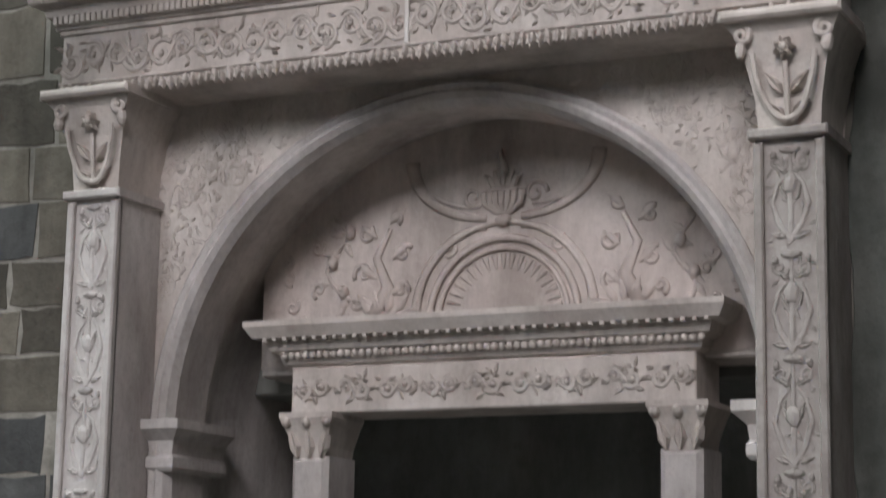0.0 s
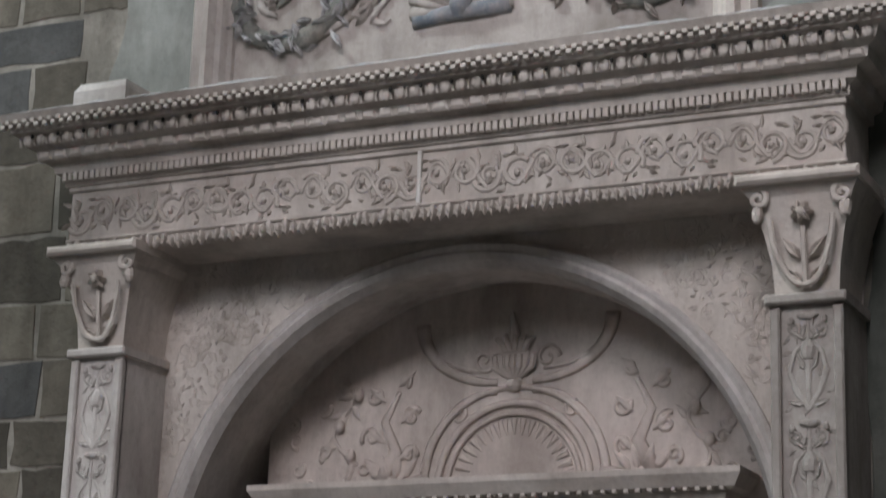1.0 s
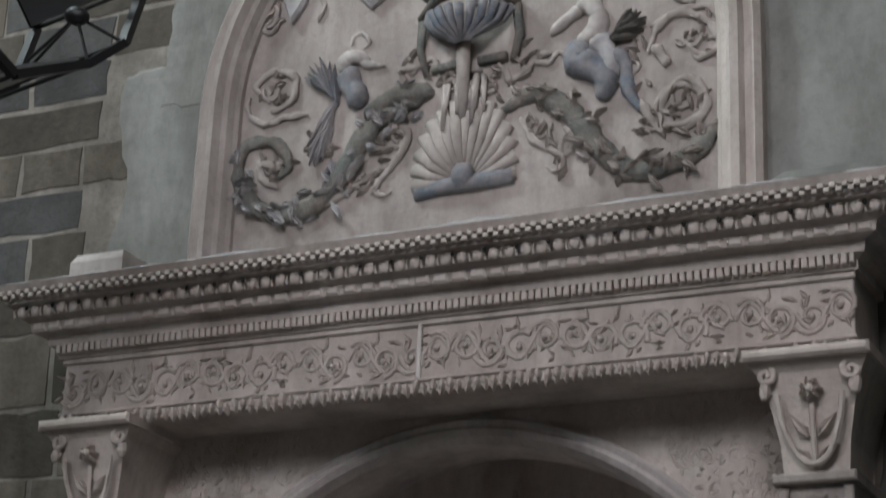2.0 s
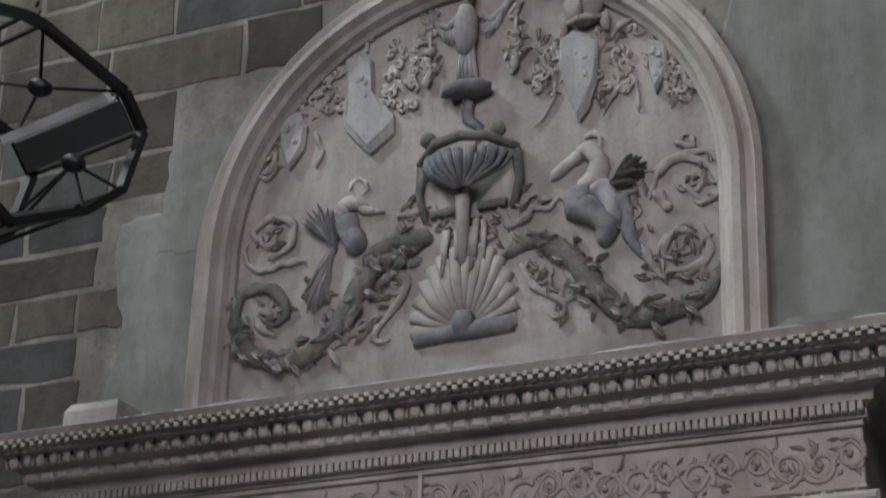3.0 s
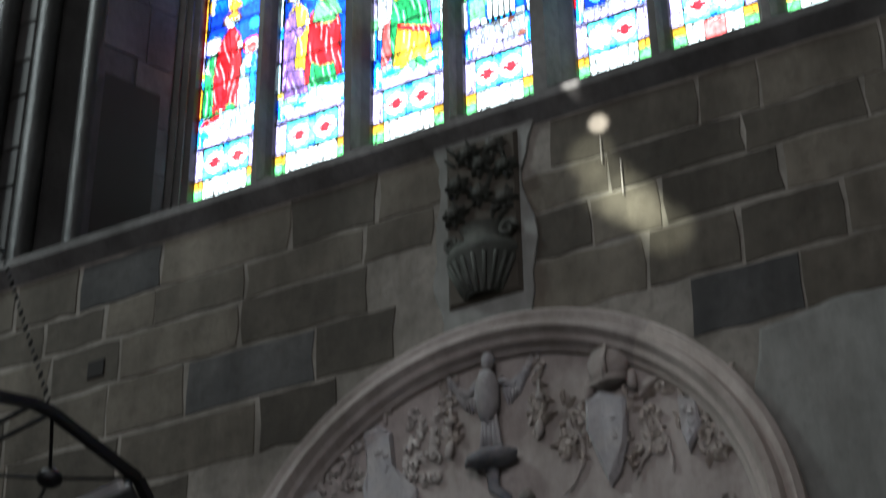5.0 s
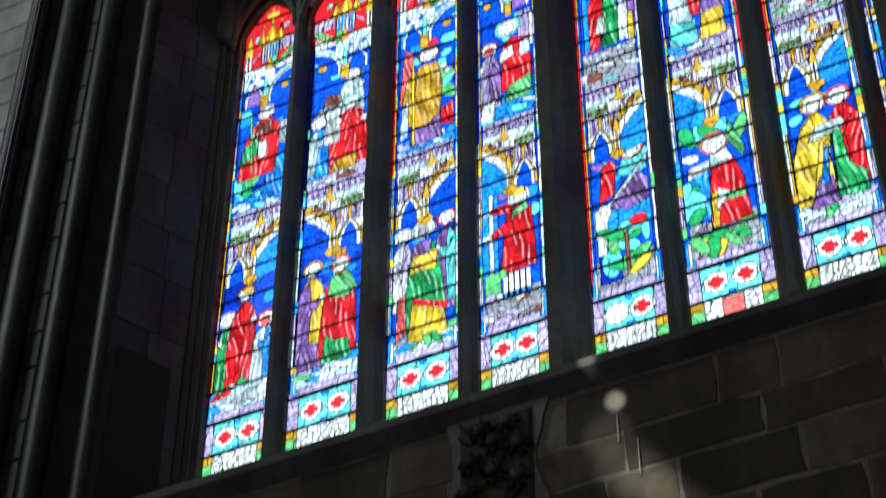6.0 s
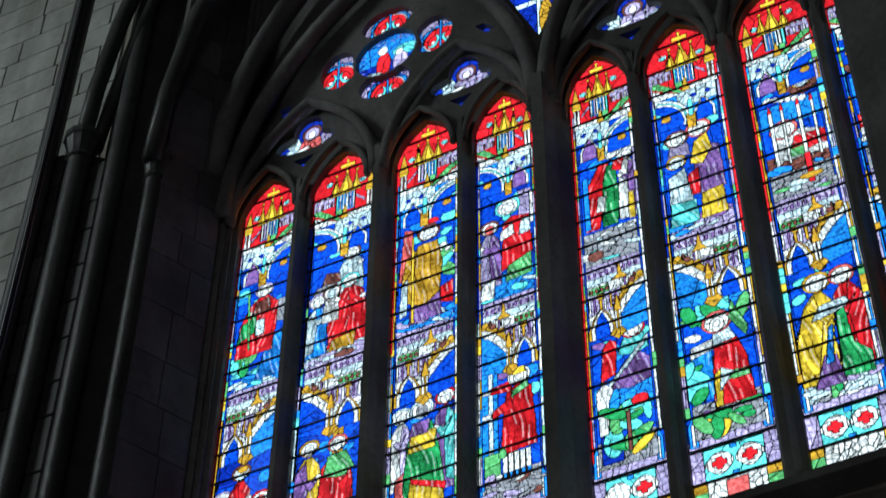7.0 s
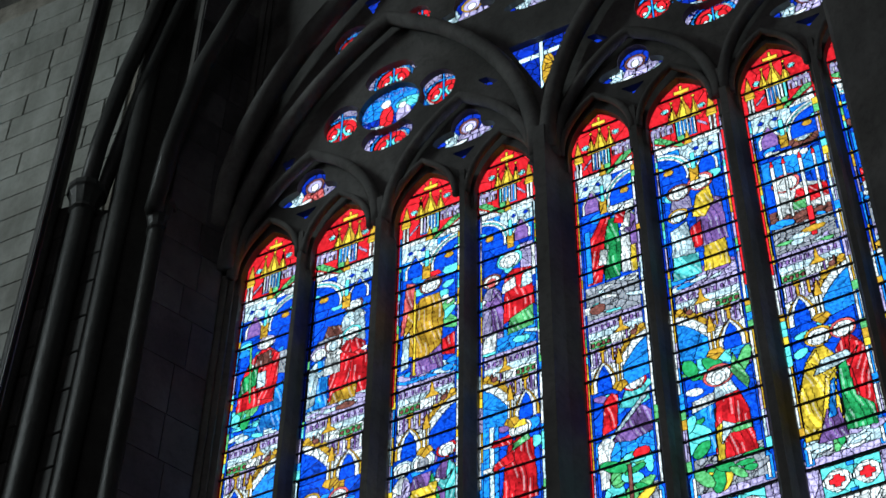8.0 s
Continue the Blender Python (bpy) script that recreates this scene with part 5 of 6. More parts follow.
block(bm, -0.016, 0.012, -0.02, 0.02, -0.026, 0.026, 0.005)
TOOTH = mesh_of("tooth", bm)
row("tooth", TOOTH, 120, -2.27, 1.99, -0.048, 4.80, top_cornice, CARVED, 0, 4)
# worn upper ledge of the cornice, broken along its top
bm = bmesh.new()
rows = []
for k in range(70):
    x = -2.50 + 4.72 * k / 69
    h = 5.145 + 0.028 * noise.noise((x * 2.3, 1, 0)) + 0.018 * noise.noise((x * 9, 4, 0))
    rows.append([(x, -0.30, 5.085), (x, -0.29, 5.10), (x, -0.24, h - 0.01), (x, -0.05, h + 0.02 + 0.03 * noise.noise((x * 5, 8, 0))), (x, 0.47, 5.16)])
quads(bm, rows)
under("ledge", bm, GREY, portal, "broken grey upper ledge")

# small cornice of the doorcase
bm = bmesh.new()
block(bm, -0.012, 0.012, -0.015, 0.02, -0.012, 0.012, 0.003)
SMALL = mesh_of("dentil", bm)
row("dentil", SMALL, 84, -1.34, 1.2, 0.705, 3.125, inner_cornice, CARVED, 0.026, 6)
bm = bmesh.new()
blob(bm, (0, 0, 0), 0.022, 0.02, 0.022, 0, 7, 4)
BEAD = mesh_of("bead", bm)
row("bead", BEAD, 56, -1.27, 1.12, 0.785, 3.045, inner_cornice, CARVED, 0, 7)
LINTEL = [scroll_unit(0.22, 0.15, 500 + k, 1 if k % 2 else -1) for k in range(3)]
for k in range(9):
    lay(LINTEL[k % 3], "scroll", (-1.09 + k * 0.253, 0.818, 2.86), portal, CARVED, 0, 0.9)

# candelabrum panels on the pilasters
def candelabrum(seed, h=0.46):
    r = random.Random(seed)
    bm = bmesh.new()
    tube(bm, [(0, 0, -h / 2), (0, -0.004, 0), (0, 0, h / 2)], 0.012, 0.008)
    for s in (-1, 1):
        z0 = r.uniform(-0.16, -0.08)
        tube(bm, [(0, 0, -h * 0.48), (s * 0.05, -0.004, -h * 0.32), (s * 0.085, -0.004, -h * 0.1), (s * 0.06, -0.004, h * 0.1), (s * 0.02, 0, h * 0.2)], 0.014, 0.008)
        tube(bm, spiral(s * 0.055, h * 0.33, 0.04, 1.2, 3.14 if s > 0 else 0, -0.004, s, 14), 0.011, 0.006)
        leaf(bm, (s * 0.01, 0, -h * 0.1), 0.10, 0.045, math.pi / 2 - s * 0.5, 0.026)
        leaf(bm, (s * 0.01, 0, h * 0.22), 0.09, 0.04, math.pi / 2 - s * 1.0, 0.026)
        leaf(bm, (s * 0.015, 0, -h * 0.45), 0.08, 0.045, math.pi / 2 - s * 1.3, 0.026)
        blob(bm, (s * 0.075, -0.008, h * 0.42), 0.018, 0.018, 0.022)
    blob(bm, (0, -0.006, r.uniform(-0.03, 0.06)), 0.035, 0.026, 0.05)
    blob(bm, (0, -0.006, h * 0.46), 0.05, 0.02, 0.016)
    for _ in range(16):
        leaf(bm, (r.uniform(-0.09, 0.09), 0.002, r.uniform(-h / 2, h / 2)), r.uniform(0.035, 0.07), 0.03, r.uniform(0, 6.28), 0.014)
    for v in bm.verts:
        v.co.y = v.co.y * 0.7
        q = v.co * 22
        v.co += Vector((noise.noise(q), 0.5 * noise.noise(q + Vector((5, 0, 0))), noise.noise(q + Vector((0, 6, 0))))) * 0.009
    return mesh_of("candelabrum", bm)


CAND = [candelabrum(20 + k, (0.46, 0.40, 0.50, 0.44, 0.47)[k]) for k in range(5)]
# copies for the right pilaster, in the stone with shade painted in
CAND_DIM = [me.copy() for me in CAND]
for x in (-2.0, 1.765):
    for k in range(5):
        lay(CAND_DIM[(k * 2 + 3) % 5] if x > 0 else CAND[(k * 2) % 5], "candelabrum", (x, 0.03, 3.56 - 0.49 * k), portal, DIM_PALE if x > 0 else PALE)
# leaves of the capitals
for x0, x1 in ((-2.16, -1.84), (1.60, 1.93)):
    c = (x0 + x1) / 2
    bm = bmesh.new()
    for s in (-1, 1):
        tube(bm, spiral(c + s * 0.19, 4.29, 0.045, 1.4, math.pi / 2, -0.07, s, 16), 0.018, 0.008)
        blob(bm, (c + s * 0.20, -0.05, 4.23), 0.03, 0.03, 0.05)
        leaf(bm, (c + s * 0.02, 0.0, 4.02), 0.13, 0.06, math.pi / 2 - s * 0.7, 0.05)
        leaf(bm, (c + s * 0.02, 0.01, 3.92), 0.10, 0.05, math.pi / 2 - s * 0.9, 0.05)
    tube(bm, [(c + 0.15 * math.sin(2.6 * (q / 20 - 0.5)), -0.012 - 0.05 * (q / 10 - 1) ** 2, 3.90 + 0.30 * (q / 10 - 1) ** 2) for q in range(21)], 0.014, 0.014, 6, 0.8)
    tube(bm, [(c, 0.01, 3.90), (c, -0.01, 4.0), (c, -0.03, 4.16)], 0.014, 0.012)
    for q in range(7):
        leaf(bm, (c, -0.05, 4.22), 0.055, 0.04, 2 * math.pi * q / 7, 0.05)
    blob(bm, (c, -0.07, 4.22), 0.022, 0.025, 0.022)
    for v in bm.verts:
        q = v.co * 16
        v.co += Vector((noise.noise(q), noise.noise(q + Vector((5, 0, 0))), noise.noise(q + Vector((0, 6, 0))))) * 0.008
    under("capital_foliage", bm, CARVED, portal)
    bm = bmesh.new()
    block(bm, x0 - 0.12, x1 + 0.12, -0.14, 0.3, 4.345, 4.395, 0.015)
    under("abacus", bm, CARVED, portal)
for x in (-1.08, 0.99):
    bm = bmesh.new()
    for s in (-1, 0, 1):
        leaf(bm, (x + s * 0.07, 0.78, 2.49), 0.19, 0.08, math.pi / 2 - s * 0.25, 0.04)
        blob(bm, (x + s * 0.12, 0.74, 2.68), 0.03, 0.03, 0.03)
    under("capital_foliage", bm, CARVED, portal)
# imposts where the arch springs
for x in (-1.76, 1.52):
    bm = bmesh.new()
    cornice(bm, x - 0.06, x + 0.08, P1 - 0.04, 0.9, [(0.0, 2.40), (0.015, 2.42), (0.015, 2.47), (0.0, 2.49), (0.01, 2.56), (0.05, 2.60), (0.07, 2.62), (0.07, 2.67), (0.0, 2.68)])
    under("impost", bm, PALE, portal)
# low foliage over the spandrels
for s in (-1, 1):
    bm = bmesh.new()
    r = random.Random(60 + s)
    for k in range(700):
        x, z = -0.10 + s * r.uniform(0.3, 1.75), r.uniform(2.75, 4.37)
        if math.hypot(x + 0.10, z - 2.63) < 1.80 or len(bm.verts) > 20000:
            continue
        if k % 3 == 0:
            tube(bm, spiral(x, z, r.uniform(0.03, 0.07), 1.2, r.uniform(0, 6), P1 + 0.002, r.choice((-1, 1)), 12), 0.009, 0.005, 5, 0.8)
        for _ in range(2):
            leaf(bm, (x + r.uniform(-0.08, 0.08), P1 + 0.004, z + r.uniform(-0.08, 0.08)), r.uniform(0.03, 0.075), r.uniform(0.02, 0.05), r.uniform(0, 6.28), 0.015)
    under("spandrel_foliage", bm, CARVED, portal)

# tympanum: shell niche, garlands and low reliefs
TY = 0.955
cx, cz, R = -0.04, 3.22, 0.37
for k in range(21):
    a = math.pi * k / 20
    bm = bmesh.new()
    tube(bm, [(cx + R * 0.70 * math.cos(a), TY + 0.004, cz + R * 0.70 * math.sin(a)), (cx + R * 0.92 * math.cos(a), TY, cz + R * 0.92 * math.sin(a))], 0.006, 0.020, 5, 0.8)
    under("shell_rib", bm, TYMPANUM, portal)
for r0, w in ((R, 0.016), (R + 0.055, 0.022), (R + 0.14, 0.014)):
    bm = bmesh.new()
    tube(bm, [(cx + r0 * math.cos(math.pi * k / 28), TY - 0.004, cz + r0 * math.sin(math.pi * k / 28)) for k in range(29)], w, w, 6, 0.9)
    under("niche_ring", bm, TYMPANUM, portal, smooth=True)
for s in (-1, 1):
    bm = bmesh.new()
    arc = [math.pi / 2 * k / 12 for k in range(13)]
    tube(bm, [(cx + s * (0.10 + 0.44 * math.sin(a)), TY, 3.76 + 0.33 * (1 - math.cos(a))) for a in arc], 0.02, 0.042, 6, 0.5)
    tube(bm, [(cx + s * (0.16 + 0.36 * math.sin(a)), TY, 3.82 + 0.25 * (1 - math.cos(a))) for a in arc], 0.008, 0.016, 6, 0.5)
    tube(bm, [(cx + s * (0.10 + 0.41 * math.sin(a)), TY, 3.71 - 0.47 * (1 - math.cos(a))) for a in arc], 0.018, 0.03, 6, 0.5)
    tube(bm, spiral(cx + s * 0.18, 3.88, 0.07, 1.2, 0, TY, s, 14), 0.014, 0.008)
    tube(bm, spiral(cx + s * 0.32, 3.60, 0.05, 1.2, 1, TY, s, 14), 0.012, 0.008)
    under("garland", bm, TYMPANUM, portal, smooth=True)
    bm = bmesh.new()
    # low draped relief beside the niche
    x = cx + s * 0.70
    r = random.Random(90 + s)
    # swelling leafy stem with curls, falling to the ledge
    tube(bm, [(x + s * 0.06, TY, 3.26), (x - s * 0.02, TY, 3.42), (x + s * 0.05, TY, 3.58), (x - s * 0.03, TY, 3.74)], 0.050, 0.014, 8, 0.5)
    for k, (du, v, q) in enumerate(((-0.11, 3.60, 0.055), (0.13, 3.50, 0.060), (-0.10, 3.40, 0.050), (0.12, 3.72, 0.050), (-0.06, 3.80, 0.040), (0.17, 3.34, 0.045))):
        tube(bm, spiral(x + s * du, v, q, 1.15, r.uniform(0, 6), TY, s if k % 2 else -s, 14), 0.015, 0.008, 6, 0.8)
        leaf(bm, (x + s * du * 0.4, TY, v - 0.03), 0.13, 0.055, math.pi / 2 - s * math.copysign(0.9, du), 0.03)
    for k in range(4):
        leaf(bm, (x + s * (0.04 * k - 0.06), TY, 3.27), 0.14, 0.06, math.pi / 2 - s * (0.5 * k - 0.7), 0.04)
    tube(bm, [(x - s * 0.22, TY, 3.28), (x - s * 0.05, TY, 3.25), (x + s * 0.10, TY, 3.30)], 0.026, 0.018, 6, 0.9)
    under("low_relief", bm, TYMPANUM, portal, smooth=True)
    bm = bmesh.new()
    r = random.Random(33 + s)
    x = cx + s * 1.0
    path = [(x + 0.06 * math.sin(k * 0.9), TY, 3.24 + 0.055 * k) for k in range(12)]
    tube(bm, path, 0.014, 0.008)
    for k in range(0, 12):
        q = path[k]
        leaf(bm, (q[0], TY, q[2]), 0.10, 0.05, r.uniform(0, 6.28), 0.022)
        if k % 3 == 0:
            blob(bm, (q[0] + 0.03, TY - 0.01, q[2]), 0.03, 0.028, 0.04)
    for k in range(6):
        tube(bm, spiral(cx + s * r.uniform(1.1, 1.32), 3.26 + 0.08 * k, 0.045, 1.1, r.uniform(0, 6), TY, s, 12), 0.012, 0.007)
    under("foliage", bm, TYMPANUM, portal, smooth=True)
bm = bmesh.new()
for k in range(-3, 4):
    tube(bm, [(cx + 0.006 * k, TY, 3.77), (cx + 0.034 * k, TY - 0.035 + 0.004 * abs(k), 3.83), (cx + 0.036 * k, TY - 0.03 + 0.004 * abs(k), 3.89)], 0.012, 0.022, 6, 0.8)
blob(bm, (cx, TY - 0.01, 3.90), 0.13, 0.035, 0.018)
for k in range(-2, 3):
    tube(bm, [(cx + 0.02 * k, TY - 0.005, 3.90), (cx + 0.04 * k, TY - 0.02, 3.97), (cx + 0.055 * k, TY - 0.01, 4.02 - 0.008 * k * k)], 0.022, 0.010, 6, 0.7)
blob(bm, (cx, TY - 0.01, 3.74), 0.05, 0.03, 0.035)
tube(bm, [(cx, TY, 4.0), (cx, TY - 0.03, 4.06), (cx - 0.01, TY - 0.03, 4.12)], 0.026, 0.012)
under("urn", bm, TYMPANUM, portal)
# cracked joint in frieze and arch
bm = bmesh.new()
block(bm, -0.168, -0.146, -0.021, 0.0, 4.46, 4.73, 0.004)
under("mortar_joint", bm, FRESH, portal, "pale filled joint")

bm = bmesh.new()
block(bm, -1.50, 1.55, 0.97, 1.3, 2.96, 3.05, 0.01)
under("side_panel", bm, CARVED, portal)

# ---- blocks on the cornice ----
for x0, x1, z1, d in ((-2.36, -2.02, 5.40, 0.02), (1.56, 2.02, 5.33, 0.06)):
    bm = bmesh.new()
    vs = quads(bm, [[(x0, 0.10, 5.15), (x1, 0.10, 5.15), (x1, 0.43, 5.15), (x0, 0.43, 5.15)], [(x0, 0.10, z1 - 0.05), (x1, 0.10, z1 - 0.05), (x1, 0.43, z1 - 0.05), (x0, 0.43, z1 - 0.05)],
                    [(x0 + d, 0.13, z1), (x1 - d, 0.13, z1), (x1 - d, 0.43, z1), (x0 + d, 0.43, z1)]], True)
    bm.faces.new(vs[0])
    bm.faces.new(vs[-1])
    tagged(part("stone_block", bm, PALE if x0 < 0 else PLASTER), "loose pale stone block lying on the cornice", "stone block", "blocks on the cornice")

# ---- relief in the lunette ----
LY = 0.434


def at(p, d=0.0):
    return (p[0], LY - d, p[1])


def weather(bm, d=0.012, scale=14.0):
    """Worn, lumpy surfaces."""
    for v in bm.verts:
        q = v.co * scale
        v.co += Vector((noise.noise(q), noise.noise(q + Vector((9, 0, 0))), noise.noise(q + Vector((0, 7, 0))))) * d


def carve(name, bm, material, label="", smooth=True):
    weather(bm)
    weather(bm, 0.007, 37.0)
    return under(name, bm, material, lunette, label, smooth)


def stem(points, r0, r1, flat=0.65, k=12):
    """A smooth rounded stem through the points."""
    out = []
    for i in range(len(points) - 1):
        p = [points[max(i - 1, 0)], points[i], points[i + 1], points[min(i + 2, len(points) - 1)]]
        for t in (0, 0.125, 0.25, 0.375, 0.5, 0.625, 0.75, 0.875):
            out.append(tuple(0.5 * (2 * p[1][j] + (p[2][j] - p[0][j]) * t + (2 * p[0][j] - 5 * p[1][j] + 4 * p[2][j] - p[3][j]) * t * t + (3 * p[1][j] - p[0][j] - 3 * p[2][j] + p[3][j]) * t**3) for j in (0, 1)))
    out.append(points[-1])
    bm = bmesh.new()
    m = len(out) - 1
    rings = []
    for i, p in enumerate(out):
        a, b = Vector(at(out[max(i - 1, 0)])), Vector(at(out[min(i + 1, m)]))
        d = (b - a).normalized()
        side = d.cross(Vector((0, 1, 0))).normalized()
        r = (r0 + (r1 - r0) * i / m) * min(1.0, math.sqrt((i + 0.15) / m * 5), math.sqrt((m - i + 0.15) / m * 5))
        r *= 1 + 0.22 * noise.noise((p[0] * 9, p[1] * 9, 3))
        rings.append([Vector(at(p, 0.015)) + side * r * math.cos(2 * math.pi * j / k) + Vector((0, flat * r * math.sin(2 * math.pi * j / k), 0)) for j in range(k)])
    vs = quads(bm, rings, True)
    bm.faces.new(vs[0])
    bm.faces.new(vs[-1])
    return bm


# scaly tails that end in coils
bm = stem([(-0.37, 6.17), (-0.55, 6.12), (-0.71, 6.04), (-0.85, 5.85), (-0.98, 5.67), (-1.20, 5.59), (-1.44, 5.69), (-1.55, 5.90), (-1.49, 6.04), (-1.31, 6.03), (-1.21, 5.88), (-1.29, 5.81)], 0.075, 0.03)
carve("serpent_tail", bm, GREEN)
bm = stem([(0.04, 6.00), (0.22, 6.08), (0.39, 5.97), (0.53, 5.81), (0.66, 5.64), (0.83, 5.56), (1.05, 5.60), (1.20, 5.74), (1.23, 5.84)], 0.07, 0.045)
carve("serpent_tail", bm, GREEN)
for n, (pts, w) in enumerate((([(-0.45, 6.15), (-0.60, 6.12), (-0.76, 6.00), (-0.89, 5.79), (-1.01, 5.64), (-1.21, 5.59), (-1.46, 5.72), (-1.55, 5.92)], 0.10), ([(0.18, 6.07), (0.35, 6.02), (0.50, 5.84), (0.61, 5.67), (0.80, 5.57), (1.01, 5.58), (1.17, 5.70)], 0.09))):
    bm = bmesh.new()
    r = random.Random(400 + n)
    for (xa, za), (xb, zb) in zip(pts, pts[1:]):
        for k in range(9):
            t = r.random()
            leaf(bm, (xa + (xb - xa) * t + r.uniform(-w, w) * 0.8, LY - r.uniform(0.0, 0.06), za + (zb - za) * t + r.uniform(-w, w) * 0.8), r.uniform(0.06, 0.13), r.uniform(0.03, 0.06), r.uniform(0, 6.28), 0.04)
    carve("tail_foliage", bm, WARM if n else GREY, "", False)
for n, cl in enumerate(((-0.75, 5.74), (-0.56, 5.95), (0.27, 5.87), (0.42, 5.75), (-1.33, 5.88), (-1.35, 6.35), (1.03, 5.92), (1.09, 6.26), (-0.27, 6.22), (-0.04, 6.18), (0.76, 6.15), (0.87, 5.83), (-1.03, 6.03), (0.18, 6.26), (-0.50, 6.33))):
    bm = bmesh.new()
    r = random.Random(450 + n)
    for k in range(9):
        leaf(bm, (cl[0] + r.uniform(-0.09, 0.09), LY, cl[1] + r.uniform(-0.10, 0.10)), r.uniform(0.05, 0.11), 0.045, r.uniform(0, 6.28), 0.05)
    tube(bm, spiral(cl[0], cl[1], 0.06, 1.2, r.uniform(0, 6), LY - 0.01, r.choice((-1, 1)), 12), 0.016, 0.009, 6, 1.0)
    carve("acanthus", bm, WARM, "", False)
TENDRILS = [([(-1.30, 5.88), (-1.39, 5.92), (-1.38, 5.83), (-1.27, 5.76)], 0.03), ([(-1.01, 5.61), (-0.88, 5.67), (-0.75, 5.73), (-0.65, 5.80)], 0.025), ([(-1.36, 6.22), (-1.22, 6.29), (-1.23, 6.43), (-1.37, 6.47), (-1.46, 6.39), (-1.36, 6.28)], 0.028),
               ([(-1.11, 6.17), (-1.25, 6.18), (-1.39, 6.16), (-1.50, 6.24), (-1.50, 6.34)], 0.022), ([(0.93, 5.79), (1.09, 5.79), (1.16, 5.89), (1.08, 6.03), (0.96, 5.99), (0.93, 5.88), (1.02, 5.84)], 0.028),
               ([(0.85, 6.20), (0.90, 6.34), (1.02, 6.40), (1.17, 6.32), (1.22, 6.19), (1.11, 6.13), (1.05, 6.24)], 0.028), ([(0.79, 5.96), (0.87, 5.83), (0.93, 5.74)], 0.03), ([(0.98, 6.49), (1.08, 6.45), (1.06, 6.52)], 0.02)]
TENDRILS += [([(-0.60, 6.08), (-0.49, 5.94), (-0.59, 5.79), (-0.68, 5.68), (-0.63, 5.63), (-0.58, 5.65)], 0.024), ([(0.15, 5.95), (0.24, 5.81), (0.39, 5.70), (0.34, 5.63), (0.30, 5.67)], 0.024), ([(0.39, 5.91), (0.44, 5.78), (0.41, 5.72)], 0.022),
               ([(-0.57, 6.34), (-0.47, 6.35), (-0.37, 6.38), (-0.32, 6.24)], 0.026), ([(0.02, 6.31), (0.10, 6.18), (0.24, 6.28), (0.32, 6.30)], 0.024), ([(-1.44, 6.92), (-1.49, 6.79), (-1.39, 6.72), (-1.34, 6.79)], 0.022), ([(-1.12, 6.96), (-1.06, 6.82), (-1.10, 6.73)], 0.018)]
for pts, r in TENDRILS:
    carve("tendril", stem(pts, r, r * 0.55), WARM)
# the two winged creatures: pale necks, blue bodies, feathered wings and tails
def feathers(name, root, tip, spread, count, length, material, width=0.05):
    bm = bmesh.new()
    base = math.atan2(tip[1] - root[1], tip[0] - root[0])
    for q in range(count):
        f = q / (count - 1)
        leaf(bm, (root[0] + (tip[0] - root[0]) * 0.25 * f, LY - 0.035 + 0.012 * (q % 2), root[1] + (tip[1] - root[1]) * 0.25 * f), length * (1 - 0.45 * abs(f - 0.4)), width, base + spread * (f - 0.5), 0.04)
    carve(name, bm, material, "", False)


carve("creature_body", stem([(0.50, 6.33), (0.47, 6.23), (0.55, 6.17), (0.63, 6.08), (0.59, 5.98)], 0.085, 0.06, 0.9), BLUE)
carve("creature_chest", stem([(0.56, 6.34), (0.63, 6.24), (0.67, 6.10)], 0.07, 0.05, 0.8), GREY)
carve("creature_neck", stem([(0.47, 6.32), (0.56, 6.37), (0.58, 6.46), (0.52, 6.53), (0.45, 6.51)], 0.058, 0.050, 0.9), PALE)
carve("creature_beak", stem([(0.48, 6.53), (0.40, 6.47), (0.31, 6.40)], 0.045, 0.016, 0.9), PALE)
carve("creature_tail", stem([(0.62, 6.26), (0.72, 6.16), (0.75, 6.00), (0.84, 5.86)], 0.055, 0.022, 0.7), BLUE)
feathers("creature_wing", (0.62, 6.32), (0.82, 6.40), 1.0, 7, 0.22, GREEN)
carve("creature_body", stem([(-0.90, 6.40), (-0.84, 6.28), (-0.78, 6.17)], 0.075, 0.06, 0.8), BLUE)
carve("creature_neck", stem([(-0.92, 6.40), (-0.89, 6.46), (-0.82, 6.46), (-0.76, 6.43)], 0.050, 0.038, 0.9), PALE)
carve("creature_beak", stem([(-0.80, 6.44), (-0.73, 6.40), (-0.65, 6.39)], 0.030, 0.012, 0.9), PALE)
feathers("creature_wing", (-0.93, 6.20), (-1.08, 6.46), 0.8, 7, 0.30, BLUE)
feathers("creature_tail", (-0.93, 6.22), (-1.07, 5.86), 0.4, 6, 0.36, GREY)
carve("creature_shoulder", stem([(-0.36, 6.17), (-0.50, 6.20), (-0.66, 6.16), (-0.76, 6.08)], 0.07, 0.05, 0.8), GREEN)
carve("crest_ring", stem([(-0.87, 6.54), (-0.86, 6.60), (-0.81, 6.61), (-0.77, 6.56), (-0.80, 6.51)], 0.013, 0.012), PALE)
carve("crest_ring", stem([(0.50, 6.60), (0.54, 6.63), (0.59, 6.60), (0.57, 6.54), (0.52, 6.55)], 0.015, 0.014), PALE)
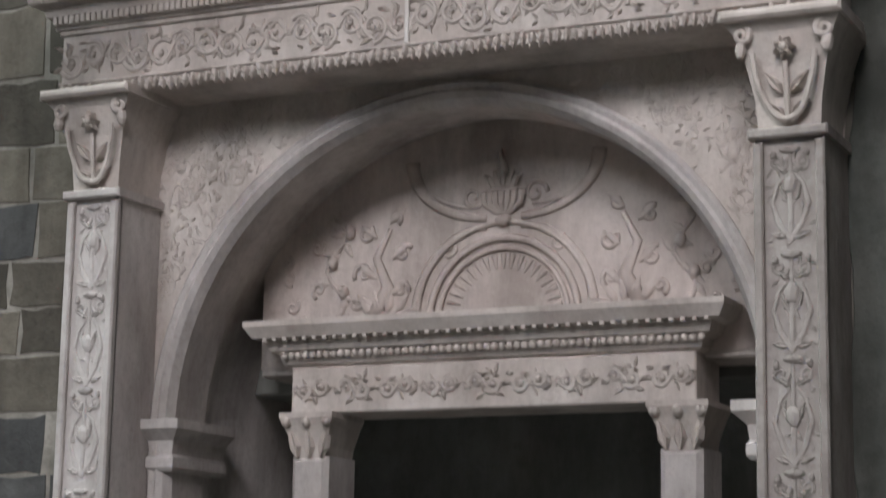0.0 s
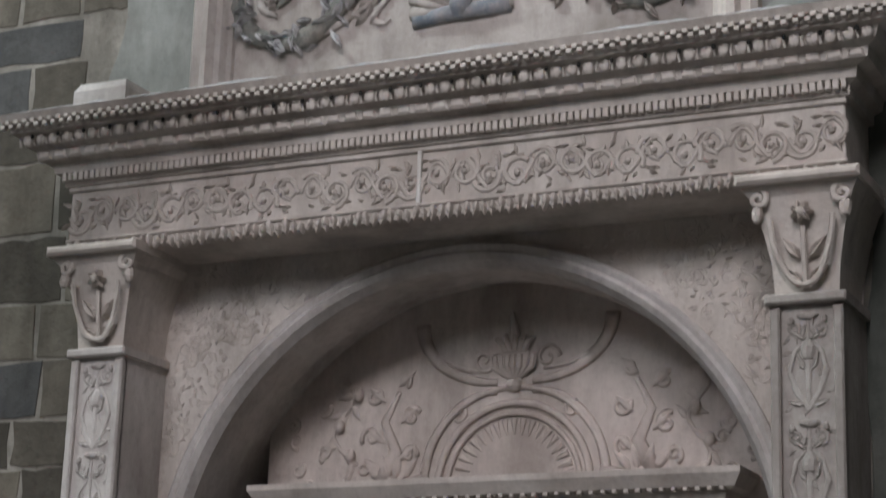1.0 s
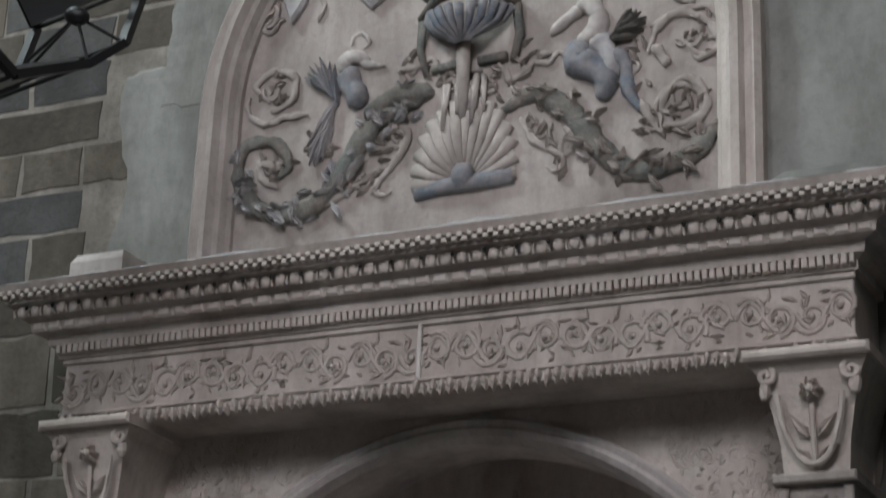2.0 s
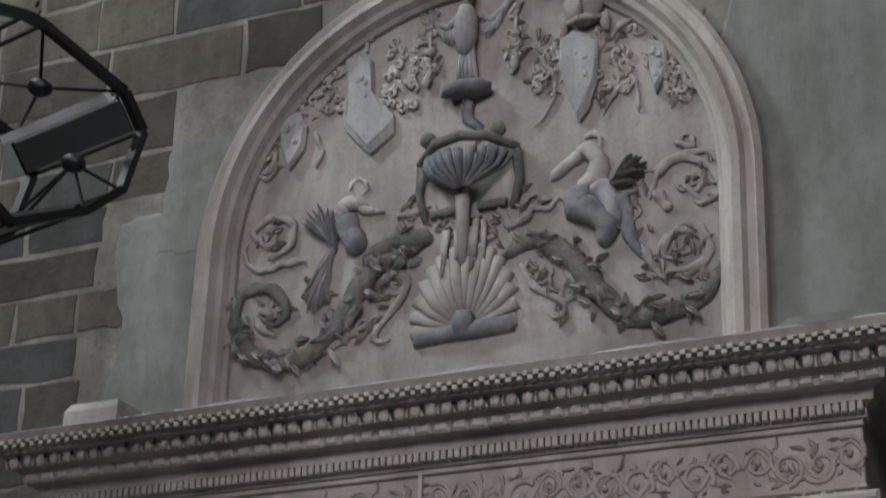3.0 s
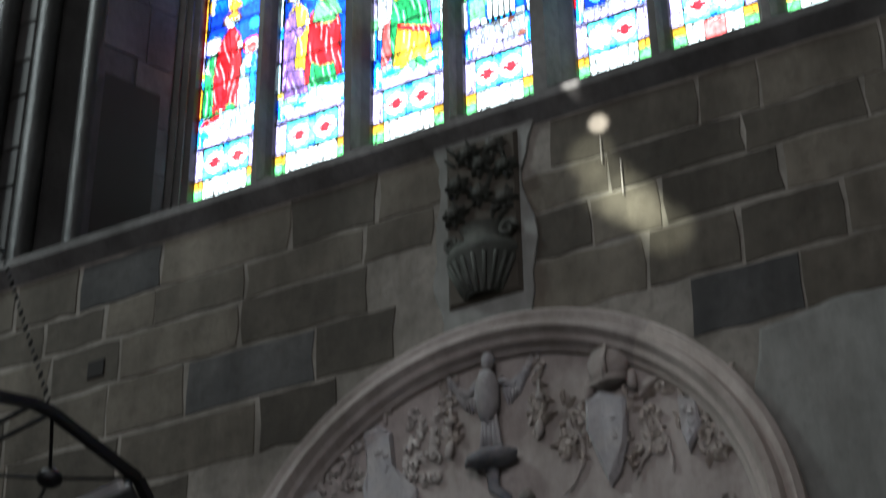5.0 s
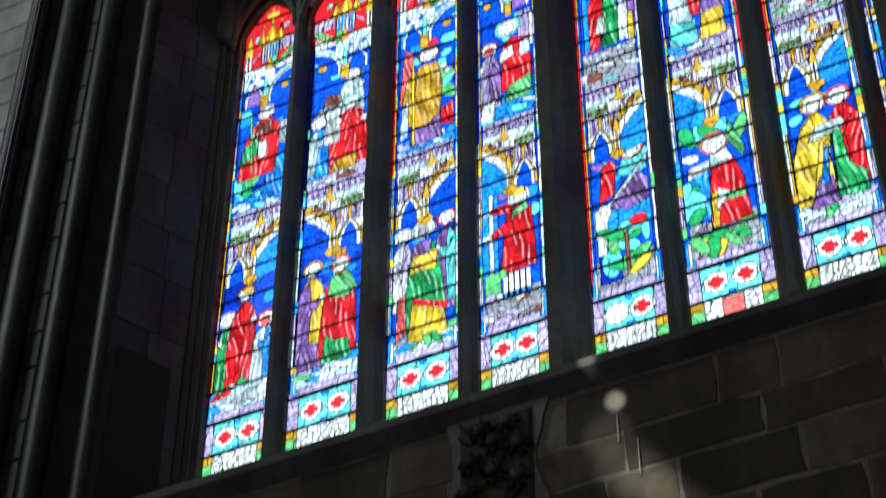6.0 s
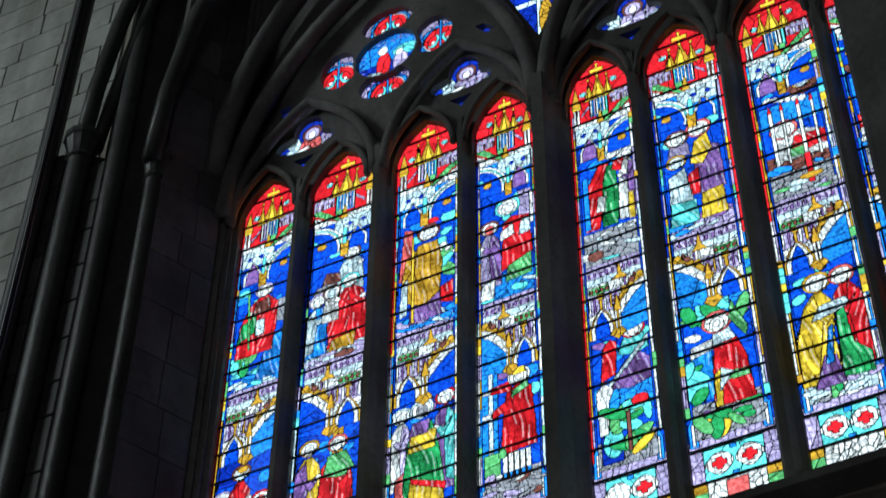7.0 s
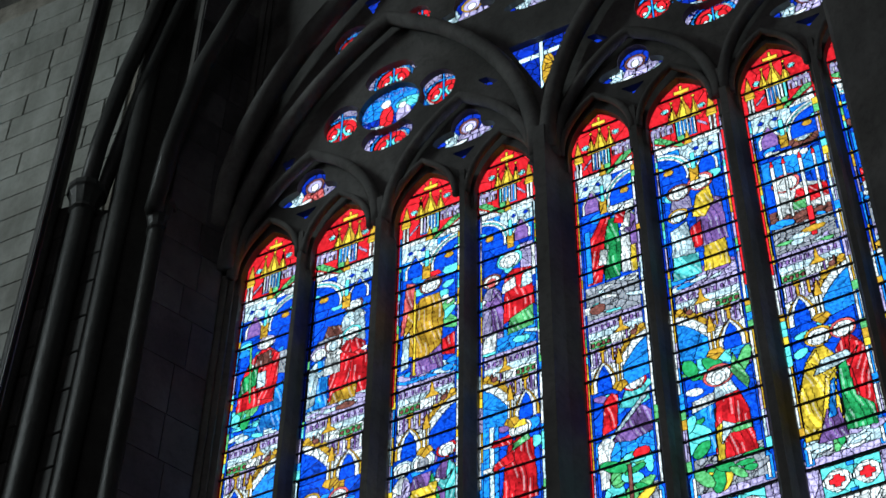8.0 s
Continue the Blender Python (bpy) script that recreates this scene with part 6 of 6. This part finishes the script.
# shoots and rings of the border scrolls
for pts, w in (([(0.86, 6.34), (0.98, 6.40), (1.14, 6.42), (1.22, 6.34)], 0.022), ([(1.05, 6.24), (1.10, 6.16), (1.18, 6.15), (1.23, 6.22), (1.14, 6.24)], 0.020), ([(0.88, 6.24), (0.92, 6.18), (0.96, 6.12)], 0.032),
               ([(0.88, 5.86), (0.93, 5.97), (1.02, 6.00), (1.12, 5.94), (1.12, 5.82), (1.02, 5.75), (0.92, 5.79)], 0.020), ([(0.25, 6.32), (0.22, 6.27), (0.29, 6.25), (0.36, 6.30), (0.40, 6.24)], 0.018),
               ([(1.02, 6.46), (1.03, 6.52), (1.08, 6.51), (1.08, 6.46)], 0.012), ([(0.30, 7.22), (0.26, 7.12), (0.33, 6.98), (0.31, 6.84), (0.20, 6.72)], 0.013), ([(0.62, 7.05), (0.68, 6.98), (0.66, 6.84), (0.60, 6.73)], 0.013),
               ([(0.62, 7.16), (0.70, 7.24), (0.80, 7.28), (0.88, 7.20), (0.96, 7.12)], 0.022), ([(1.00, 7.06), (1.07, 7.00), (1.04, 6.86), (1.13, 6.76)], 0.024), ([(0.71, 7.00), (0.78, 6.86), (0.80, 6.70)], 0.012), ([(-1.46, 6.84), (-1.42, 6.90), (-1.35, 6.84), (-1.40, 6.76), (-1.47, 6.80)], 0.018)):
    carve("shoot", stem(pts, w, w * 0.7), WARM)
# hanging tassels and a small cross
for x, z0, z1 in ((-0.42, 7.60, 7.10), (0.10, 7.62, 7.09)):
    bm = bmesh.new()
    tube(bm, [(x, LY - 0.01, z0), (x + 0.006, LY - 0.02, (z0 + z1) / 2), (x, LY - 0.02, z1 + 0.06)], 0.009, 0.009)
    for z in (z0 - 0.14, z0 - 0.30):
        blob(bm, (x, LY - 0.03, z), 0.022, 0.02, 0.022)
    blob(bm, (x, LY - 0.03, z1 + 0.04), 0.026, 0.022, 0.05)
    carve("tassel", bm, PALE)
bm = bmesh.new()
block(bm, -0.82, -0.80, LY - 0.03, LY, 7.40, 7.53, 0.004)
block(bm, -0.85, -0.77, LY - 0.031, LY, 7.465, 7.485, 0.004)
under("cross", bm, WARM, lunette)
# fountain bowl with ribs, its stem and drips
c = (-0.15, 6.56)
bm = bmesh.new()
for k in range(11):
    a = math.pi * (0.06 + 0.88 * k / 10)
    tube(bm, [(c[0] + 0.03 * math.cos(a), LY - 0.12, c[1] - 0.16), (c[0] + 0.20 * math.cos(a), LY - 0.14 * math.sin(a) - 0.02, c[1] - 0.04), (c[0] + 0.25 * math.cos(a), LY - 0.16 * math.sin(a) - 0.02, c[1] + 0.04)], 0.014, 0.03, 6, 1.0)
carve("bowl", bm, BLUE, "faded blue ribbed fountain bowl")
bm = bmesh.new()
tube(bm, [(c[0] - 0.28, LY - 0.03, c[1] + 0.06), (c[0] - 0.15, LY - 0.15, c[1] + 0.10), (c[0], LY - 0.18, c[1] + 0.11), (c[0] + 0.15, LY - 0.15, c[1] + 0.10), (c[0] + 0.28, LY - 0.03, c[1] + 0.06)], 0.032, 0.032, 8, 1.0)
for s in (-1, 1):
    blob(bm, (c[0] + s * 0.20, LY - 0.12, c[1] + 0.14), 0.05, 0.05, 0.045)
    tube(bm, [(c[0] + s * 0.27, LY - 0.04, c[1] + 0.05), (c[0] + s * 0.29, LY - 0.03, c[1] - 0.12), (c[0] + s * 0.25, LY - 0.02, c[1] - 0.28)], 0.03, 0.02)
    block(bm, min(c[0] + s * 0.05, c[0] + s * 0.22), max(c[0] + s * 0.05, c[0] + s * 0.22), LY - 0.05, LY, c[1] - 0.27, c[1] - 0.22, 0.008)
carve("bowl_rim", bm, GREEN)
bm = bmesh.new()
tube(bm, [(c[0] - 0.02, LY - 0.06, c[1] - 0.14), (c[0] - 0.02, LY - 0.05, c[1] - 0.36), (c[0] - 0.02, LY - 0.03, c[1] - 0.56)], 0.04, 0.03)
for k in range(10):
    x = c[0] + rr.uniform(-0.13, 0.10)
    tube(bm, [(x, LY - 0.03, c[1] - rr.uniform(0.3, 0.4)), (x + rr.uniform(-0.02, 0.02), LY - 0.04, c[1] - rr.uniform(0.48, 0.62))], 0.022, 0.014)
carve("bowl_stem", bm, WARM)
# fan shell over a blue foot
c = (-0.16, 5.63)
for k in range(15):
    a = math.pi * (0.02 + 0.96 * k / 14)
    d = 0.34 + 0.05 * math.sin(a)
    bm = bmesh.new()
    tube(bm, [(c[0] + 0.05 * math.cos(a), LY - 0.01, c[1] + 0.02), (c[0] + d * 0.6 * math.cos(a), LY - 0.025, c[1] + 0.72 * d * math.sin(a)), (c[0] + d * 0.85 * math.cos(a), LY - 0.01, c[1] + 1.25 * d * math.sin(a))], 0.014, 0.045, 6, 0.6)
    carve("shell_rib", bm, WARM)
bm = bmesh.new()
tube(bm, [(c[0] - 0.28, LY - 0.01, c[1] - 0.02), (c[0] - 0.1, LY - 0.02, c[1]), (c[0] + 0.1, LY - 0.02, c[1]), (c[0] + 0.28, LY - 0.01, c[1] + 0.01)], 0.045, 0.045, 8, 0.8)
blob(bm, (c[0], LY - 0.03, c[1] + 0.04), 0.07, 0.05, 0.08)
carve("shell_foot", bm, BLUE)
# the upright bird on a dish
c = (-0.18, 7.39)
bm = bmesh.new()
blob(bm, (c[0], LY - 0.06, c[1]), 0.075, 0.07, 0.17)
blob(bm, (c[0] + 0.01, LY - 0.07, c[1] + 0.20), 0.035, 0.04, 0.06)
carve("eagle", bm, GREY)
bm = bmesh.new()
for s in (-1, 1):
    tube(bm, [(c[0] + s * 0.06, LY - 0.03, c[1] + 0.10), (c[0] + s * 0.13, LY - 0.03, c[1] + 0.05), (c[0] + s * 0.20, LY - 0.03, c[1] + 0.10), (c[0] + s * 0.25, LY - 0.02, c[1] + 0.20)], 0.026, 0.014)
    for k in range(8):
        f = k / 7
        leaf(bm, (c[0] + s * (0.08 + 0.17 * f), LY - 0.015, c[1] + 0.07 - 0.05 * math.sin(math.pi * f) + 0.11 * f), 0.13 - 0.05 * f, 0.03, -math.pi / 2 + s * (0.15 - 0.5 * f), 0.04)
for k in range(-2, 3):
    tube(bm, [(c[0] + 0.018 * k, LY - 0.05, c[1] - 0.10), (c[0] + 0.026 * k, LY - 0.03, c[1] - 0.34)], 0.014, 0.016)
carve("plumage", bm, GREY)
bm = bmesh.new()
blob(bm, (c[0] + 0.01, LY - 0.06, c[1] - 0.38), 0.16, 0.09, 0.05)
tube(bm, [(c[0], LY - 0.03, c[1] - 0.40), (c[0] + 0.01, LY - 0.03, c[1] - 0.54), (c[0] + 0.08, LY - 0.01, c[1] - 0.60), (c[0] + 0.06, LY - 0.01, c[1] - 0.74)], 0.045, 0.014)
carve("dish", bm, BLUE)


def shield(points, d=0.05):
    bm = bmesh.new()
    mx, mz = sum(p[0] for p in points) / len(points), sum(p[1] for p in points) / len(points)
    vs = quads(bm, [[(x, LY, z) for x, z in points], [(x, LY - d * 0.6, z) for x, z in points], [(mx + (x - mx) * 0.8, LY - d, mz + (z - mz) * 0.85) for x, z in points]], True)
    bm.faces.new(vs[-1])
    return bm


for pts in ([(-0.94, 7.37), (-0.86, 7.41), (-0.76, 7.33), (-0.75, 7.13), (-0.62, 6.96), (-0.61, 6.85), (-0.75, 6.75), (-0.92, 6.94), (-0.94, 7.05), (-0.91, 7.16)], [(0.36, 7.24), (0.44, 7.26), (0.58, 7.19), (0.57, 6.94), (0.52, 6.78), (0.47, 6.71), (0.41, 6.87), (0.36, 7.05)],
            [(-1.34, 7.06), (-1.23, 7.11), (-1.16, 7.00), (-1.17, 6.86), (-1.25, 6.74), (-1.31, 6.88)], [(0.85, 7.12), (0.95, 7.08), (0.96, 6.92), (0.89, 6.79), (0.85, 6.91)]):
    bm = shield(pts)
    for k in range(4):
        p = pts[k % len(pts)]
        mx, mz = sum(q[0] for q in pts) / len(pts), sum(q[1] for q in pts) / len(pts)
        blob(bm, (mx + (p[0] - mx) * 0.35, LY - 0.046, mz + (p[1] - mz) * 0.4), 0.022, 0.012, 0.026)
    carve("shield", bm, GREY, "pale grey weathered shield", False)
# tasselled leaf clusters round the shields
for n, (cl, ru, rv) in enumerate((((-1.09, 7.22), 0.16, 0.20), ((-0.57, 7.21), 0.12, 0.22), ((0.28, 7.07), 0.09, 0.20), ((0.67, 7.01), 0.10, 0.20), ((1.00, 7.11), 0.16, 0.12), ((-1.40, 6.91), 0.06, 0.12), ((1.04, 6.86), 0.07, 0.12), ((-0.41, 7.37), 0.03, 0.22), ((0.09, 7.32), 0.03, 0.22))):
    bm = bmesh.new()
    r = random.Random(200 + n)
    for k in range(int(26 + 700 * ru * rv)):
        x, z = cl[0] + r.uniform(-ru, ru), cl[1] + r.uniform(-rv, rv)
        if (k % 3) if n > 1 else not k % 3:
            leaf(bm, (x, LY, z), r.uniform(0.05, 0.09), 0.045, r.uniform(0, 6.28), 0.045)
        else:
            tube(bm, spiral(x, z, 0.03, 0.9, r.uniform(0, 6), LY - 0.02, r.choice((-1, 1)), 8), 0.013, 0.008, 5, 1.0)
    carve("foliage", bm, PALE if n < 2 else CARVED, "", n < 2)
bm = bmesh.new()
c = (0.50, 7.40)
blob(bm, (c[0], LY - 0.03, c[1]), 0.115, 0.07, 0.13, 0.1, 14, 8)
tube(bm, [(c[0], LY - 0.10, c[1] - 0.11), (c[0], LY - 0.115, c[1]), (c[0] + 0.01, LY - 0.07, c[1] + 0.12)], 0.014, 0.012, 6, 1.0)
tube(bm, [(c[0] - 0.12, LY - 0.03, c[1] - 0.10), (c[0], LY - 0.10, c[1] - 0.11), (c[0] + 0.12, LY - 0.03, c[1] - 0.10)], 0.018, 0.018, 6, 1.0)
blob(bm, (c[0] + 0.01, LY - 0.05, c[1] + 0.14), 0.02, 0.025, 0.025)
for s in (-1, 1):
    blob(bm, (c[0] + s * 0.12, LY - 0.03, c[1] - 0.12), 0.03, 0.03, 0.06)
carve("mitre", bm, WARM)

# ---- bracket of carved flowers below the sill ----
bracket = thing("flower_corbel", (-0.2, WALL_Y, 8.05), "carved stone relief of a flower basket under the window sill", "relief")
bm = bmesh.new()
block(bm, -0.42, 0.03, WALL_Y - 0.045, WALL_Y + 0.02, 8.02, 9.13, 0.02)
under("back_slab", bm, ASHLAR, bracket)
bm = bmesh.new()
quads(bm, [[(-0.2 + r * math.cos(math.pi + math.pi * k / 12), WALL_Y - 0.03 + r * 0.7 * math.sin(math.pi + math.pi * k / 12), z) for k in range(13)] for r, z in ((0.10, 8.04), (0.16, 8.14), (0.20, 8.27), (0.22, 8.29), (0.21, 8.34), (0.12, 8.37), (0.11, 8.47), (0.14, 8.5))])
for k in range(9):
    a = math.pi + math.pi * (k + 0.5) / 9
    tube(bm, [(-0.2 + 0.11 * math.cos(a), WALL_Y - 0.04 + 0.077 * math.sin(a), 8.05), (-0.2 + 0.20 * math.cos(a), WALL_Y - 0.04 + 0.14 * math.sin(a), 8.25)], 0.012, 0.014, 5, 1.0)
under("basket", bm, DAMP, bracket, smooth=True)
r = random.Random(77)
for s in (-1, 1):
    bm = bmesh.new()
    tube(bm, spiral(-0.2 + s * 0.17, 8.42, 0.055, 1.4, 0, WALL_Y - 0.08, s, 16), 0.02, 0.01, 6, 1.0)
    under("handle", bm, DAMP, bracket, smooth=True)
for x, z in ((-0.36, 8.62), (-0.2, 8.72), (-0.05, 8.64), (-0.34, 8.82), (-0.19, 8.92), (-0.04, 8.86), (-0.27, 9.02), (-0.11, 9.03)):
    bm = bmesh.new()
    for k in range(8):
        leaf(bm, (x, WALL_Y - 0.05, z), 0.085, 0.06, 2 * math.pi * k / 8 + r.uniform(-0.2, 0.2), 0.045)
    blob(bm, (x, WALL_Y - 0.09, z), 0.035, 0.03, 0.035)
    under("flower", bm, DAMP, bracket)
bm = bmesh.new()
for k in range(14):
    leaf(bm, (r.uniform(-0.38, -0.02), WALL_Y - 0.045, r.uniform(8.5, 9.05)), 0.12, 0.04, r.uniform(0.6, 2.5), 0.04)
under("foliage", bm, DAMP, bracket)

# ---- piers and shafts beside the window ----
def shaft(bm, x, y, r, z0, z1, k=12):
    quads(bm, [[(x + r * math.cos(2 * math.pi * i / k), y + r * math.sin(2 * math.pi * i / k), z) for i in range(k)] for z in (z0, z1)], True)


pier = tagged(new("pier_west"), "dark compound stone pier with slender shafts", "pier", kind="structure")
bm = bmesh.new()
prism(bm, [(x - 0.50, y + 0.62) for x, y in ((-4.05, 0.72), (-4.05, 0.25), (-4.0, -0.02), (-3.9, -0.10), (-3.65, -0.05), (-3.40, 0.12), (-3.2, 0.22), (-3.1, 0.33), (-2.56, 0.33), (-2.56, 0.72))], 9.28, 15.3)
prism(bm, [(-4.0, 1.34), (-4.0, 0.86), (-3.9, 0.74), (-3.7, 0.84), (-3.6, 0.95), (-3.06, 0.95), (-3.06, 1.34)], 15.3, 21)
part("pier_core", bm, NEAR_BLACK, pier)
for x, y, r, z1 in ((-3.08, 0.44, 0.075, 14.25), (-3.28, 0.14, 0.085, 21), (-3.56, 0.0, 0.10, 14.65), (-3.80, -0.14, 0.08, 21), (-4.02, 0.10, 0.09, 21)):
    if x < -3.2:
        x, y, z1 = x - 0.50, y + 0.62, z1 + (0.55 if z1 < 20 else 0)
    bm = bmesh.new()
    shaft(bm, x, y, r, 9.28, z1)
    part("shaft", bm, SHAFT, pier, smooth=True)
    if z1 < 20:
        bm = bmesh.new()
        vs = quads(bm, [[(x + q * math.cos(2 * math.pi * i / 12), y + q * math.sin(2 * math.pi * i / 12), z) for i in range(12)] for q, z in ((r, z1 - 0.02), (r * 1.25, z1), (r * 1.1, z1 + 0.05), (r * 1.5, z1 + 0.22), (r * 1.7, z1 + 0.24), (r * 1.7, z1 + 0.3))], True)
        bm.faces.new(vs[-1])
        part("shaft_capital", bm, SHAFT, pier)
# drums of the pier: courses of dressed stone
r = random.Random(8)
for x0, x1, y in ((-4.02, -3.83, 0.68), (-4.28, -4.16, 0.54)):
    z = 9.32
    while z < 15:
        h = r.uniform(0.3, 0.55)
        bm = bmesh.new()
        block(bm, x0, x1, y, y + 0.2, z + 0.006, z + h - 0.006, 0.01)
        part("stone", bm, NEAR_BLACK, pier)
        z += h
for pts, w in (([(-3.56, -0.02, 14.9), (-3.53, -0.02, 15.6), (-3.42, -0.02, 16.5), (-3.18, -0.02, 17.7), (-2.7, -0.02, 19.0), (-1.8, -0.02, 20.3)], 0.075), ([(-3.50, 0.10, 14.9), (-3.42, 0.10, 15.6), (-3.28, 0.10, 16.5), (-3.02, 0.10, 17.7), (-2.5, 0.10, 19.0), (-1.6, 0.10, 20.3)], 0.06),
               ([(-3.07, 0.34, 14.4), (-3.02, 0.34, 15.2), (-2.85, 0.34, 16.2), (-2.45, 0.34, 17.3), (-1.7, 0.34, 18.4), (-0.7, 0.34, 19.1), (0, 0.34, 19.3)], 0.08)):
    bm = bmesh.new()
    if pts[0][0] < -3.2:
        pts = [(x - 0.50, y + 0.62, z + 0.55) for x, y, z in pts]
    tube(bm, pts, w, w, 8, 1.0)
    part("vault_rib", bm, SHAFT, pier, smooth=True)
# pale reveal of the window; a black sheet on it paints a passage door's darkness
bm = bmesh.new()
quads(bm, [[(-3.01, 0.42, 9.28), (-3.01, 0.42, 17.6)], [(-2.765, 0.93, 9.28), (-2.765, 0.93, 17.6)]])
part("reveal", bm, REVEAL, window)
r = random.Random(51)
z = 9.32
while z < 17.5:
    h = r.uniform(0.34, 0.52)
    m = r.uniform(0.35, 0.7)
    for t0, t1 in ((0.02, m - 0.006), (m + 0.006, 0.98)):
        if z < 10.75 and t1 < 0.9:
            continue
        bm = bmesh.new()
        ends = [(-3.01 + 0.245 * t, 0.42 + 0.51 * t) for t in (t0, t1)]
        ring = [(ends[0][0], ends[0][1]), (ends[0][0] + 0.012, ends[0][1] - 0.006), (ends[1][0] + 0.012, ends[1][1] - 0.006), (ends[1][0], ends[1][1])]
        prism(bm, ring, z + 0.004, z + h - 0.004)
        part("stone", bm, REVEAL, window)
    z += h


bm = bmesh.new()
for z0, z1 in ((9.3, 10.72),):
    quads(bm, [[(-2.985, 0.445, z0), (-2.985, 0.445, z1)], [(-2.80, 0.835, z0), (-2.80, 0.835, z1)]])
for v in bm.verts:
    v.co.x += 0.012
part("passage_door", bm, VOID, window, "black sheet in place of a narrow passage opening")
bm = bmesh.new()
prism(bm, [(2.44, 0.6), (2.44, -0.19), (2.47, -0.24), (2.9, -0.45), (3.6, -0.45), (3.9, 0.6)], 0.0, 21)
tagged(part("pier_east", bm, DARK), "dark compound stone pier", "pier", kind="structure")
# upper wall of the next bay
r = random.Random(15)
z = 13.6
while z < 20.5:
    x = -9.5 + r.uniform(0, 0.4)
    while x < -4.6:
        w = r.uniform(0.5, 0.9)
        bm = bmesh.new()
        block(bm, x + 0.008, min(x + w, -4.5) - 0.008, 1.33, 1.37, z + 0.008, z + 0.342, 0.005)
        part("stone", bm, PLASTER, wall_north)
        x += w
    z += 0.35
bm = bmesh.new()
shaft(bm, -3.13, -0.75, 0.03, 7.5, 21.0, 8)
tagged(part("hanging_rod", bm, IRON), "thin black iron rod hanging from the vault", "rod")

# ---- lantern ----
lantern = thing("lantern", (-1.9, -1.5, 5.4), "black iron drum-shaped lantern with steel reflectors hanging on chains", "lantern")
AX, HO, O = Vector((-0.97, 0.243, 0)), Vector((0.243, 0.97, 0)), Vector((-1.1, -1.2, 0))
EDGE_SZ = [(-0.66, 6.435), (-0.145, 6.316), (-0.01, 6.163), (-0.103, 5.817), (-0.30, 5.63), (-0.70, 5.42), (-1.10, 5.63), (-1.30, 5.82), (-1.39, 6.16), (-1.26, 6.316), (-0.76, 6.435)]


def corner_at(k, d):
    s, z = EDGE_SZ[k % len(EDGE_SZ)]
    q = O + HO * s + AX * d
    return Vector((q.x, q.y, z))


def bar(a, b, r, name, material=IRON, k=6):
    bm = bmesh.new()
    d = (b - a).normalized()
    side = d.cross(Vector((0, 0, 1)) if abs(d.z) < 0.9 else Vector((1, 0, 0))).normalized()
    up = d.cross(side)
    vs = quads(bm, [[c + (side * math.cos(2 * math.pi * (j + 0.5) / k) + up * math.sin(2 * math.pi * (j + 0.5) / k)) * r for j in range(k)] for c in (a, b)], True)
    bm.faces.new(vs[0])
    bm.faces.new(vs[1])
    return under(name, bm, material, lantern)


n = len(EDGE_SZ)
for d in (0.0, 0.80):
    for k in range(n):
        bar(corner_at(k, d), corner_at(k + 1, d), 0.030, "rim_bar", k=4)
for k in range(n):
    bar(corner_at(k, 0), corner_at(k, 0.80), 0.012, "cross_bar")


def panel(k, name, material, t0=0.06, t1=0.94, inset=0.03):
    a, b = corner_at(k, 0.02), corner_at(k + 1, 0.02)
    c, d = corner_at(k + 1, 0.78), corner_at(k, 0.78)
    m = O + HO * -0.7
    inw = (Vector((m.x, m.y, 5.9)) - (a + b) / 2)
    inw -= AX * inw.dot(AX)
    inw = inw.normalized() * inset
    bm = bmesh.new()
    ring = [a + (b - a) * t0, a + (b - a) * t1, d + (c - d) * t1, d + (c - d) * t0]
    vs = quads(bm, [[q + inw for q in ring], [q + inw * 1.5 for q in ring]], True)
    bm.faces.new(vs[0])
    bm.faces.new(vs[1])
    under(name, bm, material, lantern, "brushed steel reflector panel")


for k in (1, 4, 6, 8):
    panel(k, "reflector", STEEL)
bar(corner_at(1, 0.03) + Vector((0, -0.02, -0.035)), corner_at(1, 0.77) + Vector((0, -0.02, -0.035)), 0.016, "tube", WHITE)
panel(1, "white_strip", WHITE, -0.06, 0.16, 0.075)
for k, s, z, d in ((0, -0.52, 6.22, 0.15), (3, -0.30, 5.91, 0.12), (5, -0.9, 5.8, 0.30)):
    q = O + HO * s + AX * d
    c = Vector((q.x, q.y, z))
    bm = bmesh.new()
    blob(bm, c, 0.068, 0.05, 0.046, 0.3, 14, 8)
    under("lamp_head", bm, IRON, lantern, smooth=True)
    for e, d in ((k, 0), (k + 1, 0), (k, 0.8), (k + 1, 0.8)):
        bar(c, corner_at(e, d), 0.009, "strut")
# chains
apex = Vector((-2.75, -1.15, 9.2))
r = random.Random(3)
for a, d in ((corner_at(0, 0.0), 0), (corner_at(10, 0.8), 1)):
    m = 46
    for i in range(m):
        c = a + (apex - a) * (i + 0.5) / m
        bm = bmesh.new()
        blob(bm, c, 0.007, 0.007 if i % 2 else 0.012, 0.020, 0.45, 6, 3)
        under("chain_link", bm, IRON, lantern)
bar(apex, Vector((apex.x, apex.y, 21.0)), 0.008, "hanger")
# thin wires on the wall
for x, z0, z1 in ((0.53, 8.72, 8.90), (0.64, 8.47, 8.70)):
    bm = bmesh.new()
    shaft(bm, x, WALL_Y - 0.02, 0.004, z0, z1, 6)
    part("wire", bm, PALE, wall_north, "short thin pale wire")
